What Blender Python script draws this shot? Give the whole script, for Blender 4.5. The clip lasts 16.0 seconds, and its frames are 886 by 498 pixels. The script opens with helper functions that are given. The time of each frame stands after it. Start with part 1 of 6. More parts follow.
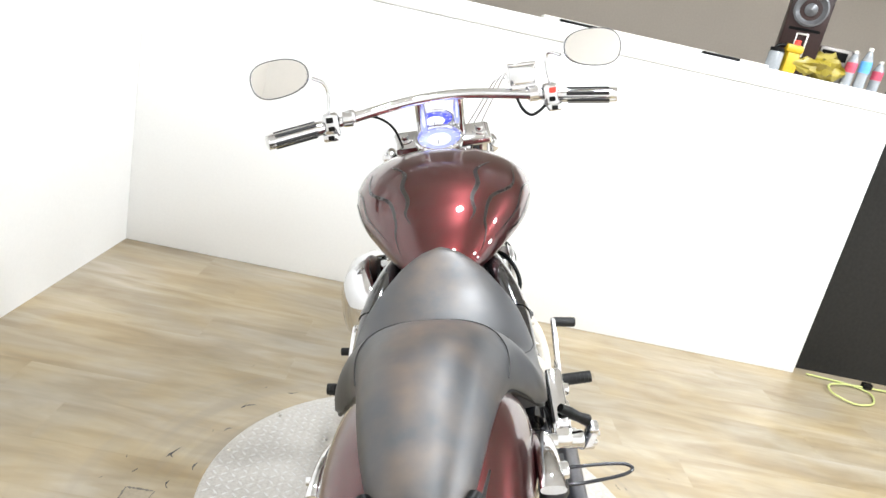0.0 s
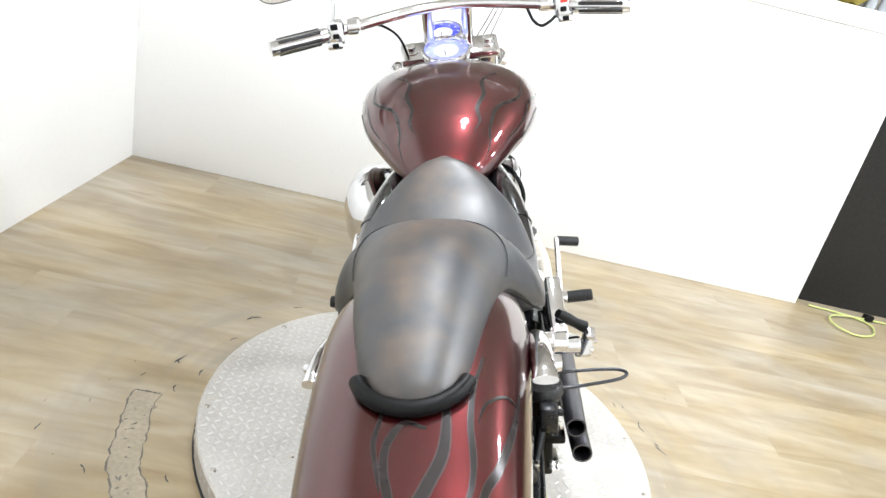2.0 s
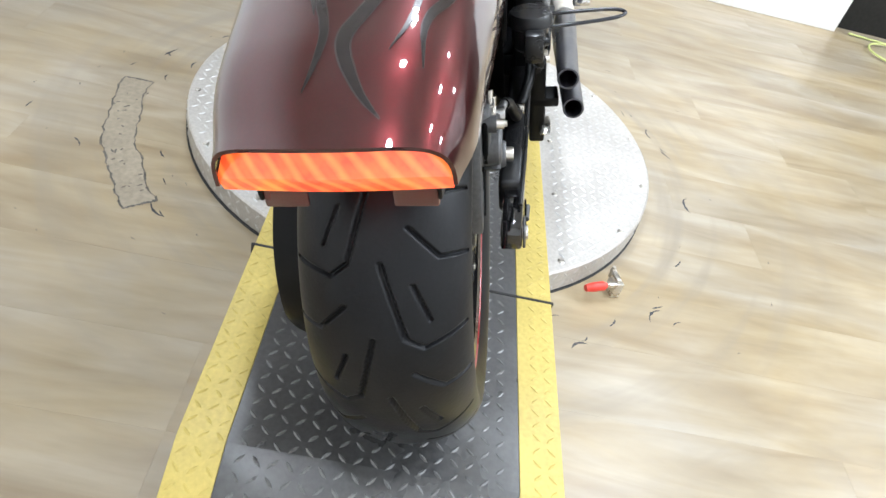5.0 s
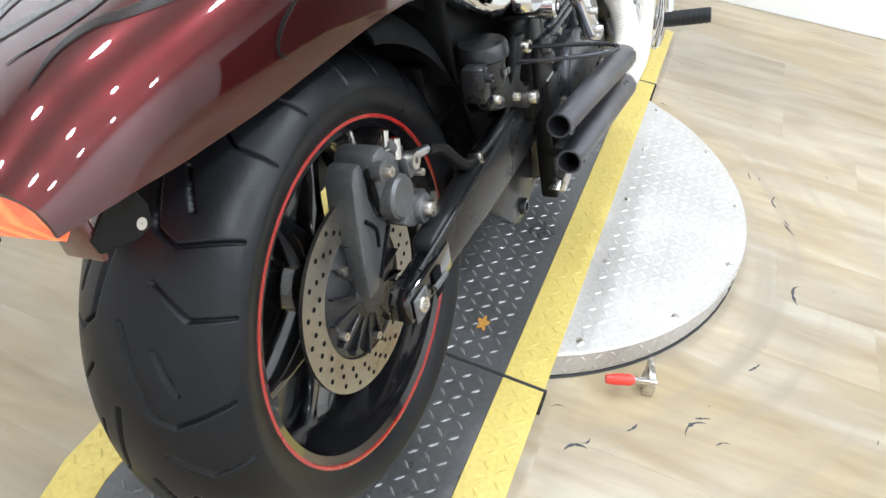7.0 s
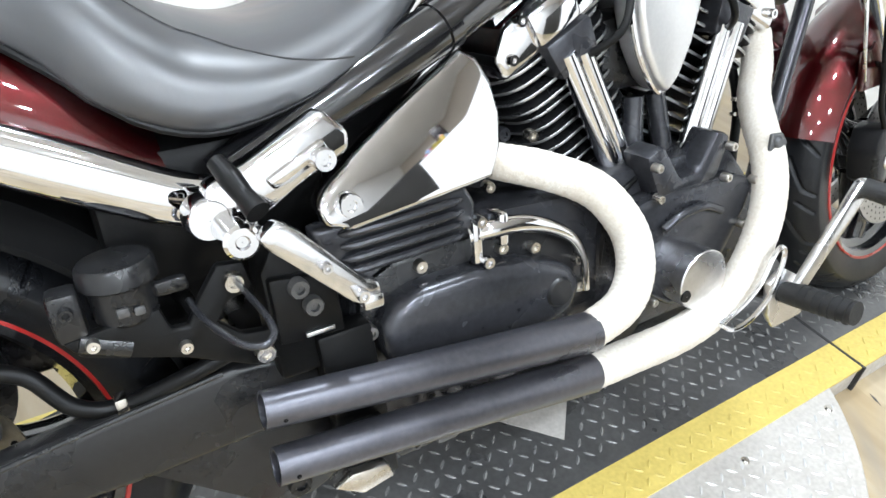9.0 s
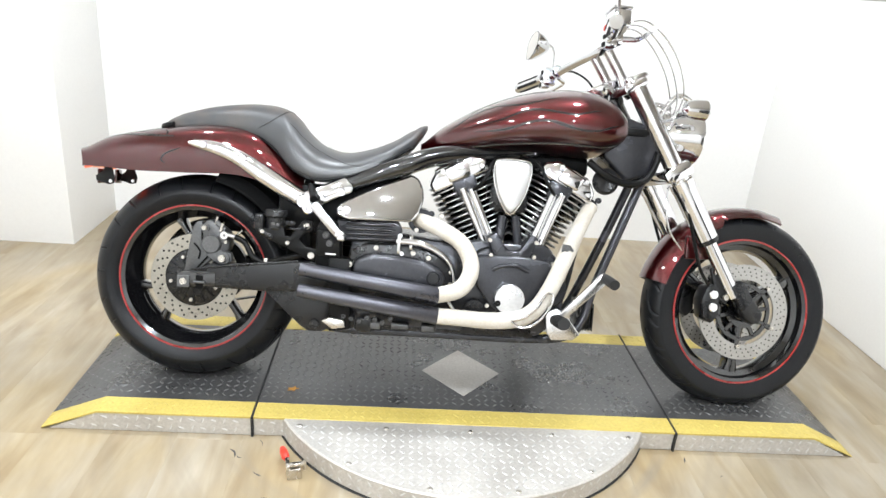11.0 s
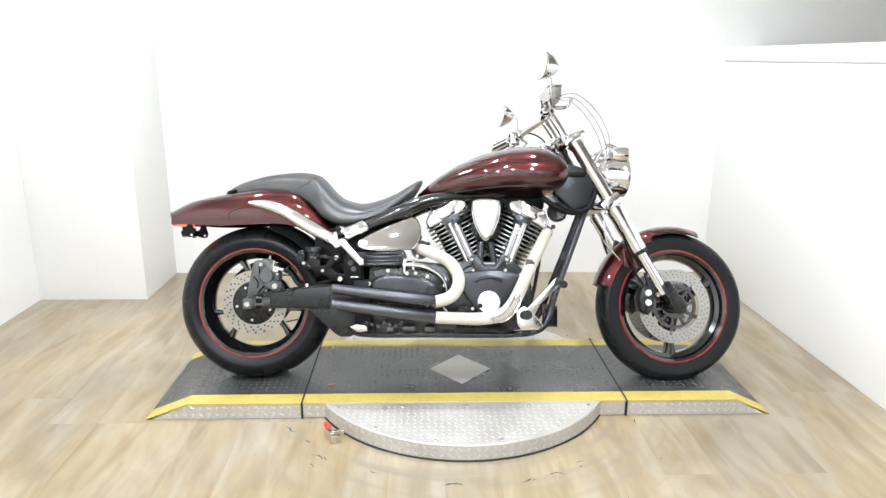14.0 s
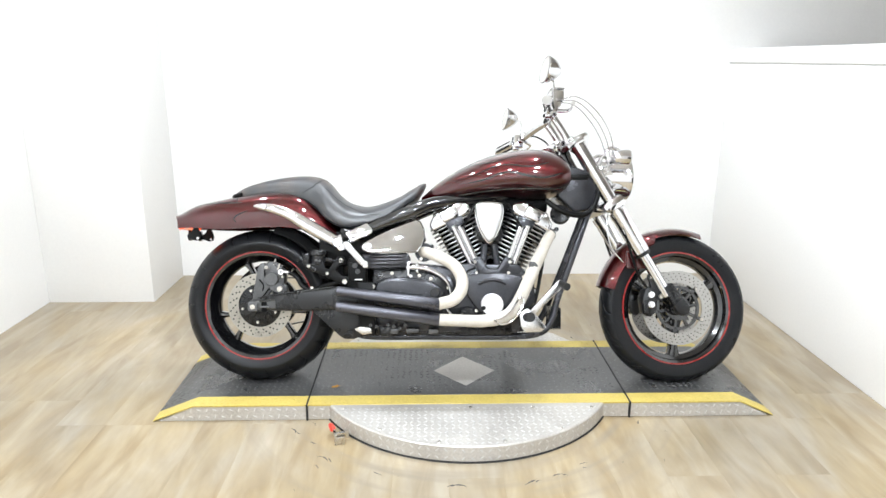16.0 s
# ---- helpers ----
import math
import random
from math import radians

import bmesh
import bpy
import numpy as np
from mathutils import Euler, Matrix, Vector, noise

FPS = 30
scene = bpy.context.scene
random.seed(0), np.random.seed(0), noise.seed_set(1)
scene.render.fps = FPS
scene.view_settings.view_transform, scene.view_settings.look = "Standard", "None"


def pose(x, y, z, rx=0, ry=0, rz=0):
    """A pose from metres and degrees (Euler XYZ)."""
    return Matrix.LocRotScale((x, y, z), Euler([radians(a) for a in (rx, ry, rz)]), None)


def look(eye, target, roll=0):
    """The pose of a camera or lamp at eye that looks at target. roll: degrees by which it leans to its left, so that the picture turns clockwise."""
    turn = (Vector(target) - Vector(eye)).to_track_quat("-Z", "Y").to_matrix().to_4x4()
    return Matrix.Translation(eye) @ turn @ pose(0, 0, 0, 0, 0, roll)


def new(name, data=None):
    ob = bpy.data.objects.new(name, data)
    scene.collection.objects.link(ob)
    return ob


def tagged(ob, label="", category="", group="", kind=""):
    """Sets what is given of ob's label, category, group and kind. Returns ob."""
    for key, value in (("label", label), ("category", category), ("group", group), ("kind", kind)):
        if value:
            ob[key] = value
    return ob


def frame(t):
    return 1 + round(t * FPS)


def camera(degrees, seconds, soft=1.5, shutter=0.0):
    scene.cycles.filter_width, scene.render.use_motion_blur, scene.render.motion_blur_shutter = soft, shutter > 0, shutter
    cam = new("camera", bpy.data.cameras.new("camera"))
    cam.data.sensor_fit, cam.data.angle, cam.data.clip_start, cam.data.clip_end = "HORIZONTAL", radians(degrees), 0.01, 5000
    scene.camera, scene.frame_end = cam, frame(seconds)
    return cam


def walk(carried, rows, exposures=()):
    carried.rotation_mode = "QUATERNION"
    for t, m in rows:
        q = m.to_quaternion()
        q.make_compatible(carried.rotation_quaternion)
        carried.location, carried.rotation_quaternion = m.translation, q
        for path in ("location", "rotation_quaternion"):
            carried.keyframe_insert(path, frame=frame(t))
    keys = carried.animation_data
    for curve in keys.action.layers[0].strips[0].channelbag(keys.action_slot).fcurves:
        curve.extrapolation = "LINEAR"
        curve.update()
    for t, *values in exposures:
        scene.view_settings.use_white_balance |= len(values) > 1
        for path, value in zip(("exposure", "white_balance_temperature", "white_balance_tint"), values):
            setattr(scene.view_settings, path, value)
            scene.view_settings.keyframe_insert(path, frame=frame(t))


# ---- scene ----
cam = camera(65.3, 16.0)
PATH = [
    (0, (-0.715, 0.204, 1.252), (1.193, 0.103, 0.661), 12.5),
    (0.5, (-0.714, 0.189, 1.281), (1.218, 0.141, 0.767), 12.5),
    (1, (-0.720, 0.199, 1.286), (1.217, 0.162, 0.789), 12.8),
    (1.5, (-0.731, 0.194, 1.253), (1.170, 0.129, 0.635), 12.8),
    (2, (-0.729, 0.181, 1.207), (1.113, 0.064, 0.436), 13.9),
    (2.5, (-0.740, 0.167, 1.151), (1.017, 0.004, 0.208), 15.7),
    (3, (-0.757, 0.154, 1.102), (0.921, -0.060, 0.036), 15.9),
    (3.5, (-0.772, 0.143, 1.064), (0.833, -0.111, -0.102), 16.4),
    (4, (-0.789, 0.128, 1.036), (0.749, -0.191, -0.203), 17.3),
    (4.2, (-0.796, 0.128, 1.022), (0.714, -0.201, -0.247), 17.9),
    (6.3, (-0.742, -0.192, 0.992), (0.732, 0.059, -0.335), 9.3),
    (6.5, (-0.7, -0.227, 0.982), (0.756, 0.087, -0.353), 8.1),
    (7, (-0.564, -0.316, 0.99), (0.873, 0.116, -0.332), 7.8),
    (7.5, (-0.441, -0.46, 0.996), (0.875, 0.243, -0.335), 8.0),
    (8, (-0.269, -0.556, 0.989), (0.974, 0.31, -0.316), 7.4),
    (8.3, (-0.129, -0.573, 0.976), (1.097, 0.37, -0.292), 7.5),
    (8.5, (-0.027, -0.556, 0.989), (1.15, 0.413, -0.305), 7.1),
    (9, (0.212, -0.618, 1.005), (1.098, 0.684, -0.227), 4.8),
    (9.2, (0.288, -0.668, 1.037), (1.124, 0.733, -0.12), 4.9),
    (11.3, (0.593, -2.17, 1.273), (0.659, -0.293, 0.587), 3.4),
    (11.5, (0.61, -2.288, 1.283), (0.66, -0.4, 0.625), 2.3),
    (12, (0.592, -2.541, 1.298), (0.666, -0.624, 0.731), 1.3),
    (12.5, (0.603, -2.654, 1.316), (0.648, -0.727, 0.785), 1.4),
    (13, (0.619, -2.661, 1.32), (0.682, -0.736, 0.783), 1.0),
    (13.5, (0.619, -2.657, 1.325), (0.686, -0.731, 0.789), 0.8),
    (14, (0.63, -2.658, 1.318), (0.701, -0.732, 0.784), 0.5),
    (14.5, (0.632, -2.66, 1.329), (0.705, -0.732, 0.802), 0.4),
    (15, (0.633, -2.675, 1.313), (0.692, -0.742, 0.802), -0.0),
    (15.5, (0.628, -2.679, 1.321), (0.697, -0.747, 0.808), -0.1),
    (16, (0.641, -2.673, 1.328), (0.693, -0.745, 0.797), 0.2),
]
walk(cam, [(t, look(eye, target, roll)) for t, eye, target, roll in PATH],
     exposures=[(0, 0.17, 6400, 10), (1.5, 0.18, 6350, 10), (3.5, 0.08, 6150, 10), (6.3, 0.06, 5950, 10), (9.2, 0.2, 6050, 9), (11.3, 0.07, 6330, 10), (16, 0.08, 6250, 10)])

# ---------- world and light ----------
CEIL = 2.75
world = bpy.data.worlds.new("world")
scene.world = world
world.use_nodes = True
world.node_tree.nodes["Background"].inputs[0].default_value = (1.0, 0.97, 0.93, 1)
world.node_tree.nodes["Background"].inputs[1].default_value = 0.25


def area_lamp(name, x, y, z, size, watts, colour=(0.915, 0.968, 1.015), shape="DISK", size_y=0.1):
    data = bpy.data.lights.new(name, "AREA")
    data.shape, data.size, data.energy, data.color = shape, size, watts, colour
    if shape == "RECTANGLE":
        data.size_y = size_y
    ob = new(name, data)
    ob.matrix_world = look((x, y, z), (x, y + 0.0001, z - 1))
    return ob


LAMPS = [(x, y) for y in (-3.2, -1.5, 0.35) for x in (-0.75, 0.3, 1.35)]
WATTS = {-3.2: 32, -1.5: 26, 0.35: 18}
for lx, ly in LAMPS:
    area_lamp("ceiling_lamp", lx, ly, CEIL - 0.055, 0.16, WATTS[ly] + 6 * (lx - 0.3))

# ---------- geometry helpers: a geo is (verts, faces) ----------


def cat(*geos):
    verts, faces = [], []
    for v, f in geos:
        n = len(verts)
        verts += [tuple(p) for p in v]
        faces += [tuple(i + n for i in q) for q in f]
    return verts, faces


def moved(geo, m):
    return [tuple(m @ Vector(p)) for p in geo[0]], geo[1]


def mirrored(geo):
    return [(x, -y, z) for x, y, z in geo[0]], [tuple(reversed(f)) for f in geo[1]]


def from_bm(bm):
    bm.verts.index_update()
    geo = [tuple(v.co) for v in bm.verts], [tuple(v.index for v in f.verts) for f in bm.faces]
    bm.free()
    return geo


def box(cx, cy, cz, sx, sy, sz, r=0.003, seg=2):
    bm = bmesh.new()
    bmesh.ops.create_cube(bm, size=1)
    for v in bm.verts:
        v.co = Vector((v.co.x * sx + cx, v.co.y * sy + cy, v.co.z * sz + cz))
    if r > 0:
        bmesh.ops.bevel(bm, geom=bm.edges[:], offset=min(r, 0.45 * min(sx, sy, sz)), segments=seg, profile=0.5, affect="EDGES")
    return from_bm(bm)


def plate(poly, y0, y1, r=0.004, seg=2):
    """A polygon in x and z, drawn out from y0 to y1, with rounded edges."""
    bm = bmesh.new()
    a = [bm.verts.new((x, y0, z)) for x, z in poly]
    b = [bm.verts.new((x, y1, z)) for x, z in poly]
    n = len(poly)
    bm.faces.new(a)
    bm.faces.new(list(reversed(b)))
    for i in range(n):
        bm.faces.new((a[i], b[i], b[(i + 1) % n], a[(i + 1) % n]))
    bmesh.ops.recalc_face_normals(bm, faces=bm.faces[:])
    if r > 0:
        bmesh.ops.bevel(bm, geom=bm.edges[:], offset=r, segments=seg, profile=0.5, affect="EDGES", clamp_overlap=True)
    return from_bm(bm)


def spline(pts, n=8):
    """A smooth line through the points."""
    p = [np.array(q, float) for q in pts]
    if len(p) < 3:
        return [p[0] + (p[1] - p[0]) * k / n for k in range(n + 1)]
    p = [2 * p[0] - p[1]] + p + [2 * p[-1] - p[-2]]
    out = []
    for i in range(1, len(p) - 2):
        for k in range(n):
            t = k / n
            out.append(0.5 * (2 * p[i] + (p[i + 1] - p[i - 1]) * t + (2 * p[i - 1] - 5 * p[i] + 4 * p[i + 1] - p[i + 2]) * t * t
                              + (3 * p[i] - p[i - 1] - 3 * p[i + 1] + p[i + 2]) * t ** 3))
    out.append(p[-2])
    return out


def tube(pts, r, sides=14, n=8, smooth=True, cap=True, bump=None):
    """A round tube along a line; r is a number or a list of radii along it."""
    path = spline(pts, n) if smooth else [np.array(q, float) for q in pts]
    rs = r if isinstance(r, (list, tuple)) else [r, r]
    verts, faces = [], []
    normal = None
    for i, p in enumerate(path):
        d = path[min(i + 1, len(path) - 1)] - path[max(i - 1, 0)]
        d = d / (np.linalg.norm(d) + 1e-9)
        if normal is None:
            normal = np.cross(d, [0.0, 0.0, 1.0])
            if np.linalg.norm(normal) < 0.1:
                normal = np.cross(d, [1.0, 0.0, 0.0])
        normal = normal - d * (normal @ d)
        normal = normal / np.linalg.norm(normal)
        side = np.cross(d, normal)
        f = i / max(1, len(path) - 1) * (len(rs) - 1)
        k = min(int(f), len(rs) - 2)
        rad = rs[k] + (rs[k + 1] - rs[k]) * (f - k)
        if bump:
            rad *= bump(i)
        for j in range(sides):
            a = 2 * math.pi * j / sides
            verts.append(tuple(p + rad * (math.cos(a) * normal + math.sin(a) * side)))
    for i in range(len(path) - 1):
        for j in range(sides):
            a, b = i * sides + j, i * sides + (j + 1) % sides
            faces.append((a, b, b + sides, a + sides))
    if cap:
        faces.append(tuple(reversed(range(sides))))
        faces.append(tuple(range((len(path) - 1) * sides, len(path) * sides)))
    return verts, faces


def rod(a, b, r, sides=14):
    return tube([a, b], r, sides=sides, smooth=False)


def lathe(profile, sides=32, axis="y", at=(0, 0, 0), closed=False):
    """Turn (radius, height) pairs round an axis."""
    verts, faces = [], []
    n = len(profile)
    for j in range(sides):
        a = 2 * math.pi * j / sides
        c, s = math.cos(a), math.sin(a)
        for rad, h in profile:
            v = {"y": (rad * c, h, rad * s), "x": (h, rad * c, rad * s), "z": (rad * c, rad * s, h)}[axis]
            verts.append((v[0] + at[0], v[1] + at[1], v[2] + at[2]))
    for j in range(sides):
        for i in range(n if closed else n - 1):
            a, b = j * n + i, j * n + (i + 1) % n
            c, d = ((j + 1) % sides) * n + (i + 1) % n, ((j + 1) % sides) * n + i
            faces.append((a, d, c, b) if axis == "y" else (a, b, c, d))
    return verts, faces


def loft(rings, cap=True):
    n = len(rings[0])
    verts = [tuple(p) for r in rings for p in r]
    faces = []
    for i in range(len(rings) - 1):
        for j in range(n):
            a, b = i * n + j, i * n + (j + 1) % n
            faces.append((a, b, b + n, a + n))
    if cap:
        faces.append(tuple(reversed(range(n))))
        faces.append(tuple(range((len(rings) - 1) * n, len(rings) * n)))
    return verts, faces


def power(v, p):
    return math.copysign(abs(v) ** p, v)


def bolt(x, y, z, r=0.007, side=-1):
    """A round bolt head with a socket, on the side of the bike."""
    h = 0.006 * side
    return lathe([(0.0005, h * 0.4), (r * 0.45, h * 0.4), (r * 0.5, h), (r * 0.9, h), (r, h * 0.6), (r, -h)], 12, "y", (x, y, z))


def part(name, geo, material, parent=None, label="", smooth=35, matrix=None, kind=""):
    mesh = bpy.data.meshes.new(name)
    mesh.from_pydata(geo[0], [], geo[1])
    mesh.validate()
    bm = bmesh.new()
    bm.from_mesh(mesh)
    bmesh.ops.recalc_face_normals(bm, faces=bm.faces[:])
    bm.to_mesh(mesh)
    bm.free()
    if smooth:
        mesh.shade_smooth()
        mesh.set_sharp_from_angle(angle=radians(smooth))
    mesh.materials.append(material)
    ob = new(name, mesh)
    ob.parent = parent
    if matrix is not None:
        ob.matrix_local = matrix
    if label or kind:
        tagged(ob, label, kind=kind)
    return ob


def parts(name, geos, material, parent=None, label="", matrix=None):
    for g in geos:
        part(name, g, material, parent, label, matrix=matrix)


def raw(name, geo, material, parent=None, label="", kind="", smooth=False):
    """As part(), for big sheets of small pieces."""
    mesh = bpy.data.meshes.new(name)
    mesh.from_pydata(geo[0], [], geo[1])
    if smooth:
        mesh.shade_smooth()
    mesh.materials.append(material)
    ob = new(name, mesh)
    ob.parent = parent
    if label or kind:
        tagged(ob, label, kind=kind)
    return ob


def thing(name, label, category, m=None, group="", kind=""):
    ob = new(name)
    ob.empty_display_size = 0.05
    if m is not None:
        ob.matrix_world = m
    return tagged(ob, label, category, group, kind)


# ---------- materials ----------


def surface(name, colour, rough=0.5, metal=0.0, vary=0.15, scale=6.0, grain=60.0, bump=0.0, coat=0.0, rough_vary=0.1, emit=0.0,
            tint=None, spec=0.5, coat_rough=0.03):
    """A principled material with colour and gloss that vary at two scales, and a fine relief."""
    m = bpy.data.materials.new(name)
    m.use_nodes = True
    nt = m.node_tree
    b = nt.nodes["Principled BSDF"]
    b.inputs["Roughness"].default_value, b.inputs["Metallic"].default_value = rough, metal
    b.inputs["Coat Weight"].default_value, b.inputs["Coat Roughness"].default_value = coat, coat_rough
    b.inputs["Specular IOR Level"].default_value = spec
    co = nt.nodes.new("ShaderNodeTexCoord")
    big, fine = nt.nodes.new("ShaderNodeTexNoise"), nt.nodes.new("ShaderNodeTexNoise")
    big.inputs["Scale"].default_value, fine.inputs["Scale"].default_value = scale, grain
    big.inputs["Detail"].default_value, fine.inputs["Detail"].default_value = 4, 3
    for nd in (big, fine):
        nt.links.new(co.outputs["Object"], nd.inputs["Vector"])
    mixn = nt.nodes.new("ShaderNodeMath")
    mixn.operation = "ADD"
    nt.links.new(big.outputs["Fac"], mixn.inputs[0])
    nt.links.new(fine.outputs["Fac"], mixn.inputs[1])
    ramp = nt.nodes.new("ShaderNodeMapRange")
    ramp.inputs[1].default_value, ramp.inputs[2].default_value = 0.6, 1.4
    nt.links.new(mixn.outputs[0], ramp.inputs[0])
    mix = nt.nodes.new("ShaderNodeMix")
    mix.data_type = "RGBA"
    lo = tint if tint else tuple(c * (1 - vary) for c in colour)
    hi = tuple(min(1, c * (1 + vary)) for c in colour)
    mix.inputs[6].default_value, mix.inputs[7].default_value = (*lo, 1), (*hi, 1)
    nt.links.new(ramp.outputs[0], mix.inputs[0])
    nt.links.new(mix.outputs[2], b.inputs["Base Color"])
    if rough_vary:
        rr = nt.nodes.new("ShaderNodeMapRange")
        rr.inputs[1].default_value, rr.inputs[2].default_value = 0.3, 0.7
        rr.inputs[3].default_value, rr.inputs[4].default_value = max(0.01, rough - rough_vary), min(1, rough + rough_vary)
        nt.links.new(big.outputs["Fac"], rr.inputs[0])
        nt.links.new(rr.outputs[0], b.inputs["Roughness"])
    if bump:
        bp = nt.nodes.new("ShaderNodeBump")
        bp.inputs["Strength"].default_value, bp.inputs["Distance"].default_value = bump, 0.002
        nt.links.new(fine.outputs["Fac"], bp.inputs["Height"])
        nt.links.new(bp.outputs[0], b.inputs["Normal"])
    if emit:
        b.inputs["Emission Color"].default_value, b.inputs["Emission Strength"].default_value = (*colour, 1), emit
    return m


CHROME = surface("chrome", (0.74, 0.74, 0.755), 0.06, 1.0, 0.05, 5, 40, rough_vary=0.03)
SATIN = surface("satin_aluminium", (0.7, 0.7, 0.71), 0.28, 1.0, 0.12, 9, 120, bump=0.04)
CAST = surface("cast_metal", (0.105, 0.105, 0.106), 0.42, 0.5, 0.3, 14, 160, bump=0.25)
POLISHED = surface("polished_aluminium", (0.66, 0.66, 0.67), 0.16, 1.0, 0.14, 30, 120, rough_vary=0.08)
ROTOR = surface("brake_rotor", (0.34, 0.32, 0.28), 0.36, 1.0, 0.16, 20, 200)
FRONT_ROTOR = surface("front_rotor", (0.42, 0.41, 0.39), 0.34, 1.0, 0.14, 20, 200)
PAINT_GREY = surface("light_wall_paint", (0.83, 0.82, 0.8), 0.65, 0.0, 0.05, 1.5, 60, bump=0.1)
STEEL = surface("brushed_steel", (0.6, 0.57, 0.52), 0.28, 1.0, 0.14, 20, 200)
GLOSS_BLACK = surface("gloss_black", (0.006, 0.006, 0.0068), 0.14, 0.0, 0.3, 8, 90, coat=1.0)
SATIN_BLACK = surface("satin_black", (0.012, 0.012, 0.0126), 0.28, 0.0, 0.3, 9, 140, bump=0.06, spec=0.4)
MUFFLER = surface("muffler_black", (0.105, 0.105, 0.12), 0.36, 0.8, 0.2, 8, 150, bump=0.03)
ENGINE_GREY = surface("engine_black", (0.05, 0.051, 0.057), 0.23, 0.6, 0.3, 10, 160, bump=0.06)
PLASTIC = surface("black_plastic", (0.005, 0.005, 0.005), 0.4, 0.0, 0.3, 12, 200, bump=0.1, spec=0.18)
DARK = surface("dark_hollow", (0.005, 0.005, 0.005), 0.9, 0.0, 0.2, spec=0.1)
RUBBER = surface("tyre_rubber", (0.0072, 0.0077, 0.009), 0.36, 0.0, 0.35, 7, 220, bump=0.12, rough_vary=0.12, spec=0.25)
GRIP = surface("grip_rubber", (0.008, 0.008, 0.008), 0.6, 0.0, 0.3, 20, 260, bump=0.3)
RED = surface("candy_red", (0.058, 0.0009, 0.0021), 0.32, 0.85, 0.15, 4, 420, coat=1.0, rough_vary=0.05)
RED.node_tree.nodes["Principled BSDF"].inputs["Coat IOR"].default_value = 1.68
FLAME = surface("flame_dark", (0.012, 0.007, 0.007), 0.25, 0.4, 0.25, 14, 200, coat=0.8, rough_vary=0.04)
FLAME_EDGE = surface("flame_edge", (0.032, 0.021, 0.022), 0.3, 0.4, 0.2, 14, 200, coat=0.8, rough_vary=0.04)
PINSTRIPE = surface("pinstripe_red", (0.28, 0.011, 0.01), 0.3, 0.0, 0.12, 9, 90, coat=0.6)
SEAT = surface("seat_vinyl", (0.017, 0.0195, 0.024), 0.44, 0.0, 0.25, 4.5, 60, bump=0.08, rough_vary=0.12, tint=(0.026, 0.025, 0.026), spec=1.0)
# the middle of the seat is worn through to brown in cloudy patches
nt = SEAT.node_tree
co_s, sep_s, off_s, band, blot_s, both_s, brown = (nt.nodes.new("ShaderNode" + k) for k in ("TexCoord", "SeparateXYZ", "Math", "MapRange", "TexNoise", "Math", "Mix"))
off_s.operation, both_s.operation, brown.data_type = "ABSOLUTE", "MULTIPLY", "RGBA"
blot_s.inputs["Scale"].default_value, blot_s.inputs["Detail"].default_value = 13.0, 5
band.inputs[1].default_value, band.inputs[2].default_value = 0.11, 0.02
wear_s = nt.nodes.new("ShaderNodeMapRange")
wear_s.inputs[1].default_value, wear_s.inputs[2].default_value = 0.38, 0.66
brown.inputs[7].default_value = (0.1, 0.066, 0.044, 1)
base_s = nt.nodes["Principled BSDF"].inputs["Base Color"]
nt.links.new(co_s.outputs["Object"], sep_s.inputs[0])
nt.links.new(co_s.outputs["Object"], blot_s.inputs["Vector"])
nt.links.new(sep_s.outputs[1], off_s.inputs[0])
nt.links.new(off_s.outputs[0], band.inputs[0])
nt.links.new(blot_s.outputs["Fac"], wear_s.inputs[0])
nt.links.new(band.outputs[0], both_s.inputs[0])
nt.links.new(wear_s.outputs[0], both_s.inputs[1])
nt.links.new(both_s.outputs[0], brown.inputs[0])
nt.links.new(base_s.links[0].from_socket, brown.inputs[6])
nt.links.new(brown.outputs[2], base_s)
SEAT_LINE = surface("seat_line", (0.02, 0.019, 0.019), 0.6, 0.0, 0.2)
WRAP = surface("exhaust_wrap", (0.6, 0.575, 0.525), 0.85, 0.0, 0.1, 16, 240, bump=0.5, tint=(0.5, 0.44, 0.355))
AMBER = surface("tail_lens", (1.0, 0.17, 0.03), 0.18, 0.0, 0.25, 30, 60, coat=1.0, emit=0.8, tint=(0.95, 0.06, 0.02))
nt = AMBER.node_tree
wave, co_l, glow = nt.nodes.new("ShaderNodeTexWave"), nt.nodes.new("ShaderNodeTexCoord"), nt.nodes.new("ShaderNodeValToRGB")
turn_l = nt.nodes.new("ShaderNodeMapping")
turn_l.inputs["Rotation"].default_value = (radians(38), 0, 0)
wave.bands_direction = "Y"
wave.inputs["Scale"].default_value, wave.inputs["Distortion"].default_value, wave.inputs["Detail"].default_value = 21.0, 1.5, 2
nt.links.new(co_l.outputs["Object"], turn_l.inputs["Vector"])
nt.links.new(turn_l.outputs[0], wave.inputs["Vector"])
glow.color_ramp.elements[0].color, glow.color_ramp.elements[1].color = (1.0, 0.095, 0.022, 1), (1.0, 0.3, 0.06, 1)
glow.color_ramp.elements[0].position = 0.35
nt.links.new(wave.outputs["Fac"], glow.inputs[0])
nt.links.new(glow.outputs[0], nt.nodes["Principled BSDF"].inputs["Emission Color"])
RED_LENS = surface("reflector_red", (0.07, 0.004, 0.004), 0.2, 0.0, 0.2, 30, 90, coat=1.0)
# both gauge blues carry a little added emission to brighten the dials
BLUE = surface("gauge_blue", (0.05, 0.06, 0.6), 0.25, 0.0, 0.2, 30, 90, coat=1.0, emit=0.2)
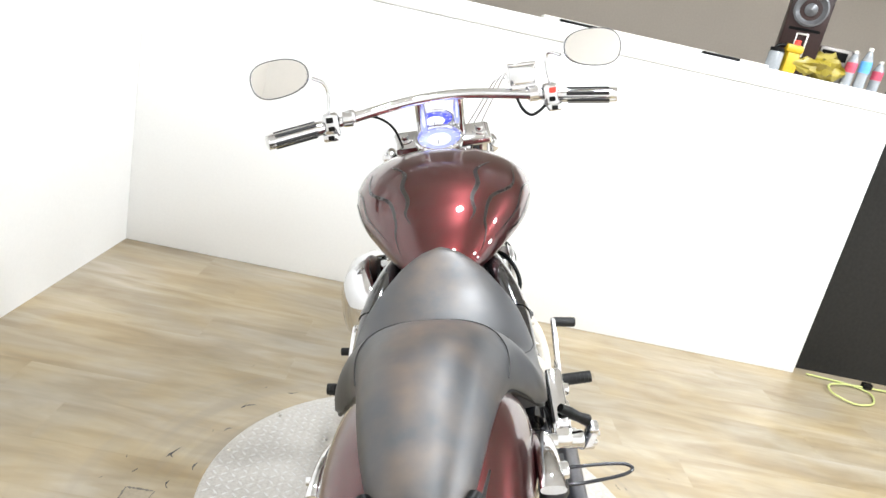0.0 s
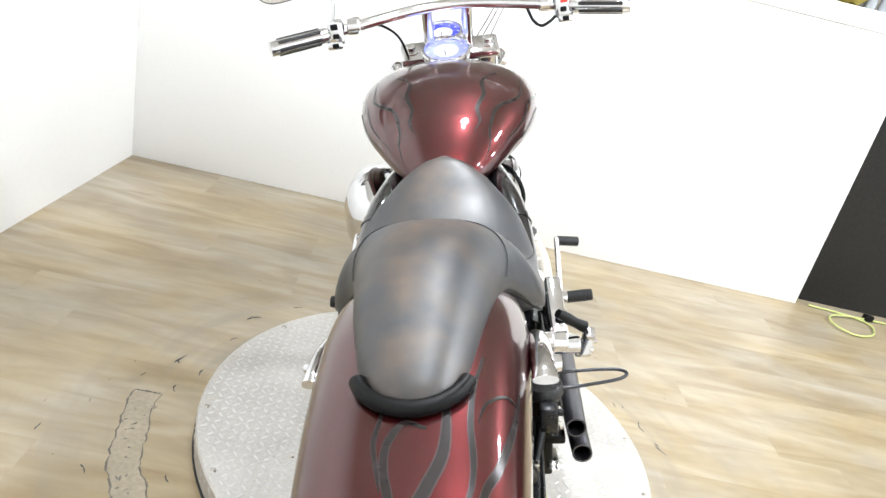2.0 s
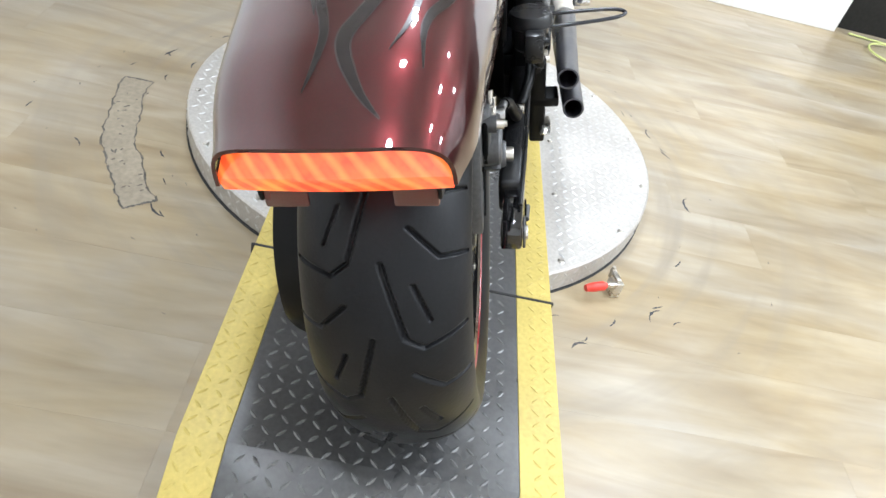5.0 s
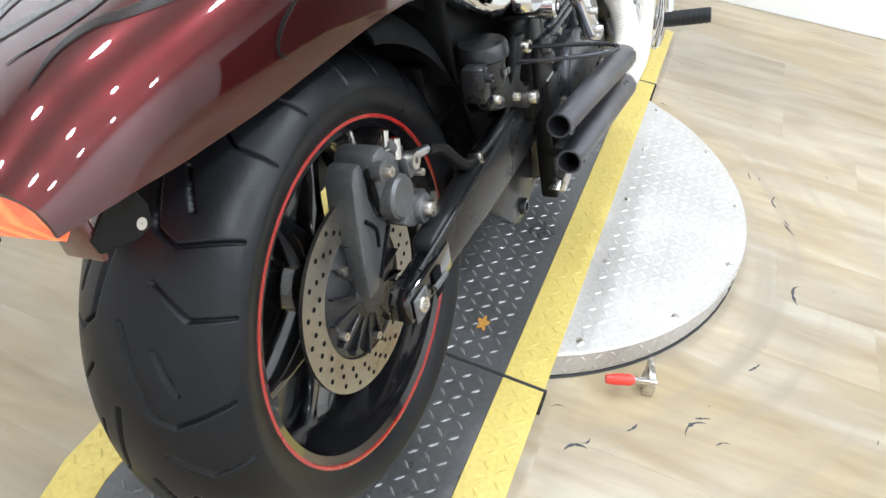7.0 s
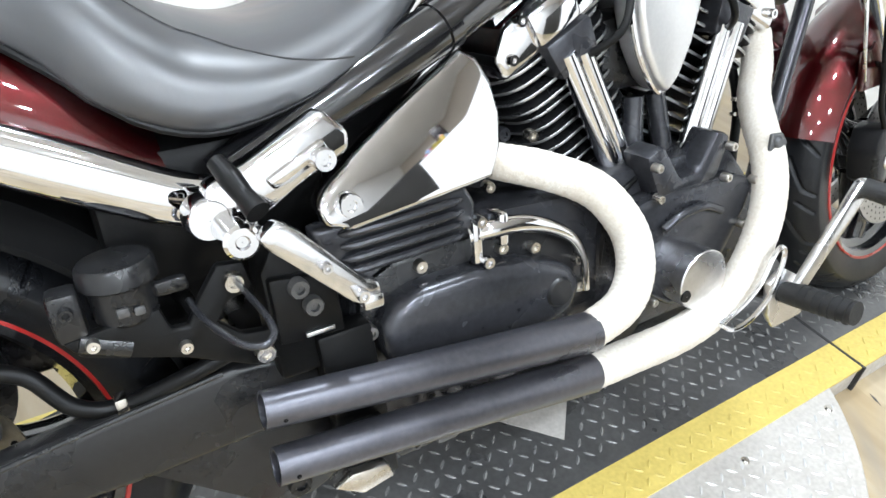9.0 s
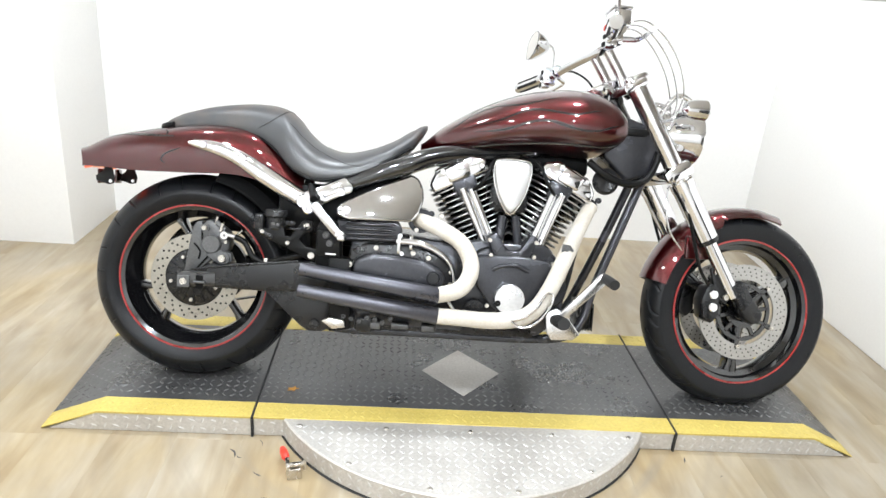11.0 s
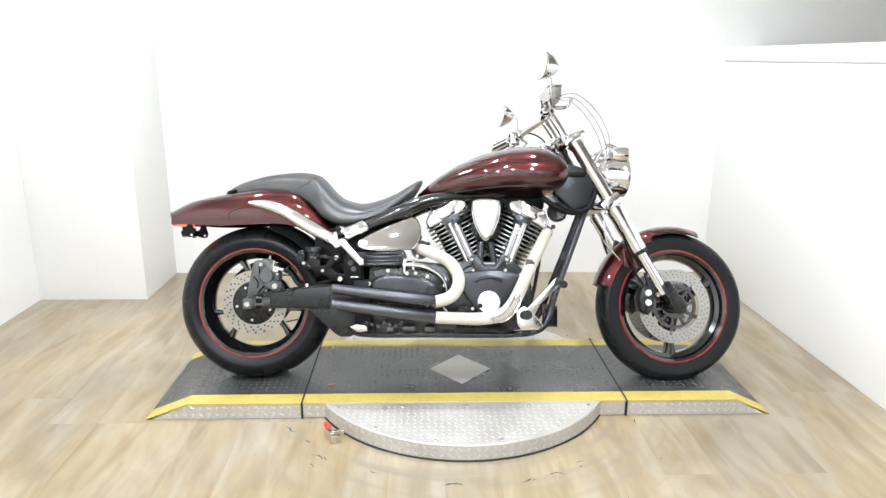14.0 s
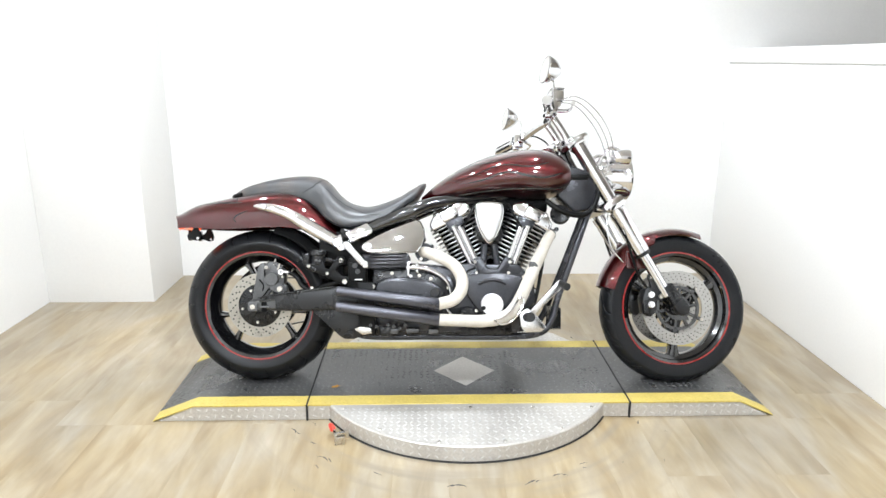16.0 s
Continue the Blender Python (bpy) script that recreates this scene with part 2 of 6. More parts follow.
BLUE_FACE = surface("gauge_pale_blue", (0.3, 0.33, 0.85), 0.2, 0.0, 0.15, 30, 90, coat=1.0, emit=0.25)
WHITE_FACE = surface("gauge_face", (0.72, 0.72, 0.8), 0.35, 0.0, 0.05)
CHAMPAGNE = surface("satin_silver", (0.68, 0.675, 0.67), 0.36, 0.9, 0.06, 6, 200, bump=0.03)
FIN_EDGE = surface("machined_edge", (0.42, 0.42, 0.42), 0.3, 0.9, 0.1, 20, 200)
MIRROR = surface("mirror_glass", (0.62, 0.59, 0.55), 0.02, 1.0, 0.02, 4, 40, rough_vary=0.0)
RED_PLASTIC = surface("red_plastic", (0.72, 0.05, 0.03), 0.4, 0.0, 0.12, 12, 120)
YELLOW_PAINT = surface("yellow_paint", (0.56, 0.44, 0.115), 0.5, 0.0, 0.12, 7, 120, bump=0.1, tint=(0.43, 0.33, 0.08))
BLACK_PLATE = surface("black_plate", (0.062, 0.061, 0.06), 0.32, 0.0, 0.35, 6, 110, bump=0.12, tint=(0.03, 0.03, 0.03), spec=0.95)
BLACK_TREAD = surface("black_tread", (0.16, 0.158, 0.155), 0.32, 0.25, 0.5, 8, 160, bump=0.08, tint=(0.075, 0.075, 0.075))
ALU_PLATE = surface("aluminium_plate", (0.53, 0.505, 0.47), 0.44, 0.35, 0.14, 7, 130, bump=0.08, tint=(0.4, 0.375, 0.34))
ALU_TREAD = surface("aluminium_tread", (0.6, 0.59, 0.57), 0.4, 0.45, 0.1, 9, 130)
RUBBER_STRIP = surface("rubber_strip", (0.02, 0.02, 0.02), 0.7)
PAINT_WHITE = surface("white_wall_paint", (0.84, 0.83, 0.81), 0.62, 0.0, 0.025, 1.4, 90, bump=0.05)
PAINT_CAP = surface("white_cap_paint", (0.84, 0.83, 0.81), 0.5, 0.0, 0.03, 2, 90, bump=0.05)
PAINT_BEIGE = surface("beige_wall_paint", (0.46, 0.405, 0.34), 0.7, 0.0, 0.06, 1.2, 80, bump=0.05)
PAINT_DARK = surface("dark_panel", (0.019, 0.018, 0.016), 0.6, 0.0, 0.3, 1.5, 60, bump=0.1, spec=0.15)
CEILING_PAINT = surface("ceiling_paint", (0.8, 0.785, 0.76), 0.8, 0.0, 0.05, 2, 70, bump=0.1)
LAMP_GLOW = surface("lamp_diffuser", (1.0, 0.97, 0.92), 0.5, 0.0, 0.02, emit=14.0)
SCUFF = surface("floor_scuff", (0.23, 0.2, 0.155), 0.7, 0.0, 0.3, 12, 90, bump=0.1)
PATCH = surface("floor_patch", (0.32, 0.27, 0.195), 0.6, 0.0, 0.2, 9, 90, bump=0.1, tint=(0.25, 0.21, 0.15))
DRY_LEAF = surface("dry_leaf", (0.42, 0.2, 0.03), 0.7, 0.0, 0.25, 60, 200, bump=0.2)
CHIP = surface("floor_chip", (0.055, 0.055, 0.06), 0.8, 0.0, 0.3, 25, 120, bump=0.2)
GRIME = surface("patch_grime", (0.15, 0.135, 0.115), 0.8, 0.0, 0.4, 25, 120, bump=0.2)


def wood_floor():
    """Light vinyl planks with a long grain, each a little different."""
    m = bpy.data.materials.new("vinyl_plank")
    m.use_nodes = True
    nt = m.node_tree
    b = nt.nodes["Principled BSDF"]
    co, geo, info = nt.nodes.new("ShaderNodeTexCoord"), nt.nodes.new("ShaderNodeNewGeometry"), nt.nodes.new("ShaderNodeObjectInfo")
    place = nt.nodes.new("ShaderNodeVectorMath")
    place.operation = "MULTIPLY_ADD"
    off = nt.nodes.new("ShaderNodeCombineXYZ")
    for k in (0, 1, 2):
        nt.links.new(info.outputs["Random"], off.inputs[k])
    place.inputs[1].default_value = (40, 40, 40)
    nt.links.new(off.outputs[0], place.inputs[0])
    nt.links.new(geo.outputs["Position"], place.inputs[2])
    stretch = nt.nodes.new("ShaderNodeMapping")
    stretch.inputs["Scale"].default_value = (6.5, 1.3, 1.0)
    nt.links.new(place.outputs[0], stretch.inputs["Vector"])
    grain = nt.nodes.new("ShaderNodeTexNoise")
    grain.inputs["Scale"].default_value, grain.inputs["Detail"].default_value, grain.inputs["Distortion"].default_value = 1.6, 5, 1.0
    nt.links.new(stretch.outputs[0], grain.inputs["Vector"])
    fine = nt.nodes.new("ShaderNodeTexNoise")
    fine.inputs["Scale"].default_value, fine.inputs["Detail"].default_value = 8.0, 4
    nt.links.new(stretch.outputs[0], fine.inputs["Vector"])
    dirt = nt.nodes.new("ShaderNodeTexNoise")
    dirt.inputs["Scale"].default_value, dirt.inputs["Detail"].default_value = 1.1, 6
    nt.links.new(geo.outputs["Position"], dirt.inputs["Vector"])
    ramp = nt.nodes.new("ShaderNodeValToRGB")
    ramp.color_ramp.elements[0].position, ramp.color_ramp.elements[0].color = 0.25, (0.262, 0.196, 0.112, 1)
    ramp.color_ramp.elements[1].position, ramp.color_ramp.elements[1].color = 0.77, (0.425, 0.362, 0.258, 1)
    mid = ramp.color_ramp.elements.new(0.5)
    mid.color = (0.35, 0.283, 0.18, 1)
    nt.links.new(grain.outputs["Fac"], ramp.inputs[0])
    streak = nt.nodes.new("ShaderNodeMix")
    streak.data_type, streak.blend_type = "RGBA", "OVERLAY"
    streak.inputs[0].default_value = 0.13
    nt.links.new(ramp.outputs[0], streak.inputs[6])
    nt.links.new(fine.outputs["Fac"], streak.inputs[7])
    value = nt.nodes.new("ShaderNodeMapRange")
    value.inputs[3].default_value, value.inputs[4].default_value = 0.95, 1.04
    nt.links.new(info.outputs["Random"], value.inputs[0])
    soil = nt.nodes.new("ShaderNodeMapRange")
    soil.inputs[1].default_value, soil.inputs[2].default_value = 0.35, 0.65
    soil.inputs[3].default_value, soil.inputs[4].default_value = 0.76, 1.09
    nt.links.new(dirt.outputs["Fac"], soil.inputs[0])
    both = nt.nodes.new("ShaderNodeMath")
    both.operation = "MULTIPLY"
    nt.links.new(value.outputs[0], both.inputs[0])
    nt.links.new(soil.outputs[0], both.inputs[1])
    out = nt.nodes.new("ShaderNodeVectorMath")
    out.operation = "SCALE"
    nt.links.new(streak.outputs[2], out.inputs[0])
    nt.links.new(both.outputs[0], out.inputs["Scale"])
    # warm and grey cloudy patches
    cloud, tone, dye = nt.nodes.new("ShaderNodeTexNoise"), nt.nodes.new("ShaderNodeValToRGB"), nt.nodes.new("ShaderNodeVectorMath")
    lie = nt.nodes.new("ShaderNodeMapping")
    lie.inputs["Scale"].default_value = (3.4, 1.7, 1.0)
    nt.links.new(geo.outputs["Position"], lie.inputs["Vector"])
    cloud.inputs["Scale"].default_value, cloud.inputs["Detail"].default_value, cloud.inputs["Distortion"].default_value = 1.0, 5, 0.8
    nt.links.new(lie.outputs[0], cloud.inputs["Vector"])
    tone.color_ramp.elements[0].position, tone.color_ramp.elements[0].color = 0.36, (1.01, 0.975, 0.9, 1)
    tone.color_ramp.elements[1].position, tone.color_ramp.elements[1].color = 0.64, (0.99, 1.03, 1.17, 1)
    dye.operation = "MULTIPLY"
    nt.links.new(cloud.outputs["Fac"], tone.inputs[0])
    nt.links.new(out.outputs[0], dye.inputs[0])
    nt.links.new(tone.outputs[0], dye.inputs[1])
    # grey rub marks that run round the turntable
    rel = nt.nodes.new("ShaderNodeVectorMath")
    rel.operation = "SUBTRACT"
    rel.inputs[1].default_value = (0.8, 0.0, 0.0)
    nt.links.new(geo.outputs["Position"], rel.inputs[0])
    sep = nt.nodes.new("ShaderNodeSeparateXYZ")
    nt.links.new(rel.outputs[0], sep.inputs[0])
    turn = nt.nodes.new("ShaderNodeMath")
    turn.operation = "ARCTAN2"
    nt.links.new(sep.outputs[1], turn.inputs[0])
    nt.links.new(sep.outputs[0], turn.inputs[1])
    far = nt.nodes.new("ShaderNodeVectorMath")
    far.operation = "LENGTH"
    nt.links.new(rel.outputs[0], far.inputs[0])
    polar = nt.nodes.new("ShaderNodeCombineXYZ")
    nt.links.new(far.outputs["Value"], polar.inputs[0])
    nt.links.new(turn.outputs[0], polar.inputs[1])
    squash = nt.nodes.new("ShaderNodeMapping")
    squash.inputs["Scale"].default_value = (16.0, 1.3, 1.0)
    nt.links.new(polar.outputs[0], squash.inputs["Vector"])
    arcs = nt.nodes.new("ShaderNodeTexNoise")
    arcs.inputs["Scale"].default_value, arcs.inputs["Detail"].default_value = 1.0, 4
    nt.links.new(squash.outputs[0], arcs.inputs["Vector"])
    mask = nt.nodes.new("ShaderNodeMapRange")
    mask.inputs[1].default_value, mask.inputs[2].default_value = 0.5, 0.72
    mask.inputs[4].default_value = 0.8
    nt.links.new(arcs.outputs["Fac"], mask.inputs[0])
    fade = nt.nodes.new("ShaderNodeMapRange")
    fade.inputs[1].default_value, fade.inputs[2].default_value = 1.35, 0.62
    nt.links.new(far.outputs["Value"], fade.inputs[0])
    amount = nt.nodes.new("ShaderNodeMath")
    amount.operation = "MULTIPLY"
    nt.links.new(mask.outputs[0], amount.inputs[0])
    nt.links.new(fade.outputs[0], amount.inputs[1])
    rub = nt.nodes.new("ShaderNodeMix")
    rub.data_type = "RGBA"
    rub.inputs[7].default_value = (0.25, 0.215, 0.165, 1)
    nt.links.new(amount.outputs[0], rub.inputs[0])
    nt.links.new(dye.outputs[0], rub.inputs[6])
    nt.links.new(rub.outputs[2], b.inputs["Base Color"])
    rr = nt.nodes.new("ShaderNodeMapRange")
    rr.inputs[3].default_value, rr.inputs[4].default_value = 0.2, 0.42
    nt.links.new(dirt.outputs["Fac"], rr.inputs[0])
    nt.links.new(rr.outputs[0], b.inputs["Roughness"])
    bp = nt.nodes.new("ShaderNodeBump")
    bp.inputs["Strength"].default_value, bp.inputs["Distance"].default_value = 0.12, 0.002
    nt.links.new(fine.outputs["Fac"], bp.inputs["Height"])
    nt.links.new(bp.outputs[0], b.inputs["Normal"])
    return m


PLANK = wood_floor()

# ---------- the room ----------
XL, XR, YB, YF = -1.47, 2.455, 1.54, -4.2      # left wall, half-wall, back wall, wall behind the camera
XFAR = 4.3                                      # far wall beyond the half-wall
HALF_TOP = 1.392

part("ceiling", box((XL + XFAR) / 2, (YB + YF) / 2, CEIL + 0.05, XFAR - XL + 0.4, YB - YF + 0.4, 0.1, 0), CEILING_PAINT)
tagged(bpy.data.objects["ceiling"], "plain white painted ceiling with round recessed lamps", "ceiling", kind="structure")


def wall(name, geo, material, label, category="wall"):
    return tagged(part(name, geo, material), label, category, kind="structure")


wall("wall_back", box((XL + XFAR) / 2, YB + 0.06, CEIL / 2 - 0.02, XFAR - XL + 0.4, 0.12, CEIL + 0.04, 0), PAINT_WHITE, "smooth white painted studio wall")
wall("wall_left", box(XL - 0.06, (YB + YF) / 2, CEIL / 2 - 0.02, 0.12, YB - YF, CEIL + 0.04, 0), PAINT_WHITE, "smooth white painted side wall")
wall("wall_behind", box((XL + XFAR) / 2, YF - 0.06, CEIL / 2 - 0.02, XFAR - XL + 0.4, 0.12, CEIL + 0.04, 0), PAINT_GREY, "plain off-white painted wall")
wall("wall_far", box(XFAR + 0.06, (YB + YF) / 2, CEIL / 2 - 0.02, 0.12, YB - YF, CEIL + 0.04, 0), PAINT_BEIGE, "beige painted wall beyond the half-height partition")
wall("wall_chase", box((XL - 0.885) / 2, (1.05 + YB) / 2, CEIL / 2 - 0.02, -0.885 - XL, YB - 1.05, CEIL + 0.04, 0.004), PAINT_WHITE, "boxed-out white corner chase on the studio wall")
wall("partition", box(XR + 0.07, (YB - 1.83) / 2, (HALF_TOP - 0.085) / 2, 0.14, YB + 1.83, HALF_TOP - 0.085, 0.004), PAINT_WHITE, "half-height white painted partition wall", "partition")
wall("partition_cap", box(XR + 0.1, (YB - 1.835) / 2, HALF_TOP - 0.042, 0.212, YB + 1.835, 0.084, 0.012, 3), PAINT_CAP, "white painted ledge on the partition", "ledge")
wall("wall_dark", box(XR + 0.13, (-1.85 + YF) / 2, 0.74, 0.1, -1.85 - YF, 1.48, 0), PAINT_DARK, "dark charcoal panel beside the white partition", "panel")

for lx, ly in LAMPS:
    lamp = thing("downlight", "round recessed ceiling lamp with a white trim", "ceiling lamp", pose(lx, ly, CEIL), group="recessed ceiling lamps")
    part("trim", lathe([(0.085, -0.002), (0.105, -0.006), (0.11, -0.012), (0.105, -0.02), (0.085, -0.018), (0.085, -0.002)], 28, "z"), PAINT_CAP, lamp)
    part("diffuser", lathe([(0.0005, -0.01), (0.085, -0.01), (0.085, -0.003), (0.0005, -0.003)], 28, "z"), LAMP_GLOW, lamp, "glowing lamp diffuser")

# ---------- the turntable ----------
ZP = 0.065
CX, CY, RD = 0.80, 0.0, 0.60
Y0, Y1 = -0.298, 0.296
XA, XB = 0.195, 1.42           # ends of the middle section
GAP = 0.007


def treads(inside, x0, x1, y0, y1, z, pitch=0.0245, length=0.0205, width=0.0056, h=0.0016, turn=0.0, slope=None):
    """Raised lozenges of tread plate, set at right angles to each other."""
    verts, faces = [], []
    nx, ny = int((x1 - x0) / pitch) + 2, int((y1 - y0) / pitch) + 2
    for i in range(nx):
        for j in range(ny):
            x, y = x0 + i * pitch, y0 + j * pitch
            if not inside(x, y):
                continue
            a = radians(45 if (i + j) % 2 else -45) + turn
            c, s = math.cos(a), math.sin(a)
            n = len(verts)
            for u, v, w in ((-0.5, 0, 0), (-0.2, 0.5, 0), (0.2, 0.5, 0), (0.5, 0, 0), (0.2, -0.5, 0), (-0.2, -0.5, 0), (-0.25, 0, 1), (0.25, 0, 1)):
                px, py = x + u * length * c - v * width * s, y + u * length * s + v * width * c
                pz = z if slope is None else slope(px)
                verts.append((px, py, pz + (h if w else 0.0002)))
            for f in ((0, 6, 1), (1, 6, 7, 2), (2, 7, 3), (3, 7, 4), (4, 7, 6, 5), (5, 6, 0)):
                faces.append(tuple(n + k for k in reversed(f)))
    return verts, faces


table = thing("turntable", "low motorcycle turntable with a round aluminium tread-plate disc", "turntable", pose(0, 0, 0))
part("disc", lathe([(0.0005, ZP - 0.002), (RD - 0.004, ZP - 0.002), (RD, ZP - 0.006), (RD, 0.006), (RD - 0.01, 0.003)], 96, "z", (CX, CY, 0)), ALU_PLATE, table,
     "silver aluminium tread-plate disc", smooth=30)
part("floor_seal", lathe([(RD + 0.001, 0.004), (RD + 0.004, 0.002), (RD + 0.004, 0.0005), (RD - 0.02, 0.0005)], 96, "z", (CX, CY, 0)), RUBBER_STRIP, table, "black rubber edge at the floor")
raw("tread", treads(lambda x, y: math.hypot(x - CX, y - CY) < RD - 0.018 and (y < Y0 - 0.012 or y > Y1 + 0.012), CX - RD, CX + RD, CY - RD, CY + RD, ZP - 0.002),
    ALU_TREAD, table, "raised aluminium tread bars", "stuff")
rim = ([], [])
for k in range(124):
    a = 2 * math.pi * k / 124
    for row in (0.018, 0.046):
        if abs(CY + RD * math.sin(a)) < 0.3:
            continue
        g = treads(lambda x, y: True, 0, 0.001, 0, 0.001, 0)
        g = (g[0][:8], g[1][:6])
        tilt = 1 if (k + (row > 0.03)) % 2 else -1
        m = Matrix.Translation((CX, CY, 0)) @ Matrix.Rotation(a, 4, "Z") @ Matrix.Translation((RD, 0, row)) @ Matrix.Rotation(radians(90), 4, "Y") @ Matrix.Rotation(radians(45 + 45 * tilt), 4, "Z")
        n = len(rim[0])
        rim[0].extend(tuple(m @ Vector(p)) for p in g[0])
        rim[1].extend(tuple(n + q for q in f) for f in g[1])
raw("rim_tread", rim, ALU_TREAD, table, "raised tread bars on the rim", "stuff")
for k in range(16):
    a = 2 * math.pi * (k + 0.5) / 16
    x, y = CX + (RD - 0.02) * math.cos(a), CY + (RD - 0.02) * math.sin(a)
    if abs(y) > 0.33:
        part("bolt", lathe([(0.0005, 0.004), (0.005, 0.0038), (0.0075, 0.001), (0.0075, -0.002)], 12, "z", (x, y, ZP - 0.002)), STEEL, table)
for sgn in (-1, 1):
    for x in (0.33, 0.57, 0.81, 1.045, 1.27):
        part("bolt", lathe([(0.0005, 0.004), (0.005, 0.0038), (0.0075, 0.001), (0.0075, -0.002)], 12, "z", (x, sgn * 0.328, ZP - 0.002)), STEEL, table)


def ramp_z(x, tip, brk):
    f = (x - tip) / (brk - tip)
    return 0.004 + (ZP - 0.004) * max(0.0, min(1.0, f))


def section(parent, x0, x1, brk=None, tip=None):
    """A stretch of the wheel track: aluminium body, black tread plate, yellow edges."""
    def prof(y0, y1, lift, thick):
        if brk is None:
            return plate([(x0, ZP - thick + lift), (x1, ZP - thick + lift), (x1, ZP + lift), (x0, ZP + lift)], y0, y1, 0.0008, 1)
        xe = x1 if tip == x0 else x0
        pts = [(tip, 0.004 + lift), (brk, ZP + lift), (xe, ZP + lift), (xe, ZP + lift - thick), (brk, ZP + lift - thick), (tip, 0.004 + lift - min(thick, 0.003))]
        return plate(pts, y0, y1, 0.0006, 1)
    if brk is None:
        body = plate([(x0, 0.002), (x1, 0.002), (x1, ZP - 0.006), (x0, ZP - 0.006)], Y0 + 0.003, Y1 - 0.003, 0.001, 1)
    else:
        xe = x1 if tip == x0 else x0
        body = plate([(tip + (0.02 if tip < xe else -0.02), 0.001), (brk, ZP - 0.006), (xe, ZP - 0.006), (xe, 0.001)], Y0 + 0.003, Y1 - 0.003, 0.0008, 1)
    part("body", body, ALU_PLATE, parent, "aluminium tread-plate side skirt")
    part("deck", prof(Y0 + 0.0725, Y1 - 0.0725, 0.0, 0.006), BLACK_PLATE, parent, "black tread-plate deck")
    part("edge_stripe", prof(Y0, Y0 + 0.072, 0.0005, 0.007), YELLOW_PAINT, parent, "yellow painted edge")
    part("edge_stripe", prof(Y1 - 0.072, Y1, 0.0005, 0.007), YELLOW_PAINT, parent, "yellow painted edge")
    slope = (lambda x: ZP) if brk is None else (lambda x: ramp_z(x, tip, brk))
    lo, hi = min(x0, x1) + 0.014, max(x0, x1) - 0.014
    mark = (lambda x, y: abs(x - 0.803) / 0.142 + abs(y + 0.012) / 0.155 < 1) if brk is None else (lambda x, y: False)
    raw("tread", treads(lambda x, y: lo <= x <= hi and Y0 + 0.081 < y < Y1 - 0.081 and not mark(x, y), lo, hi, Y0 + 0.08, Y1 - 0.08, ZP, slope=slope), BLACK_TREAD, parent, "worn raised tread bars", "stuff")
    raw("edge_tread", treads(lambda x, y: lo <= x <= hi and (Y0 + 0.01 < y < Y0 + 0.064 or Y1 - 0.064 < y < Y1 - 0.01), lo, hi, Y0 + 0.018, Y1 - 0.01, ZP, slope=(lambda x: slope(x) + 0.0005)),
        YELLOW_PAINT, parent, "yellow painted tread bars", "stuff")
    side = ([], [])
    for k in range(int((hi - lo) / 0.03)):
        x = lo + 0.01 + 0.03 * k
        for row in (0.017, 0.045):
            if row + 0.01 > slope(x) or (brk is None and 0.28 < x < 1.32):
                continue
            for y, sg in ((Y0 + 0.003, -1), (Y1 - 0.003, 1)):
                g = treads(lambda a, b: True, 0, 0.001, 0, 0.001, 0)
                m = Matrix.Translation((x, y, row)) @ Matrix.Rotation(radians(-90 * sg), 4, "X") @ Matrix.Rotation(radians(45 + (45 if (k + (row > 0.03)) % 2 else -45) + 25), 4, "Z")
                n = len(side[0])
                side[0].extend(tuple(m @ Vector(p)) for p in g[0][:8])
                side[1].extend(tuple(n + q for q in f) for f in g[1][:6])
    if side[0]:
        raw("side_tread", side, ALU_TREAD, parent, "raised tread bars on the skirt", "stuff")


section(table, XA, XB)
part("centre_mark", plate([(0.803 - 0.127, -0.012), (0.803, -0.012 - 0.14), (0.803 + 0.127, -0.012), (0.803, -0.012 + 0.14)], 0, 0.0012, 0.0003, 1), ALU_PLATE, table,
     "silver diamond mark at the turntable centre", matrix=Matrix(((1, 0, 0, 0), (0, 0, 1, 0), (0, 1, 0, ZP + 0.0002), (0, 0, 0, 1))))
rear_ramp = thing("ramp", "black and yellow tread-plate ramp behind the rear wheel", "ramp", group="turntable ramps")
section(rear_ramp, -0.39, XA - GAP, -0.235, -0.39)
part("joint_strip", box(XA - GAP / 2, 0, ZP / 2 + 0.001, 0.0065, Y1 - Y0 + 0.012, ZP, 0.001, 1), RUBBER_STRIP, rear_ramp, "black rubber joint strip")
front_ramp = thing("ramp", "black and yellow tread-plate ramp under the front wheel", "ramp", group="turntable ramps")
section(front_ramp, XB + GAP, 1.985, 1.85, 1.985)
part("joint_strip", box(XB + GAP / 2, 0, ZP / 2 + 0.001, 0.0065, Y1 - Y0 + 0.012, ZP, 0.001, 1), RUBBER_STRIP, front_ramp, "black rubber joint strip")

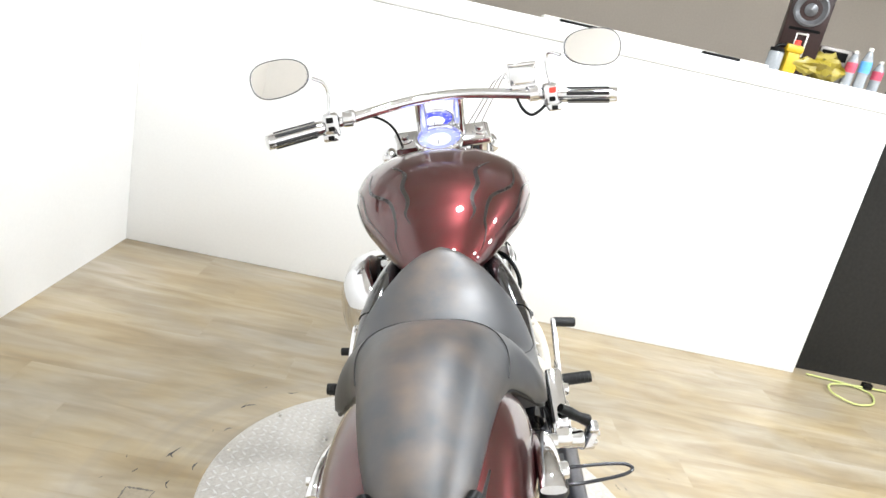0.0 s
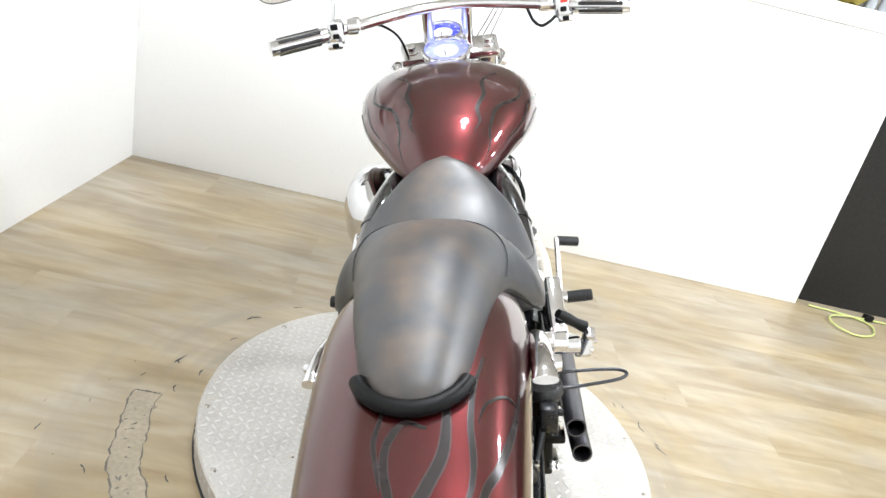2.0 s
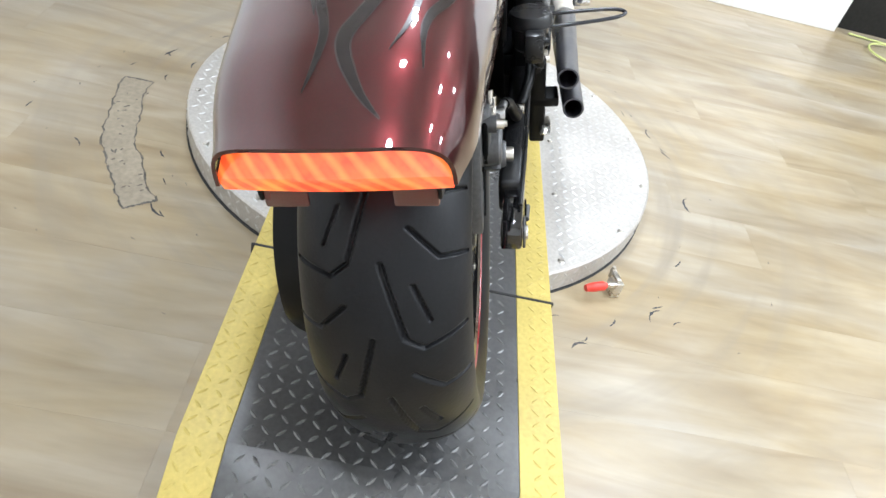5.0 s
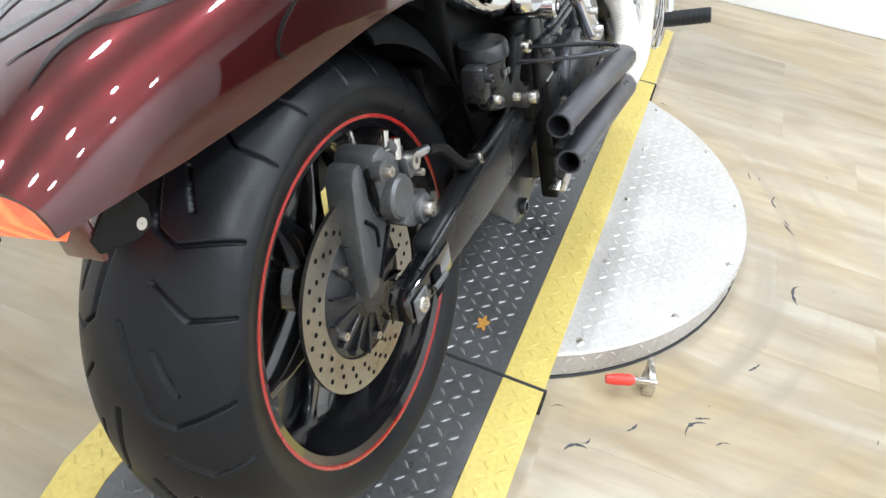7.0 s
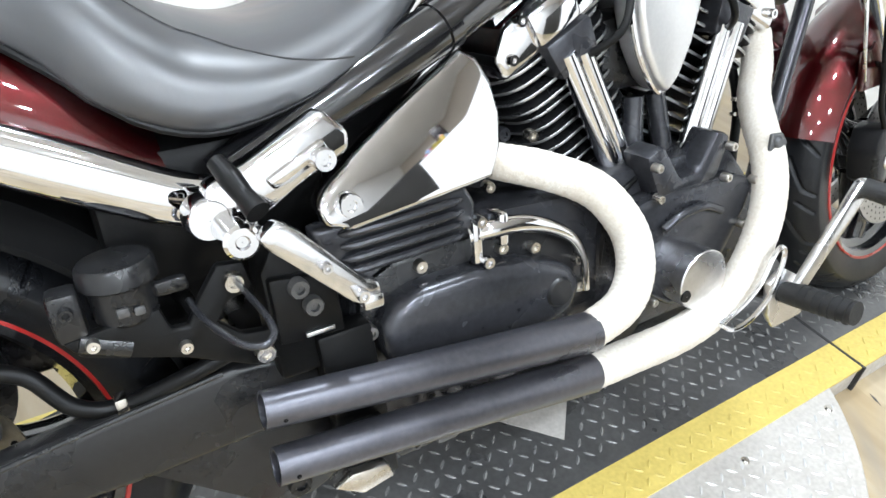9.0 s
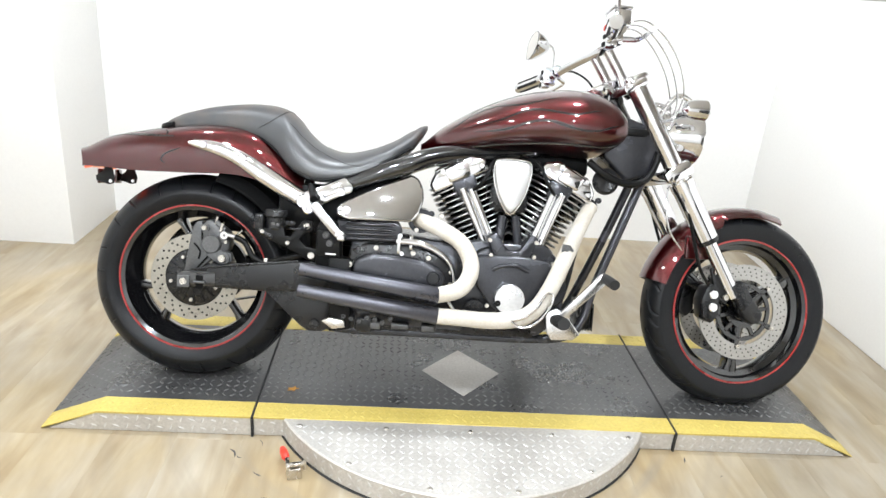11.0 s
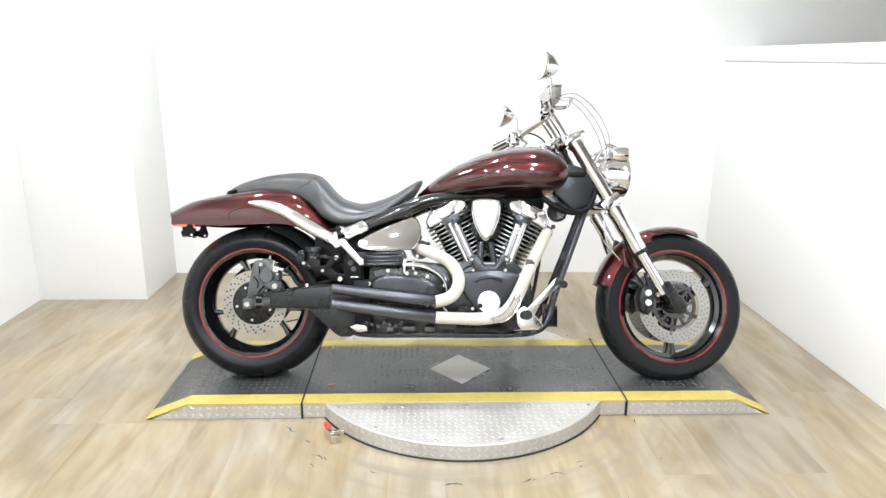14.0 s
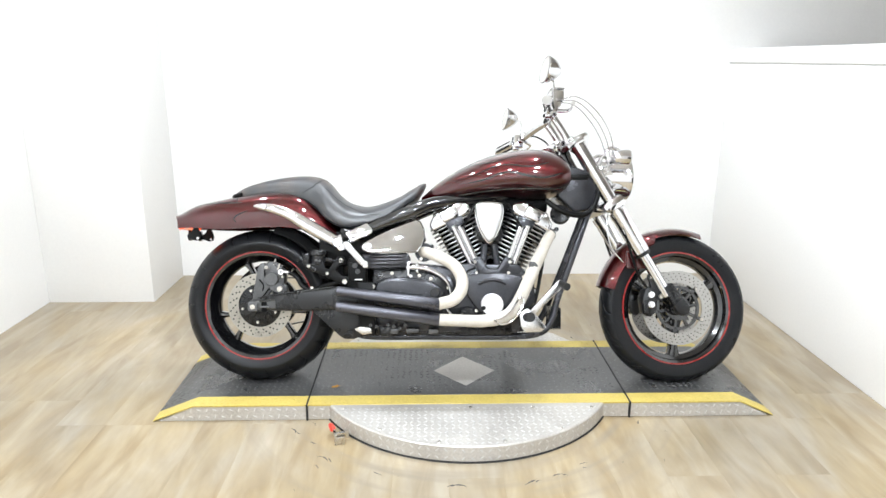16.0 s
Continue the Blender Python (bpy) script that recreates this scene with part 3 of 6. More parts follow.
# toggle clamp at the edge of the disc
clamp = thing("toggle_clamp", "steel toggle clamp with a red handle on the disc edge", "clamp", pose(0.316, -0.456, 0.0, 0, 0, -75) @ Matrix.Scale(0.72, 4))
part("base", box(0.02, 0.02, 0.022, 0.03, 0.05, 0.044, 0.004), STEEL, clamp)
part("arm", cat(box(0.0, 0.0, 0.052, 0.065, 0.014, 0.014, 0.003), box(0.02, 0.035, 0.058, 0.016, 0.06, 0.012, 0.003), rod((0.02, 0.06, 0.03), (0.02, 0.06, 0.07), 0.006)), STEEL, clamp)
part("handle", tube([(-0.025, -0.002, 0.052), (-0.05, -0.004, 0.05), (-0.095, -0.008, 0.046)], [0.009, 0.015, 0.015, 0.015, 0.011]), RED_PLASTIC, clamp, "red moulded plastic grip")

# ---------- the motorcycle, in its own frame: x ahead, y to its left, z up from the ground under the rear axle ----------
LEAN, YAW = 16.0, -1.0
bike = thing("motorcycle", "dark red cruiser motorcycle leaning over on its turntable", "motorcycle", pose(-0.025, -0.07, 0.066, -LEAN, 0, YAW))
HUB_R, HUB_F = Vector((0.008, 0, 0.303)), Vector((1.679, 0, 0.288))
R_REAR, R_FRONT = 0.303, 0.303


def tyre(radius, half, rim, crown, pitch_count, segs):
    """A tyre with cut tread grooves, its axle along y."""
    nu, nv = (1500, 210) if half > 0.08 else (840, 104)
    u = np.linspace(0, 2 * math.pi, nu, endpoint=False)
    v = np.linspace(-1, 1, nv)
    # section: rounded crown, then the side wall down to the rim
    lat, rad = [], []
    for q in v:
        a = abs(q)
        if a < 0.62:
            s = a / 0.62
            lat.append(math.copysign(half * math.sin(s * 1.35) / math.sin(1.35) * 0.985, q))
            rad.append(radius - crown * (1 - math.cos(s * 1.35)) / (1 - math.cos(1.35)))
        else:
            s = (a - 0.62) / 0.38
            lat.append(math.copysign(half * (0.985 + 0.012 * math.sin(s * 2.2) - 0.14 * s ** 1.5), q))
            rad.append(radius - crown - (radius - crown - rim) * s)
    lat, rad = np.array(lat), np.array(rad)
    arc = np.concatenate([[0], np.cumsum(np.hypot(np.diff(lat), np.diff(rad)))])
    arc -= arc[nv // 2 - 1] / 2 + arc[nv // 2] / 2
    U, A = np.meshgrid(u * radius, arc, indexing="ij")
    length = 2 * math.pi * radius / pitch_count
    depth = np.zeros_like(U)
    for side in (1, -1):
        P = (U + (0.5 * length if side < 0 else 0)) % length
        Q = A * side
        for x0, y0, x1, y1, w in segs:
            for shift in (-length, 0, length):
                ax, ay, bx, by = x0 * length + shift, y0, x1 * length + shift, y1
                dx, dy = bx - ax, by - ay
                t = np.clip(((P - ax) * dx + (Q - ay) * dy) / (dx * dx + dy * dy), 0, 1)
                dist = np.hypot(P - ax - t * dx, Q - ay - t * dy)
                depth = np.maximum(depth, 0.006 * np.clip((w - dist) / 0.0016, 0, 1))
    Rr = rad[None, :] - depth
    X, Z, Y = Rr * np.cos(u)[:, None], Rr * np.sin(u)[:, None], np.broadcast_to(lat[None, :], Rr.shape)
    verts = np.stack([X, Y, Z], -1).reshape(-1, 3)
    faces = []
    for i in range(nu):
        i2 = (i + 1) % nu
        for j in range(nv - 1):
            faces.append((i * nv + j, i * nv + j + 1, i2 * nv + j + 1, i2 * nv + j))
    return [tuple(p) for p in verts], faces


def wheel(at, radius, half, rim, crown, treads_n, segs, angles, matrix, label):
    hub = new("wheel")
    hub.parent = bike
    hub.matrix_local = matrix @ Matrix.Translation(at)
    tagged(hub, label)
    raw("tyre", tyre(radius, half, rim, crown, treads_n, segs), RUBBER, hub, "worn black rubber tyre with slanted grooves", smooth=True)
    h = half * 0.8
    part("rim", lathe([(rim + 0.004, -h), (rim - 0.004, -h - 0.004), (rim - 0.014, -h), (rim - 0.018, -h + 0.02), (rim - 0.034, -h * 0.45), (rim - 0.04, 0), (rim - 0.034, h * 0.45),
                       (rim - 0.018, h - 0.02), (rim - 0.014, h), (rim - 0.004, h + 0.004), (rim + 0.004, h), (rim - 0.004, h * 0.6), (rim - 0.012, 0), (rim - 0.004, -h * 0.6)], 96, closed=True),
         GLOSS_BLACK, hub, "gloss black cast rim")
    for sg in (-1, 1):
        part("pinstripe", lathe([(rim + 0.003, sg * (h + 0.001)), (rim + 0.001, sg * (h + 0.0062)), (rim - 0.003, sg * (h + 0.0062)), (rim - 0.0045, sg * (h + 0.003))], 96), PINSTRIPE, hub, "red pinstripe round the rim")
    split = (-17, 17) if half > 0.08 else (0,)
    for ang, fork in [(p, q) for p in angles for q in split]:
        rings = []
        for f in np.linspace(0, 1, 9):
            r = 0.05 + f * (rim - 0.075)
            a = radians(ang + fork * (0.45 + 0.75 * f))
            w = (0.036 - 0.02 * math.sin(f * math.pi * 0.62) + 0.012 * max(0, f - 0.7) / 0.3) * (0.62 if fork else 1.0)
            d = 0.036 - 0.012 * f
            ring = []
            for k in range(16):
                b = 2 * math.pi * k / 16
                t, y = w * power(math.cos(b), 0.7), d * power(math.sin(b), 0.7)
                ring.append((r * math.cos(a) - t * math.sin(a), y, r * math.sin(a) + t * math.cos(a)))
            rings.append(ring)
        part("spoke", loft(rings), GLOSS_BLACK, hub)
    part("hub", lathe([(0.0005, -0.06), (0.03, -0.06), (0.045, -0.05), (0.055, -0.03), (0.055, 0.03), (0.045, 0.05), (0.03, 0.06), (0.0005, 0.06)], 32), GLOSS_BLACK, hub)
    return hub


REAR_SEGS = [(0.02, 0.006, 0.52, 0.03, 0.0032), (0.52, 0.03, 0.6, 0.05, 0.003), (0.6, 0.05, 0.5, 0.106, 0.0028), (0.16, 0.04, 0.4, 0.058, 0.0028), (0.8, 0.036, 0.98, 0.07, 0.0029), (0.98, 0.07, 0.96, 0.11, 0.0027)]
FRONT_SEGS = [(0.1, 0.012, 0.6, 0.04, 0.0034), (0.6, 0.04, 0.7, 0.062, 0.0034), (0.8, 0.03, 1.02, 0.06, 0.003)]
IDENT = Matrix.Identity(4)
RAKE, STEER = 30.0, 6.5
# steering axis: up and back from the head, through this point
HEAD = Vector((1.225, 0, 0.93))
AXIS = Vector((-math.sin(radians(RAKE)), 0, math.cos(radians(RAKE))))
TURN = Matrix.Translation(HEAD) @ Matrix.Rotation(radians(STEER), 4, AXIS) @ Matrix.Translation(-HEAD)

rear = wheel(HUB_R, R_REAR, 0.1, 0.214, 0.056, 11, REAR_SEGS, (93, 213, 333), IDENT, "rear wheel with a wide tyre and red rim pinstripe")
front = wheel(HUB_F, R_FRONT, 0.06, 0.226, 0.03, 16, FRONT_SEGS, (-90, 30, 150), TURN, "front wheel with red rim pinstripe")


def ring_disc(r0, r1, y, t, at=(0, 0, 0), sides=64):
    return lathe([(r0, y - t), (r1, y - t), (r1, y + t), (r0, y + t)], sides, "y", at, True)


def holes(rows, y, count, r=0.0032, skew=0.0):
    g = []
    for k in range(count):
        for m, rad in enumerate(rows):
            a = 2 * math.pi * (k + m * 0.33 + skew) / count
            g.append(lathe([(0.0003, y), (r, y)], 8, "y", (rad * math.cos(a), 0, rad * math.sin(a))))
    return cat(*g)


# rear brake
part("brake_disc", ring_disc(0.086, 0.128, -0.072, 0.0025), ROTOR, rear, "drilled steel brake disc")
# near-black dots on the rotor faces stand in for the shade in drilled holes
part("hole_shade", cat(holes((0.097, 0.107, 0.118), -0.0749, 22, 0.0034), holes((0.097, 0.107, 0.118), -0.0691, 22, 0.0034)), DARK, rear, kind="stuff")
fins = [lathe([(0.0005, -0.088), (0.026, -0.088), (0.032, -0.082), (0.08, -0.075), (0.0865, -0.071), (0.0865, -0.066), (0.0005, -0.062)], 48)]
for k in range(15):
    a = radians(24 * k + 5)
    fins.append(moved(box(0.057, -0.079, 0, 0.048, 0.01, 0.003, 0.001, 1), Matrix.Rotation(-a, 4, "Y")))
part("hub_cover", fins[0], SATIN_BLACK, rear, "black finned hub cover")
parts("hub_fin", fins[1:], SATIN_BLACK, rear)
for k in range(5):
    a = radians(72 * k + 48)
    part("disc_bolt", bolt(0.069 * math.cos(a), -0.079, 0.067 * math.sin(a), 0.0055), STEEL, rear)
part("belt_pulley", ring_disc(0.03, 0.11, 0.125, 0.014), SATIN_BLACK, rear, "black drive pulley")
part("valve_stem", rod((0.12, -0.03, 0.14), (0.105, -0.035, 0.125), 0.004), STEEL, rear)

# front brakes
for sg in (-1, 1):
    part("brake_disc", ring_disc(0.102, 0.149, sg * 0.062, 0.0025), FRONT_ROTOR, front, "drilled steel brake disc")
    # the same dark dots for the shaded holes of the front rotors
    part("hole_shade", cat(holes((0.116, 0.127, 0.139), sg * 0.0651, 40, 0.0024), holes((0.116, 0.127, 0.139), sg * 0.0589, 40, 0.0024)), DARK, front, kind="stuff")
    carrier = part("disc_carrier", ring_disc(0.03, 0.05, sg * 0.06, 0.007), GLOSS_BLACK, front)
    part("carrier_ring", ring_disc(0.078, 0.09, sg * 0.06, 0.004), GLOSS_BLACK, front)
    parts("carrier_arm", [moved(box(0.066, sg * 0.06, 0, 0.04, 0.008, 0.013, 0.002, 1), Matrix.Rotation(-radians(36 * k + 10), 4, "Y")) for k in range(10)], GLOSS_BLACK, front)
    parts("carrier_lug", [moved(box(0.1, sg * 0.062, 0, 0.03, 0.006, 0.016, 0.002, 1), Matrix.Rotation(-radians(72 * k + 46), 4, "Y")) for k in range(5)], GLOSS_BLACK, front)
    for k in range(5):
        a = radians(72 * k + 46)
        part("disc_bolt", bolt(0.107 * math.cos(a), sg * 0.067, 0.107 * math.sin(a), 0.006, sg), STEEL, front)

# ----- swing arm, rear caliper -----
OUT = Matrix(((1, 0, 0, 0), (-0.05, 1, 0, 0), (0, 0, 1, 0), (0, 0, 0, 1)))
beam = moved(plate([(0.062, 0.288), (0.237, 0.287), (0.45, 0.3), (0.45, 0.372), (0.33, 0.381), (0.13, 0.357), (0.062, 0.346)], -0.152, -0.116, 0.009, 3), OUT)
arm = part("swing_arm", cat(beam, mirrored(beam), box(0.4, 0, 0.33, 0.09, 0.3, 0.08, 0.012)), SATIN_BLACK, bike, "satin black box-section swing arm")
part("axle_block", moved(plate([(-0.022, 0.288), (0.09, 0.292), (0.09, 0.334), (-0.008, 0.33), (-0.022, 0.318)], -0.155, -0.125, 0.004), OUT), GLOSS_BLACK, arm)
part("axle_nut", cat(lathe([(0.0005, -0.16), (0.005, -0.16), (0.0055, -0.163), (0.0095, -0.163), (0.0105, -0.161), (0.0105, -0.155)], 20, "y", (0.0, 0, 0.303))), STEEL, arm)
part("axle_plate", box(0.0, -0.1575, 0.303, 0.034, 0.004, 0.034, 0.002, 1), CAST, arm)
# dark block laid on the arm stands in for the shade in its slot
part("slot_shade", box(0.045, -0.1595, 0.303, 0.02, 0.003, 0.038, 0.003), DARK, arm)
part("adjuster_bolt", rod((0.03, -0.161, 0.303), (0.062, -0.163, 0.303), 0.004, 8), CAST, arm)
# bead added along the upper edge to catch the highlight of the arm's bevel
part("arm_edge_bead", tube([(0.02, -0.152, 0.337), (0.13, -0.16, 0.356), (0.32, -0.168, 0.38)], 0.003, 8, 5), SATIN_BLACK, arm)
part("gusset", plate([(0.225, 0.29), (0.34, 0.31), (0.443, 0.29), (0.442, 0.21), (0.412, 0.186), (0.392, 0.178), (0.356, 0.178), (0.335, 0.19)], -0.152, -0.136, 0.004), SATIN_BLACK, bike, "black gusset plate")
part("gusset_bolt", bolt(0.375, -0.154, 0.2, 0.014), SATIN_BLACK, bike)
caliper = part("rear_caliper", cat(
    plate([(0.034, 0.452), (0.042, 0.476), (0.062, 0.478), (0.085, 0.462), (0.108, 0.446), (0.116, 0.418), (0.112, 0.392), (0.092, 0.378), (0.052, 0.382), (0.038, 0.41)], -0.112, -0.055, 0.008),
    lathe([(0.0005, -0.126), (0.024, -0.126), (0.0275, -0.122), (0.029, -0.1)], 28, "y", (0.064, 0, 0.409)),
    rod((0.044, -0.12, 0.455), (0.044, -0.07, 0.455), 0.012), rod((0.098, -0.108, 0.452), (0.072, -0.108, 0.474), 0.008),
    box(0.1, -0.112, 0.43, 0.024, 0.026, 0.028, 0.006)), CAST, bike, "weathered grey brake caliper")
part("caliper_bracket", plate([(-0.018, 0.312), (-0.012, 0.36), (-0.002, 0.42), (0.006, 0.457), (0.016, 0.471), (0.03, 0.472), (0.035, 0.45), (0.031, 0.425), (0.038, 0.396), (0.056, 0.379), (0.066, 0.366), (0.03, 0.333), (0.004, 0.312)], -0.1, -0.062, 0.004), CAST, caliper, "grey cast caliper bracket")
part("bracket_lug", cat(plate([(0.05, 0.378), (0.075, 0.358), (0.108, 0.35), (0.126, 0.362), (0.122, 0.386), (0.094, 0.394)], -0.124, -0.098, 0.004),
                        lathe([(0.0005, -0.131), (0.018, -0.131), (0.02, -0.128), (0.02, -0.11)], 20, "y", (0.1, 0, 0.371))), CAST, caliper)
# dark bars and a dark plate stand in for shaded grooves and the pad gap
part("bracket_line", tube([(0.01, -0.1005, 0.407), (0.028, -0.1005, 0.385), (0.024, -0.1005, 0.362)], 0.0028, 8, 2), DARK, caliper)
part("groove_shade", tube([(0.054, -0.1005, 0.374), (0.012, -0.1005, 0.324)], 0.003, 8, 2), DARK, caliper)
part("gap_shade", plate([(0.03, 0.46), (0.038, 0.464), (0.04, 0.42), (0.046, 0.392), (0.038, 0.394), (0.032, 0.42)], -0.108, -0.1, 0.002, 1), DARK, caliper)
parts("caliper_bolt", (bolt(0.1, -0.136, 0.371, 0.011), bolt(0.044, -0.124, 0.455, 0.007), bolt(0.105, -0.128, 0.342, 0.006), bolt(0.108, -0.127, 0.418, 0.005)), STEEL, caliper)
part("bleed_nipple", cat(rod((0.072, -0.11, 0.466), (0.078, -0.11, 0.488), 0.0045, 10), rod((0.088, -0.112, 0.446), (0.094, -0.112, 0.47), 0.006, 10)), STEEL, caliper)
part("banjo", cat(lathe([(0.004, -0.13), (0.011, -0.13), (0.011, -0.116), (0.004, -0.116)], 12, "y", (0.102, 0, 0.437), True), rod((0.11, -0.123, 0.439), (0.138, -0.128, 0.434), 0.0065)), SATIN, caliper)
part("brake_hose", tube([(0.134, -0.128, 0.435), (0.163, -0.134, 0.42), (0.19, -0.145, 0.383), (0.228, -0.148, 0.37), (0.29, -0.165, 0.388), (0.35, -0.17, 0.405)], 0.0085), PLASTIC, bike, "black rubber brake hose")
part("hose_clip", cat(box(0.228, -0.15, 0.37, 0.012, 0.018, 0.026, 0.003), box(0.232, -0.158, 0.358, 0.022, 0.004, 0.01, 0.001)), STEEL, bike)
parts("drive_belt", (plate([(0.0, 0.405), (0.5, 0.40), (0.5, 0.404), (0.0, 0.41)], 0.112, 0.138, 0), plate([(0.0, 0.188), (0.5, 0.29), (0.5, 0.294), (0.0, 0.193)], 0.112, 0.138, 0)), RUBBER, bike)
part("belt_guard", plate([(-0.06, 0.41), (0.02, 0.432), (0.3, 0.42), (0.3, 0.45), (0.0, 0.46), (-0.08, 0.43)], 0.11, 0.145, 0.004), PLASTIC, bike, "black belt guard")
guard = []
for a in np.linspace(radians(78), radians(226), 36):
    f = max(0.0, (a - 3.2) / 0.745)
    r_o, y_o = 0.166 - 0.012 * f, 0.158 - 0.024 * f * f
    guard.append([(HUB_R.x + r * math.cos(a), y, HUB_R.z + r * math.sin(a)) for r, y in ((r_o, 0.122), (r_o, y_o - 0.008), (r_o - 0.004, y_o), (r_o - 0.03, y_o), (r_o - 0.03, y_o - 0.006), (r_o - 0.009, y_o - 0.008), (r_o - 0.007, 0.122))])
part("pulley_guard", loft(guard), PLASTIC, bike, "curved black guard round the drive pulley")
part("guard_rib", tube([(HUB_R.x + 0.138 * math.cos(a), 0.158, HUB_R.z + 0.138 * math.sin(a)) for a in np.linspace(radians(125), radians(200), 14)], 0.003, 8, 2), SATIN_BLACK, bike)

# ----- rear fender and tail -----
FENDER = [(-0.338, 0.662, 0.609, 0.103, 0.003), (-0.26, 0.698, 0.61, 0.119, 0.003), (-0.2, 0.715, 0.607, 0.127, 0.003), (-0.12, 0.732, 0.606, 0.135, 0.004), (-0.04, 0.746, 0.609, 0.141, 0.004),
          (0.05, 0.757, 0.613, 0.146, 0.003), (0.14, 0.754, 0.611, 0.148, 0.001), (0.2, 0.735, 0.598, 0.147, 0.0), (0.26, 0.69, 0.572, 0.144, 0.0), (0.32, 0.62, 0.545, 0.14, 0.0)]


def along(table, x):
    xs = [q[0] for q in table]
    i = max(0, min(len(xs) - 2, sum(1 for q in xs if q <= x) - 1))
    t = max(0, min(1, (x - xs[i]) / (xs[i + 1] - xs[i])))
    p = [np.array(table[max(0, min(len(xs) - 1, k))][1:], float) for k in (i - 1, i, i + 1, i + 2)]
    return 0.5 * (2 * p[1] + (p[2] - p[0]) * t + (2 * p[0] - 5 * p[1] + 4 * p[2] - p[3]) * t * t + (3 * p[1] - p[0] - 3 * p[2] + p[3]) * t ** 3)


def fender_at(x, a, off=0.0):
    """A point on the rear fender; a runs from 0 (right edge) to pi (left edge)."""
    top, low, w, shift = along(FENDER, x)
    v = math.cos(a)
    s = math.sqrt(max(0.0, 1 - abs(v) ** 4.0))
    cut = 0.028 * abs(v) ** 3 * max(0.0, min(1.0, (-0.2 - x) / 0.142))      # the tail end slants forward towards its lower edge
    tuck = 1 - 0.075 * (1 - s ** 0.8) ** 2 * max(0.0, min(1.0, (x + 0.3) / 0.12))      # the flanks turn in towards their lower edge
    return (x + cut, -v * (w + off) * tuck + shift, low + (top - low + off) * s ** 0.8)


xs = np.linspace(-0.338, 0.32, 44)
angs = np.linspace(0, math.pi, 41)
rings = []
for x in xs:
    outer = [fender_at(x, a) for a in angs]
    inner = [fender_at(x, a, -0.0035) for a in reversed(angs)]
    rings.append(outer + inner)
fender = part("rear_fender", loft(rings), RED, bike, "glossy dark red rear fender with flame graphics", smooth=40)


def ribbon(surf, pts, widths, off):
    """A painted stripe that follows a surface given by surf(u, v, off); u and v along pts."""
    line = spline(pts, 10)
    n = len(line)
    verts, faces = [], []
    for i, p in enumerate(line):
        d = line[min(i + 1, n - 1)] - line[max(i - 1, 0)]
        f = i / (n - 1) * (len(widths) - 1)
        k = min(int(f), len(widths) - 2)
        w = widths[k] + (widths[k + 1] - widths[k]) * (f - k)
        q = np.array([-d[1] * 0.14, d[0] / 0.14])
        q = q / (np.linalg.norm(q * np.array([1, 0.14])) + 1e-9) * w
        for s in (-0.5, 0, 0.5):
            verts.append(surf(p[0] + q[0] * s, p[1] + q[1] * s, off))
    for i in range(n - 1):
        for j in (0, 1):
            a = i * 3 + j
            faces.append((a, a + 1, a + 4, a + 3))
    return verts, faces


def flames(surf, lines, parent):
    for pts, w in lines:
        part("flame_graphic", ribbon(surf, pts, [w * 0.85 * k for k in (0.35, 0.9, 1.0, 0.8, 0.12)], 0.0006), FLAME_EDGE, parent, "grey outline of a painted flame")
        part("flame_graphic", ribbon(surf, pts, [w * 0.66 * k for k in (0.3, 0.85, 1.0, 0.75, 0.05)], 0.0009), FLAME, parent, "dark painted flame lick")


flames(fender_at, [
    ([(-0.09, 1.3), (-0.119, 1.268), (-0.165, 1.279), (-0.203, 1.386), (-0.229, 1.474), (-0.249, 1.486), (-0.27, 1.426), (-0.294, 1.3), (-0.313, 1.13)], 0.021),
    ([(-0.135, 1.42), (-0.128, 1.59), (-0.155, 1.71), (-0.187, 1.715), (-0.216, 1.66), (-0.241, 1.635), (-0.27, 1.672), (-0.291, 1.732)], 0.013),
    ([(-0.024, 0.983), (-0.077, 1.053), (-0.124, 1.068), (-0.168, 1.03), (-0.198, 1.03), (-0.227, 1.081), (-0.253, 1.16)], 0.011),
    ([(-0.053, 0.559), (-0.108, 0.623), (-0.17, 0.775), (-0.202, 0.903), (-0.229, 0.929), (-0.268, 0.868)], 0.015),
    ([(-0.077, 0.55), (-0.075, 0.737), (-0.097, 0.933), (-0.126, 1.006)], 0.006),
    ([(-0.1, 1.75), (-0.131, 1.79), (-0.155, 1.812), (-0.187, 1.768), (-0.209, 1.737)], 0.008),
    ([(-0.03, 0.3), (-0.068, 0.223), (-0.082, 0.14), (-0.072, 0.08)], 0.006),
], fender)
# tail lamp: a wedge, widest along its ridge, tucked under the fender
lens = []
for x, bow, half, z, drop in ((-0.285, 0.015, 0.09, 0.65, 0.013), (-0.318, 0.016, 0.094, 0.648, 0.014), (-0.328, 0.02, 0.1015, 0.627, 0.012), (-0.3275, 0.02, 0.1015, 0.625, 0.012), (-0.314, 0.009, 0.099, 0.605, 0.003), (-0.295, 0.004, 0.093, 0.613, 0.006)):
    lens.append([(x + bow * q * q, half * q + 0.003, z - drop * abs(q) ** 2.4) for q in np.linspace(-1, 1, 25)])
lv = [p for r in lens for p in r]
lf = [(i * 25 + j, i * 25 + j + 1, (i + 1) * 25 + j + 1, (i + 1) * 25 + j) for i in range(5) for j in range(24)]
lf += [tuple(i * 25 for i in range(6)), tuple(i * 25 + 24 for i in reversed(range(6)))]
part("tail_lamp", (lv, lf), AMBER, bike, "glowing orange-red tail lamp lens")
part("fender_underside", box(-0.14, 0.003, 0.625, 0.22, 0.2, 0.012, 0.004), PLASTIC, bike)
liner = []
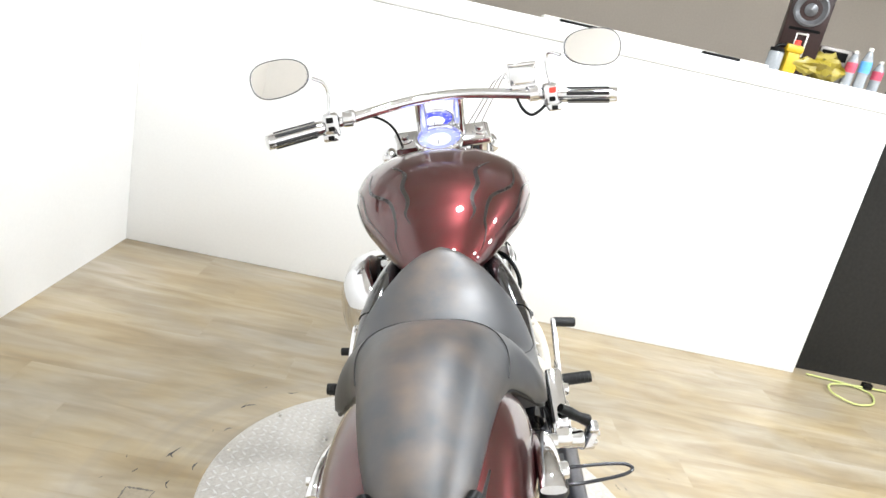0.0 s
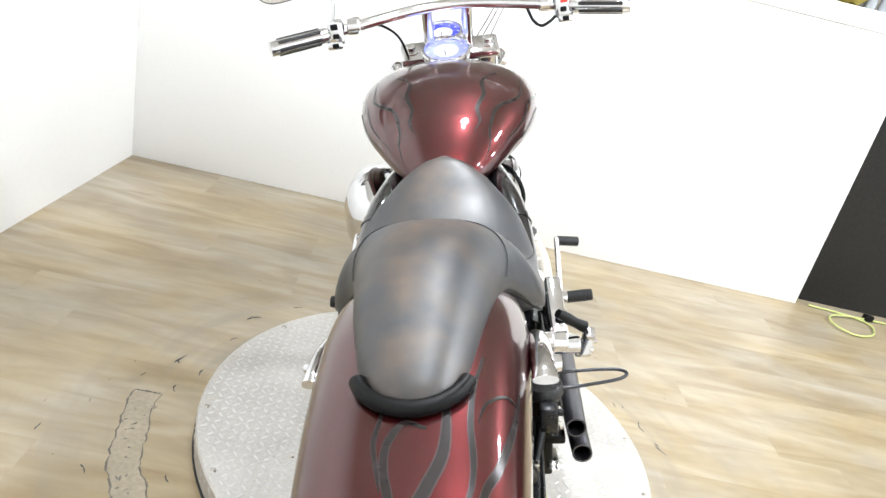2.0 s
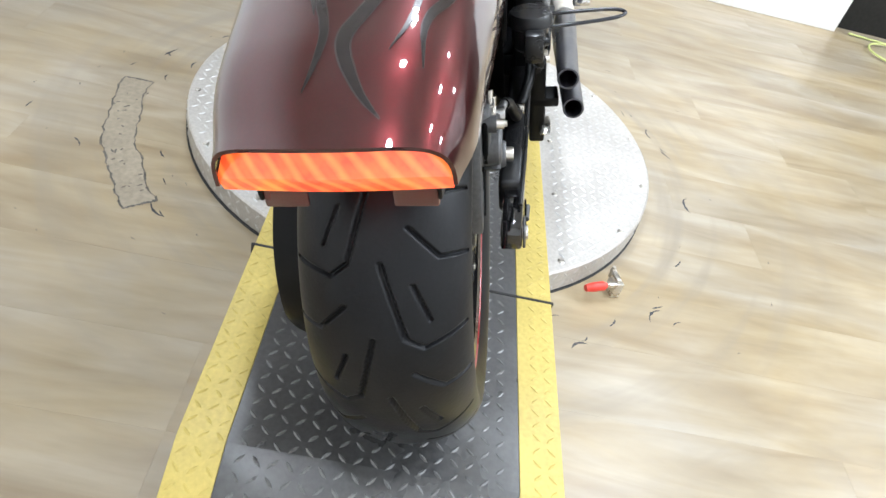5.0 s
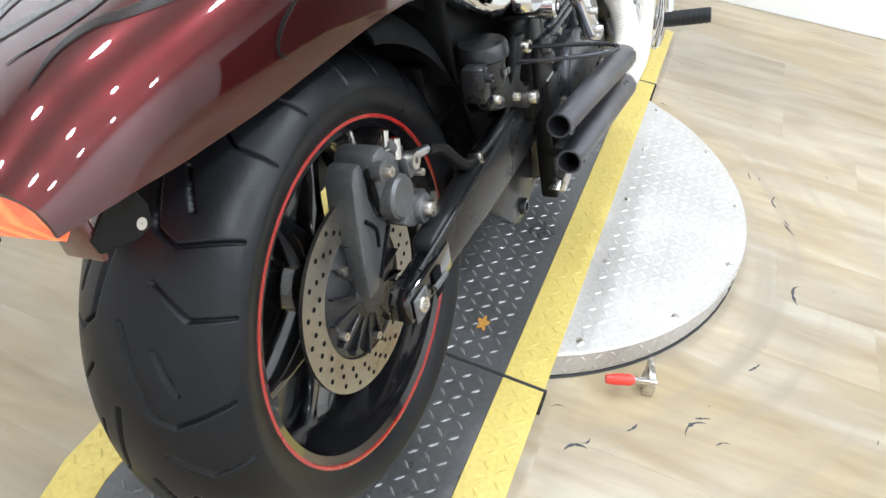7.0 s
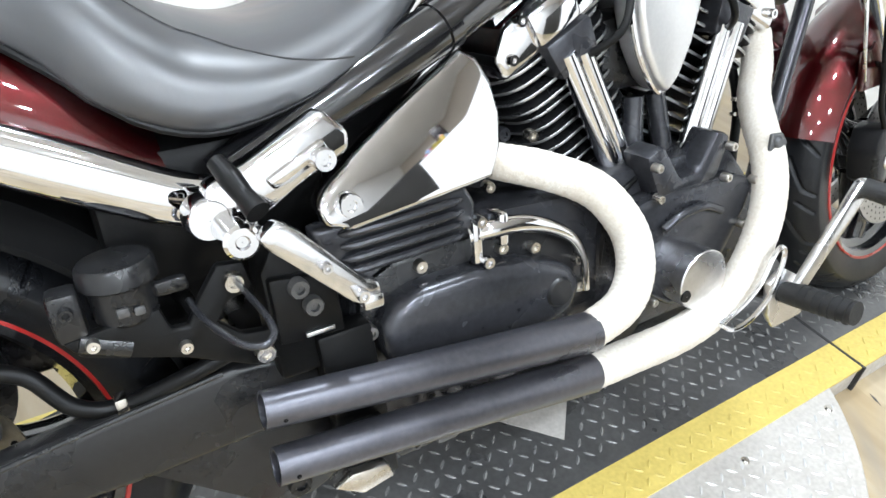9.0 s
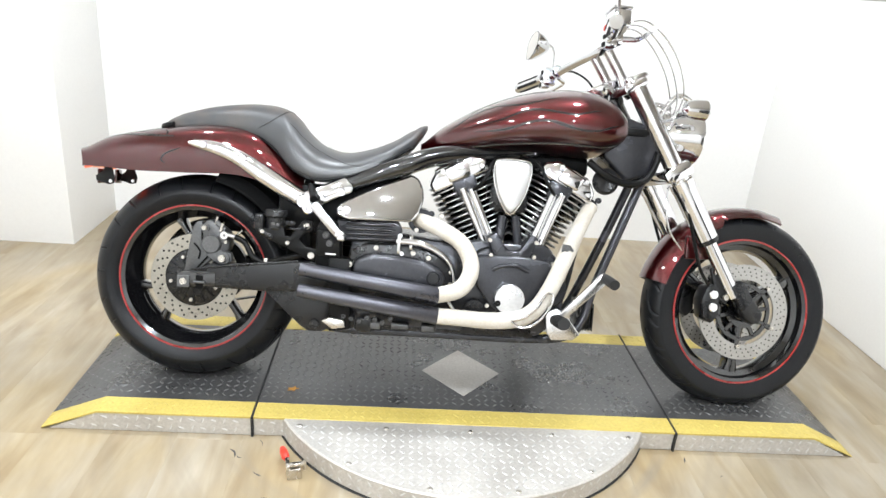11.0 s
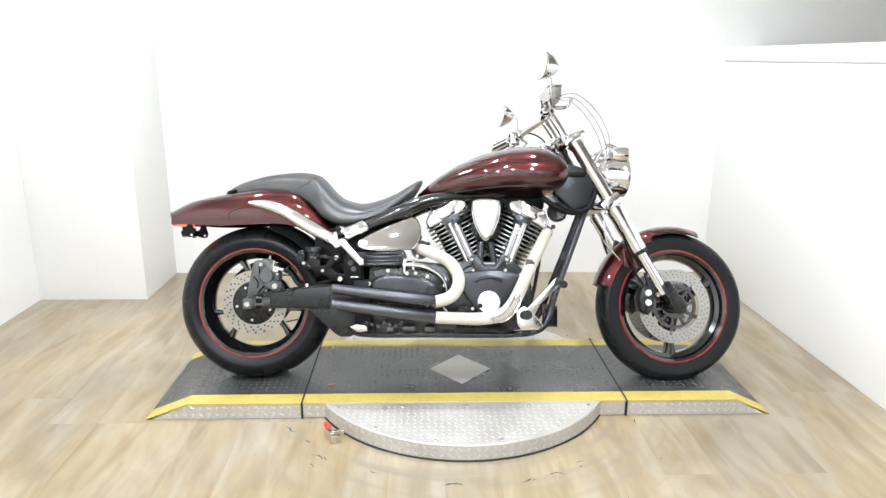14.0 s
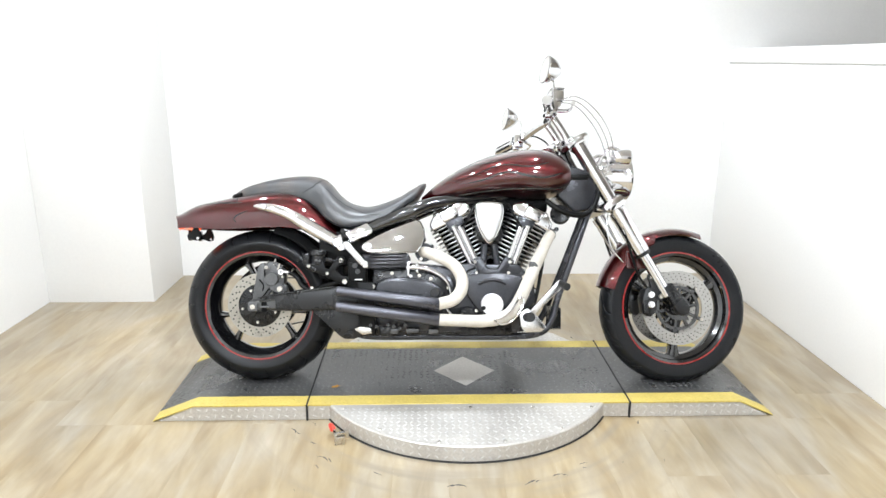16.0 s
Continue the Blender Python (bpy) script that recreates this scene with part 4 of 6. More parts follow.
for a in np.linspace(radians(10), radians(76), 16):
    ring_l = []
    for r_l, ys in ((0.325, (-0.125, -0.1, 0.1, 0.125)), (0.331, (0.125, 0.1, -0.1, -0.125))):
        for k_l, y_l in enumerate(ys):
            ring_l.append(((r_l - (0.03 if abs(y_l) > 0.11 else 0)) * math.cos(a), y_l, HUB_R.z + (r_l - (0.03 if abs(y_l) > 0.11 else 0)) * math.sin(a)))
    liner.append(ring_l)
# liner takes the sheenless hollow black, standing in for the shade under the fender
part("wheel_liner", loft(liner), DARK, bike, "black plastic wheel liner")
for y in (-0.08, 0.084):
    ear = part("plate_bracket", plate([(-0.252, 0.622), (-0.262, 0.597), (-0.281, 0.583), (-0.279, 0.57), (-0.245, 0.56), (-0.229, 0.564), (-0.226, 0.58), (-0.24, 0.622)], y - 0.002, y + 0.002, 0.001, 1), PLASTIC, bike, "black sheet bracket with a bright disc for its round hole")
    # bright disc on the sheet stands in for the light seen through its hole
    part("hole", lathe([(0.0005, -0.0025), (0.005, -0.0025)], 14, "y", (-0.239, y, 0.57)), SATIN, ear)
parts("reflector", (box(-0.275, -0.058, 0.582, 0.006, 0.042, 0.042, 0.003), box(-0.275, 0.062, 0.582, 0.006, 0.042, 0.042, 0.003)), RED_LENS, bike, "dark red reflector")

# chrome strut along the fender, both sides
for sg in (-1, 1):
    line_s = [(0.004, 0.692, 0.006), (0.03, 0.69, 0.013), (0.08, 0.682, 0.019), (0.14, 0.66, 0.022), (0.2, 0.625, 0.025), (0.26, 0.59, 0.026), (0.31, 0.562, 0.026), (0.352, 0.545, 0.025), (0.378, 0.535, 0.016)]
    rows = [np.array(p) for p in spline(line_s, 6)]
    rings = []
    for k, p in enumerate(rows):
        d = rows[min(k + 1, len(rows) - 1)] - rows[max(k - 1, 0)]
        n = np.array([-d[1], d[0]]) / math.hypot(d[0], d[1])
        rings.append([(p[0] + n[0] * p[2] * power(math.sin(a), 0.8), sg * ((0.149 if sg < 0 else 0.141) + (0.016 if sg < 0 else 0.009) * power(math.cos(a), 0.9)), p[1] + n[1] * p[2] * power(math.sin(a), 0.8)) for a in np.linspace(0, 2 * math.pi, 28, endpoint=False)])
    strut_ob = part("fender_strut", loft(rings), CHROME, bike, "polished chrome fender strut", smooth=60)
    for x, z in ((0.045, 0.69), (0.155, 0.66)):
        part("strut_bolt", bolt(x, -0.166 if sg < 0 else 0.15, z, 0.011 if sg < 0 else 0.006, sg), CHROME, strut_ob)

# ----- seat -----
SEATS = [(-0.112, 0.742, 0.735, 0.012, 0.0), (-0.098, 0.762, 0.728, 0.042, 0.0), (-0.055, 0.784, 0.732, 0.062, 0.002), (0.03, 0.808, 0.742, 0.08, 0.003), (0.12, 0.822, 0.735, 0.096, 0.002), (0.19, 0.825, 0.715, 0.112, 0.0),
         (0.24, 0.818, 0.68, 0.134, 0.0), (0.275, 0.798, 0.64, 0.16, 0.0), (0.315, 0.752, 0.618, 0.175, 0.0), (0.36, 0.717, 0.606, 0.178, 0.0), (0.43, 0.70, 0.617, 0.176, 0.0), (0.5, 0.714, 0.643, 0.168, 0.0),
         (0.57, 0.744, 0.682, 0.146, 0.0), (0.63, 0.782, 0.725, 0.098, 0.0), (0.655, 0.796, 0.76, 0.055, 0.0), (0.668, 0.798, 0.785, 0.014, 0.0)]


def seat_at(x, a, off=0.0):
    top, low, w, sh = along(SEATS, x)
    c, s = math.cos(a), math.sin(a)
    z = low + (top - low + off) * (0.12 + 0.88 * power(s, 0.9)) if s >= 0 else low + (top - low) * 0.12 * (1 - power(-s, 0.6))
    return (x, power(c, 0.8) * (w + off) * (1.0 if s >= 0 else 1 - 0.12 * abs(s)) + sh, z)


rings = []
for x in np.linspace(-0.112, 0.668, 64):
    rings.append([seat_at(x, a) for a in np.linspace(0, 2 * math.pi, 48, endpoint=False)])
seat = part("seat", loft(rings), SEAT, bike, "worn black vinyl two-level seat", smooth=60)
# dark line across the seat stands in for the shading of a crease
part("seat_crease_shade", cat(tube([seat_at(0.262 - 0.04 * (a - math.pi / 2) ** 2, a, 0.0008) for a in np.linspace(0.15, math.pi - 0.15, 15)], 0.0009, 6, 3)), SEAT_LINE, seat)
for side in (0, 1):
    line_p = []
    for x in np.linspace(0.27, 0.5, 20):
        e = float(np.interp(x, (0.2, 0.32, 0.37, 0.417, 0.46, 0.5), (0.75, 0.9, 0.85, 0.62, 0.34, 0.08)))
        line_p.append(seat_at(x, math.pi - e if side else e, 0.0))
    part("seat_piping", tube(line_p, 0.001, 6, 2), SEAT_LINE, seat)
rear_lip = []
for t in np.linspace(radians(-72), radians(72), 21):
    x, y = -0.052 - 0.063 * math.cos(t), 0.002 + 0.064 * math.sin(t)
    top, low, w, shift = along(FENDER, x)
    rear_lip.append((x, y, fender_at(x, math.acos(-(y - shift) / w))[2] + 0.006))
part("seat_lip", tube(rear_lip, 0.0095, 12, 3), PLASTIC, seat, "black lip under the rear of the seat")
part("seat_base", tube([seat_at(x, -0.25, 0.002) for x in np.linspace(-0.07, 0.62, 14)], 0.004, 8, 3), PLASTIC, seat)
part("seat_base", tube([seat_at(x, math.pi + 0.25, 0.002) for x in np.linspace(-0.07, 0.62, 14)], 0.004, 8, 3), PLASTIC, seat)

# ----- fuel tank -----
TANK = [(0.65, 0.742, 0.722, 0.03), (0.7, 0.786, 0.716, 0.078), (0.75, 0.822, 0.714, 0.112), (0.8, 0.852, 0.718, 0.14), (0.88, 0.889, 0.724, 0.177), (0.96, 0.914, 0.728, 0.203), (1.04, 0.928, 0.73, 0.216),
        (1.1, 0.932, 0.728, 0.219), (1.16, 0.924, 0.728, 0.217), (1.2, 0.903, 0.742, 0.211), (1.226, 0.874, 0.762, 0.192), (1.24, 0.84, 0.79, 0.14)]


def tank_at(x, a, off=0.0):
    """A point on the tank; a is 0 at the right side, pi/2 on top, pi at the left."""
    top, low, w = along(TANK, x)
    mid = low + 0.42 * (top - low)
    c, s = math.cos(a), math.sin(a)
    z = mid + (top - mid + off) * power(s, 0.9) if s >= 0 else mid - (mid - low + off) * power(-s, 0.75)
    return (x, -power(c, 0.86) * (w * 1.03 + off) * (1.0 if s >= 0 else 1 - 0.25 * s * s) + 0.002, z)


tx = [0.65 + 0.59 * (0.5 - 0.5 * math.cos(math.pi * k / 51)) for k in range(52)]
tank = part("fuel_tank", loft([[tank_at(x, a) for a in np.linspace(0, 2 * math.pi, 64, endpoint=False)] for x in tx]), RED, bike, "glossy dark red teardrop fuel tank with flame graphics", smooth=60)
T = []
for sg in (0, 1):
    m = (lambda a: a) if sg == 0 else (lambda a: math.pi - a)
    T += [([(1.0, m(1.05)), (0.94, m(1.2)), (0.882, m(1.132)), (0.832, m(1.159)), (0.792, m(1.05)), (0.765, m(1.09))], 0.012),
          ([(1.02, m(0.7)), (0.94, m(0.6)), (0.896, m(0.674)), (0.846, m(0.863)), (0.786, m(0.808)), (0.755, m(0.628)), (0.712, m(0.4))], 0.012),
          ([(1.14, m(0.35)), (1.06, m(0.2)), (0.95, m(0.38)), (0.86, m(0.24)), (0.76, m(0.32))], 0.009),
          ([(1.19, m(0.05)), (1.1, m(-0.1)), (0.98, m(0.08)), (0.88, m(-0.02)), (0.8, m(0.05))], 0.01)]
flames(tank_at, T, tank)
part("tank_seam", tube([tank_at(x, -0.55, 0.001) for x in np.linspace(0.7, 1.2, 16)], 0.004, 8, 3), GLOSS_BLACK, tank)
part("tank_seam", tube([tank_at(x, math.pi + 0.55, 0.001) for x in np.linspace(0.7, 1.2, 16)], 0.004, 8, 3), GLOSS_BLACK, tank)

# ----- frame -----
for sg in (-1, 1):
    part("frame_tube", tube([(0.36, sg * 0.15, 0.565), (0.47, sg * 0.152, 0.615), (0.6, sg * 0.145, 0.668), (0.72, sg * 0.12, 0.71), (0.95, sg * 0.07, 0.735), (1.2, sg * 0.035, 0.8)], [0.024, 0.027, 0.027, 0.025, 0.02], 16), GLOSS_BLACK, bike, "gloss black main frame tube")
    part("down_tube", tube([(1.28, sg * 0.03, 0.83), (1.335, sg * 0.045 - 0.02, 0.72), (1.31, sg * 0.05 - 0.025, 0.652), (1.252, sg * 0.06 - 0.025, 0.496), (1.192, sg * 0.08 - 0.015, 0.335), (1.165, sg * 0.11, 0.25), (1.12, sg * 0.12, 0.2), (1.0, sg * 0.13, 0.186), (0.7, sg * 0.13, 0.186), (0.44, sg * 0.13, 0.188), (0.38, sg * 0.13, 0.22)], 0.0135, 14), ENGINE_GREY, bike, "dark grey frame cradle tube")
    part("frame_collar", tube([(0.60, sg * 0.146, 0.668), (0.615, sg * 0.144, 0.674)], 0.0285, 16, 2, False), GLOSS_BLACK, bike)
part("steering_head", moved(lathe([(0.0005, -0.09), (0.032, -0.09), (0.034, -0.08), (0.03, -0.06), (0.03, 0.06), (0.034, 0.08), (0.032, 0.09), (0.0005, 0.09)], 24, "z"), Matrix.Translation((1.27, 0, 0.84)) @ Matrix.Rotation(radians(-RAKE), 4, "Y")), GLOSS_BLACK, bike)
part("electrics_cover", plate([(1.20, 0.85), (1.245, 0.862), (1.325, 0.835), (1.362, 0.74), (1.345, 0.695), (1.262, 0.668), (1.19, 0.735)], -0.098, 0.098, 0.012, 3), ENGINE_GREY, bike, "dark grey plastic cover at the steering head")
part("electrics_strap", box(1.27, -0.1, 0.815, 0.09, 0.012, 0.022, 0.005), PLASTIC, bike)
part("cable_loom", tube([(1.14, -0.12, 0.72), (1.19, -0.125, 0.685), (1.26, -0.12, 0.662), (1.32, -0.11, 0.68), (1.352, -0.1, 0.75), (1.35, -0.08, 0.82)], 0.011, 12), PLASTIC, bike, "black cable loom")
part("horn", cat(lathe([(0.0005, -0.07), (0.03, -0.075), (0.04, -0.065), (0.03, -0.04), (0.0005, -0.04)], 20, "y", (1.2, -0.04, 0.665)), box(1.2, -0.07, 0.69, 0.04, 0.03, 0.03, 0.006)), SATIN_BLACK, bike)
part("regulator", cat(*[box(1.17 + 0.009 * k, -0.01, 0.25, 0.004, 0.13, 0.085, 0.001, 1) for k in range(5)], box(1.185, -0.01, 0.25, 0.036, 0.11, 0.07, 0.004)), SATIN_BLACK, bike, "black finned rectifier")

# ----- engine -----
case = part("crankcase", cat(
    plate([(0.44, 0.21), (0.47, 0.47), (0.62, 0.47), (0.75, 0.46), (0.82, 0.47), (1.03, 0.47), (1.09, 0.4), (1.09, 0.26), (1.02, 0.2)], -0.17, 0.17, 0.012),
    plate([(0.47, 0.31), (0.47, 0.43), (0.76, 0.43), (0.80, 0.40), (0.80, 0.3)], -0.172, -0.15, 0.008)), ENGINE_GREY, bike, "dark grey V-twin crankcase")
cover = part("cam_cover", cat(
    plate([(0.8, 0.418), (0.82, 0.428), (0.87, 0.436), (0.924, 0.439), (0.98, 0.436), (1.03, 0.428), (1.048, 0.418), (1.04, 0.385), (1.015, 0.34), (0.98, 0.295), (0.95, 0.272), (0.924, 0.266), (0.898, 0.272), (0.866, 0.295), (0.832, 0.34), (0.808, 0.385)], -0.205, -0.16, 0.009, 3),
    plate([(0.85, 0.49), (0.875, 0.425), (0.915, 0.41), (0.935, 0.41), (0.975, 0.425), (1.0, 0.49), (0.975, 0.5), (0.945, 0.452), (0.91, 0.452), (0.88, 0.5)], -0.2, -0.15, 0.008)), ENGINE_GREY, bike, "dark grey cam cover")
part("round_cap", lathe([(0.0005, -0.2405), (0.02, -0.24), (0.0405, -0.2395), (0.042, -0.238), (0.042, -0.2)], 40, "y", (0.921, 0, 0.318)), SATIN, cover, "brushed round engine cap")
# black disc on the cap stands in for the shade in a notch
part("notch_shade", lathe([(0.0005, -0.2412), (0.008, -0.2412), (0.009, -0.239)], 16, "y", (0.888, 0, 0.305)), PLASTIC, cover)
for x, z in ((0.806, 0.421), (0.863, 0.437), (0.985, 0.437), (1.042, 0.421), (0.822, 0.36), (1.026, 0.36), (0.862, 0.292), (0.986, 0.292), (0.858, 0.478), (0.99, 0.478)):
    part("case_bolt", bolt(x, -0.208, z, 0.006), STEEL, cover)
part("arc_trim", tube([(0.87, -0.212, 0.395), (0.9, -0.214, 0.408), (0.94, -0.214, 0.41), (0.975, -0.212, 0.395)], 0.006), ENGINE_GREY, cover)

for nm, base, top, sg in (("rear", (0.872, 0.445), (0.762, 0.66), -1), ("front", (0.975, 0.445), (1.088, 0.66), 1)):
    b, t = Vector((base[0], 0, base[1])), Vector((top[0], 0, top[1]))
    ax = (t - b).normalized()
    side = Vector((ax.z, 0, -ax.x))
    mtx = Matrix(((side.x, 0, ax.x, b.x), (0, 1, 0, 0), (side.z, 0, ax.z, b.z), (0, 0, 0, 1)))
    length = (t - b).length
    cyl = part("cylinder", moved(lathe([(0.0005, 0), (0.07, 0), (0.07, length), (0.0005, length)], 28, "z"), mtx), GLOSS_BLACK, bike, "black finned engine cylinder")
    for k in range(13):
        h = 0.022 + k * (length - 0.03) / 12.5
        w = 0.092 + (0.01 if k > 7 else 0.0)
        ring = [(w * power(math.cos(a), 0.45) * 0.92, (w + 0.022) * power(math.sin(a), 0.45)) for a in np.linspace(0, 2 * math.pi, 32, endpoint=False)]
        g = loft([[(x * q, y * q, h + z) for x, y in ring] for q, z in ((0.985, -0.0028), (1, -0.0018), (1, 0.0018), (0.985, 0.0028))])
        part("fin", moved(g, mtx), SATIN_BLACK, cyl)
        g = loft([[(x * q, y * q, h + z) for x, y in ring] for q, z in ((1.0, -0.002), (1.004, -0.0012), (1.004, 0.0012), (1.0, 0.002))], cap=False)
        part("fin_edge", moved(g, mtx), FIN_EDGE, cyl, "machined bright fin edge")
    poly = [(-0.088, 0), (-0.088, 0.03), (-0.06, 0.055), (0.05, 0.062), (0.088, 0.038), (0.088, 0)] if sg < 0 else [(-0.088, 0), (-0.088, 0.038), (-0.05, 0.062), (0.06, 0.055), (0.088, 0.03), (0.088, 0)]
    g = cat(plate(poly, -0.128, 0.128, 0.009, 3), box(0.0, -0.125, 0.032, 0.07, 0.03, 0.045, 0.008), box(0, 0.0, 0.045, 0.12, 0.22, 0.04, 0.01))
    head = part("rocker_cover", moved(g, mtx @ Matrix.Translation((0, 0, length - 0.028))), CHROME, bike, "polished chrome rocker cover")
    for u, v in ((-0.07, 0.02), (0.07, 0.02), (-0.04, 0.05), (0.045, 0.05)):
        part("cover_bolt", moved(bolt(u, -0.13, v, 0.007), mtx @ Matrix.Translation((0, 0, length - 0.028))), CHROME, head)
    # push rod tubes
    top_p = (0.789, 0.618) if sg < 0 else (1.055, 0.618)
    low_p = (0.87, 0.446) if sg < 0 else (0.991, 0.443)
    d = 0.0125
    for k in (-1, 1):
        part("pushrod_tube", rod((top_p[0] + k * d, -0.134, top_p[1]), (low_p[0] + k * d, -0.136, low_p[1]), 0.0125, 18), CHROME, bike, "chrome pushrod tube")
    boot = [(-0.03, -0.02), (0.03, -0.02), (0.036, 0.03), (-0.036, 0.03)]
    ang = math.atan2(top_p[0] - low_p[0], top_p[1] - low_p[1])
    rot = Matrix.Translation((top_p[0], 0, top_p[1])) @ Matrix.Rotation(ang, 4, "Y")
    part("pushrod_boot", moved(plate([(x, z) for x, z in boot], -0.142, -0.09, 0.006), rot), ENGINE_GREY, bike, "grey pushrod boot")
    rot = Matrix.Translation((low_p[0], 0, low_p[1])) @ Matrix.Rotation(ang, 4, "Y")
    part("lifter_block", moved(plate([(-0.034, -0.03), (0.034, -0.03), (0.03, 0.012), (-0.03, 0.012)], -0.15, -0.09, 0.005), rot), ENGINE_GREY, bike)
    # exhaust port flange
    px, pz = (0.662, 0.515) if sg < 0 else (1.158, 0.585)
    pr = 0.036 if sg < 0 else 0.026
    part("port_flange", cat(lathe([(0.0005, -0.124 if sg < 0 else -0.1), (pr, -0.124 if sg < 0 else -0.1), (pr + 0.002, -0.1 if sg < 0 else -0.09), (pr + 0.002, -0.07)], 20, "y", (px, 0, pz)), bolt(px + 0.03, -0.122 if sg < 0 else -0.09, pz + 0.022, 0.009)), ENGINE_GREY, bike)
part("under_tank_cover", cat(box(0.93, 0.0, 0.705, 0.46, 0.1, 0.06, 0.015), box(0.93, 0.0, 0.63, 0.2, 0.1, 0.12, 0.02)), PLASTIC, bike, "black cover under the tank")
part("stator_cover", lathe([(0.0005, -0.196), (0.03, -0.196), (0.034, -0.192), (0.05, -0.19), (0.056, -0.184), (0.058, -0.16)], 36, "y", (1.035, 0, 0.345)), ENGINE_GREY, bike, "dark round side case")
parts("case_rib", [moved(box(0.045, -0.188, 0, 0.022, 0.008, 0.004, 0.001, 1), Matrix.Translation((1.035, 0, 0.345)) @ Matrix.Rotation(radians(36 * k), 4, "Y")) for k in range(10)], ENGINE_GREY, bike)
parts("lifter_bolt", [bolt(x, -0.153, z, 0.006) for x, z in ((0.852, 0.462), (0.897, 0.47), (0.968, 0.47), (1.014, 0.462))], STEEL, bike)
part("sensor_lead", tube([(0.86, -0.17, 0.455), (0.83, -0.175, 0.44), (0.81, -0.17, 0.4), (0.805, -0.165, 0.33), (0.82, -0.16, 0.26)], 0.004), PLASTIC, bike, "thin black sensor lead")
part("breather_hose", tube([(1.1, -0.09, 0.6), (1.13, -0.1, 0.5), (1.12, -0.11, 0.42), (1.1, -0.12, 0.33), (1.07, -0.12, 0.25)], 0.007), PLASTIC, bike, "black breather hose")
part("hose_clamp", cat(*[tube([(1.13, -0.1, z), (1.129, -0.1005, z - 0.006)], 0.0085, 14, 1, False) for z in (0.502, 0.48)]), STEEL, bike)
part("intake", cat(box(0.915, -0.06, 0.6, 0.12, 0.1, 0.1, 0.02), rod((0.86, -0.06, 0.58), (0.97, -0.06, 0.58), 0.03)), SATIN_BLACK, bike)
part("intake_boot", cat(rod((0.9, -0.12, 0.545), (0.892, -0.13, 0.455), 0.014), rod((0.938, -0.12, 0.545), (0.95, -0.13, 0.455), 0.014)), ENGINE_GREY, bike)
drop = [(0.862, 0.69), (0.872, 0.704), (0.915, 0.708), (0.958, 0.704), (0.968, 0.69), (0.967, 0.655), (0.955, 0.61), (0.935, 0.57), (0.916, 0.552), (0.897, 0.57), (0.876, 0.61), (0.864, 0.655)]
part("intake_cover", plate(drop, -0.165, -0.115, 0.008, 4), CHAMPAGNE, bike, "satin silver teardrop intake cover")
part("cover_rim", tube([(x, -0.15, z) for x, z in drop + drop[:1]], 0.004, 8, 4), CHROME, bike)
part("spark_lead", tube([(0.79, -0.12, 0.60), (0.83, -0.17, 0.64), (0.86, -0.15, 0.70), (0.9, -0.1, 0.72)], 0.005), PLASTIC, bike)
part("spark_lead", tube([(1.06, -0.12, 0.60), (1.02, -0.17, 0.64), (0.99, -0.15, 0.70), (0.95, -0.1, 0.72)], 0.005), PLASTIC, bike)
SHEAR = Matrix(((1, 0, 0, 0), (0.21, 1, 0.346, -0.2986), (0, 0, 1, 0), (0, 0, 0, 1)))
part("side_cover_rear", moved(plate([(0.425, 0.54), (0.44, 0.556), (0.531, 0.602), (0.628, 0.647), (0.65, 0.634), (0.664, 0.605), (0.666, 0.573), (0.655, 0.538), (0.636, 0.512), (0.455, 0.512), (0.43, 0.522)], -0.2, -0.17, 0.007, 3), SHEAR), CHROME, bike, "mirror-polished chrome side cover")
part("side_cover_bolt", bolt(0.455, -0.222, 0.538, 0.012), CHROME, bike)
ribbed = part("ribbed_cover", plate([(0.425, 0.508), (0.6, 0.512), (0.612, 0.49), (0.606, 0.452), (0.44, 0.448)], -0.188, -0.16, 0.007, 3), ENGINE_GREY, bike, "black ribbed transmission cover")
for k in range(4):
    z = 0.498 - 0.0135 * k
    part("rib", tube([(0.452, -0.189, z), (0.47, -0.193, z), (0.57, -0.193, z + 0.002), (0.592, -0.189, z + 0.002)], [0.002, 0.0048, 0.0048, 0.0048, 0.002], 10, 3), ENGINE_GREY, ribbed)
oval = part("clutch_cover", cat(
    plate([(0.476, 0.375), (0.487, 0.405), (0.522, 0.42), (0.6, 0.42), (0.68, 0.408), (0.726, 0.388), (0.745, 0.36), (0.73, 0.325), (0.66, 0.308), (0.52, 0.318), (0.483, 0.34)], -0.21, -0.16, 0.016, 4)), ENGINE_GREY, bike, "rounded dark grey clutch cover")
part("clutch_plug", lathe([(0.0005, -0.214), (0.016, -0.214), (0.019, -0.21), (0.02, -0.202)], 24, "y", (0.705, 0, 0.36)), SATIN_BLACK, oval)
part("case_gasket", plate([(0.462, 0.35), (0.468, 0.425), (0.51, 0.445), (0.62, 0.448), (0.71, 0.43), (0.755, 0.4), (0.76, 0.33), (0.66, 0.3), (0.5, 0.305)], -0.177, -0.15, 0.006), SATIN_BLACK, bike)
for x, z in ((0.469, 0.384), (0.54, 0.434), (0.69, 0.413), (0.645, 0.425), (0.756, 0.378), (0.757, 0.34)):
    part("case_bolt", bolt(x, -0.18, z, 0.0075), STEEL, bike)
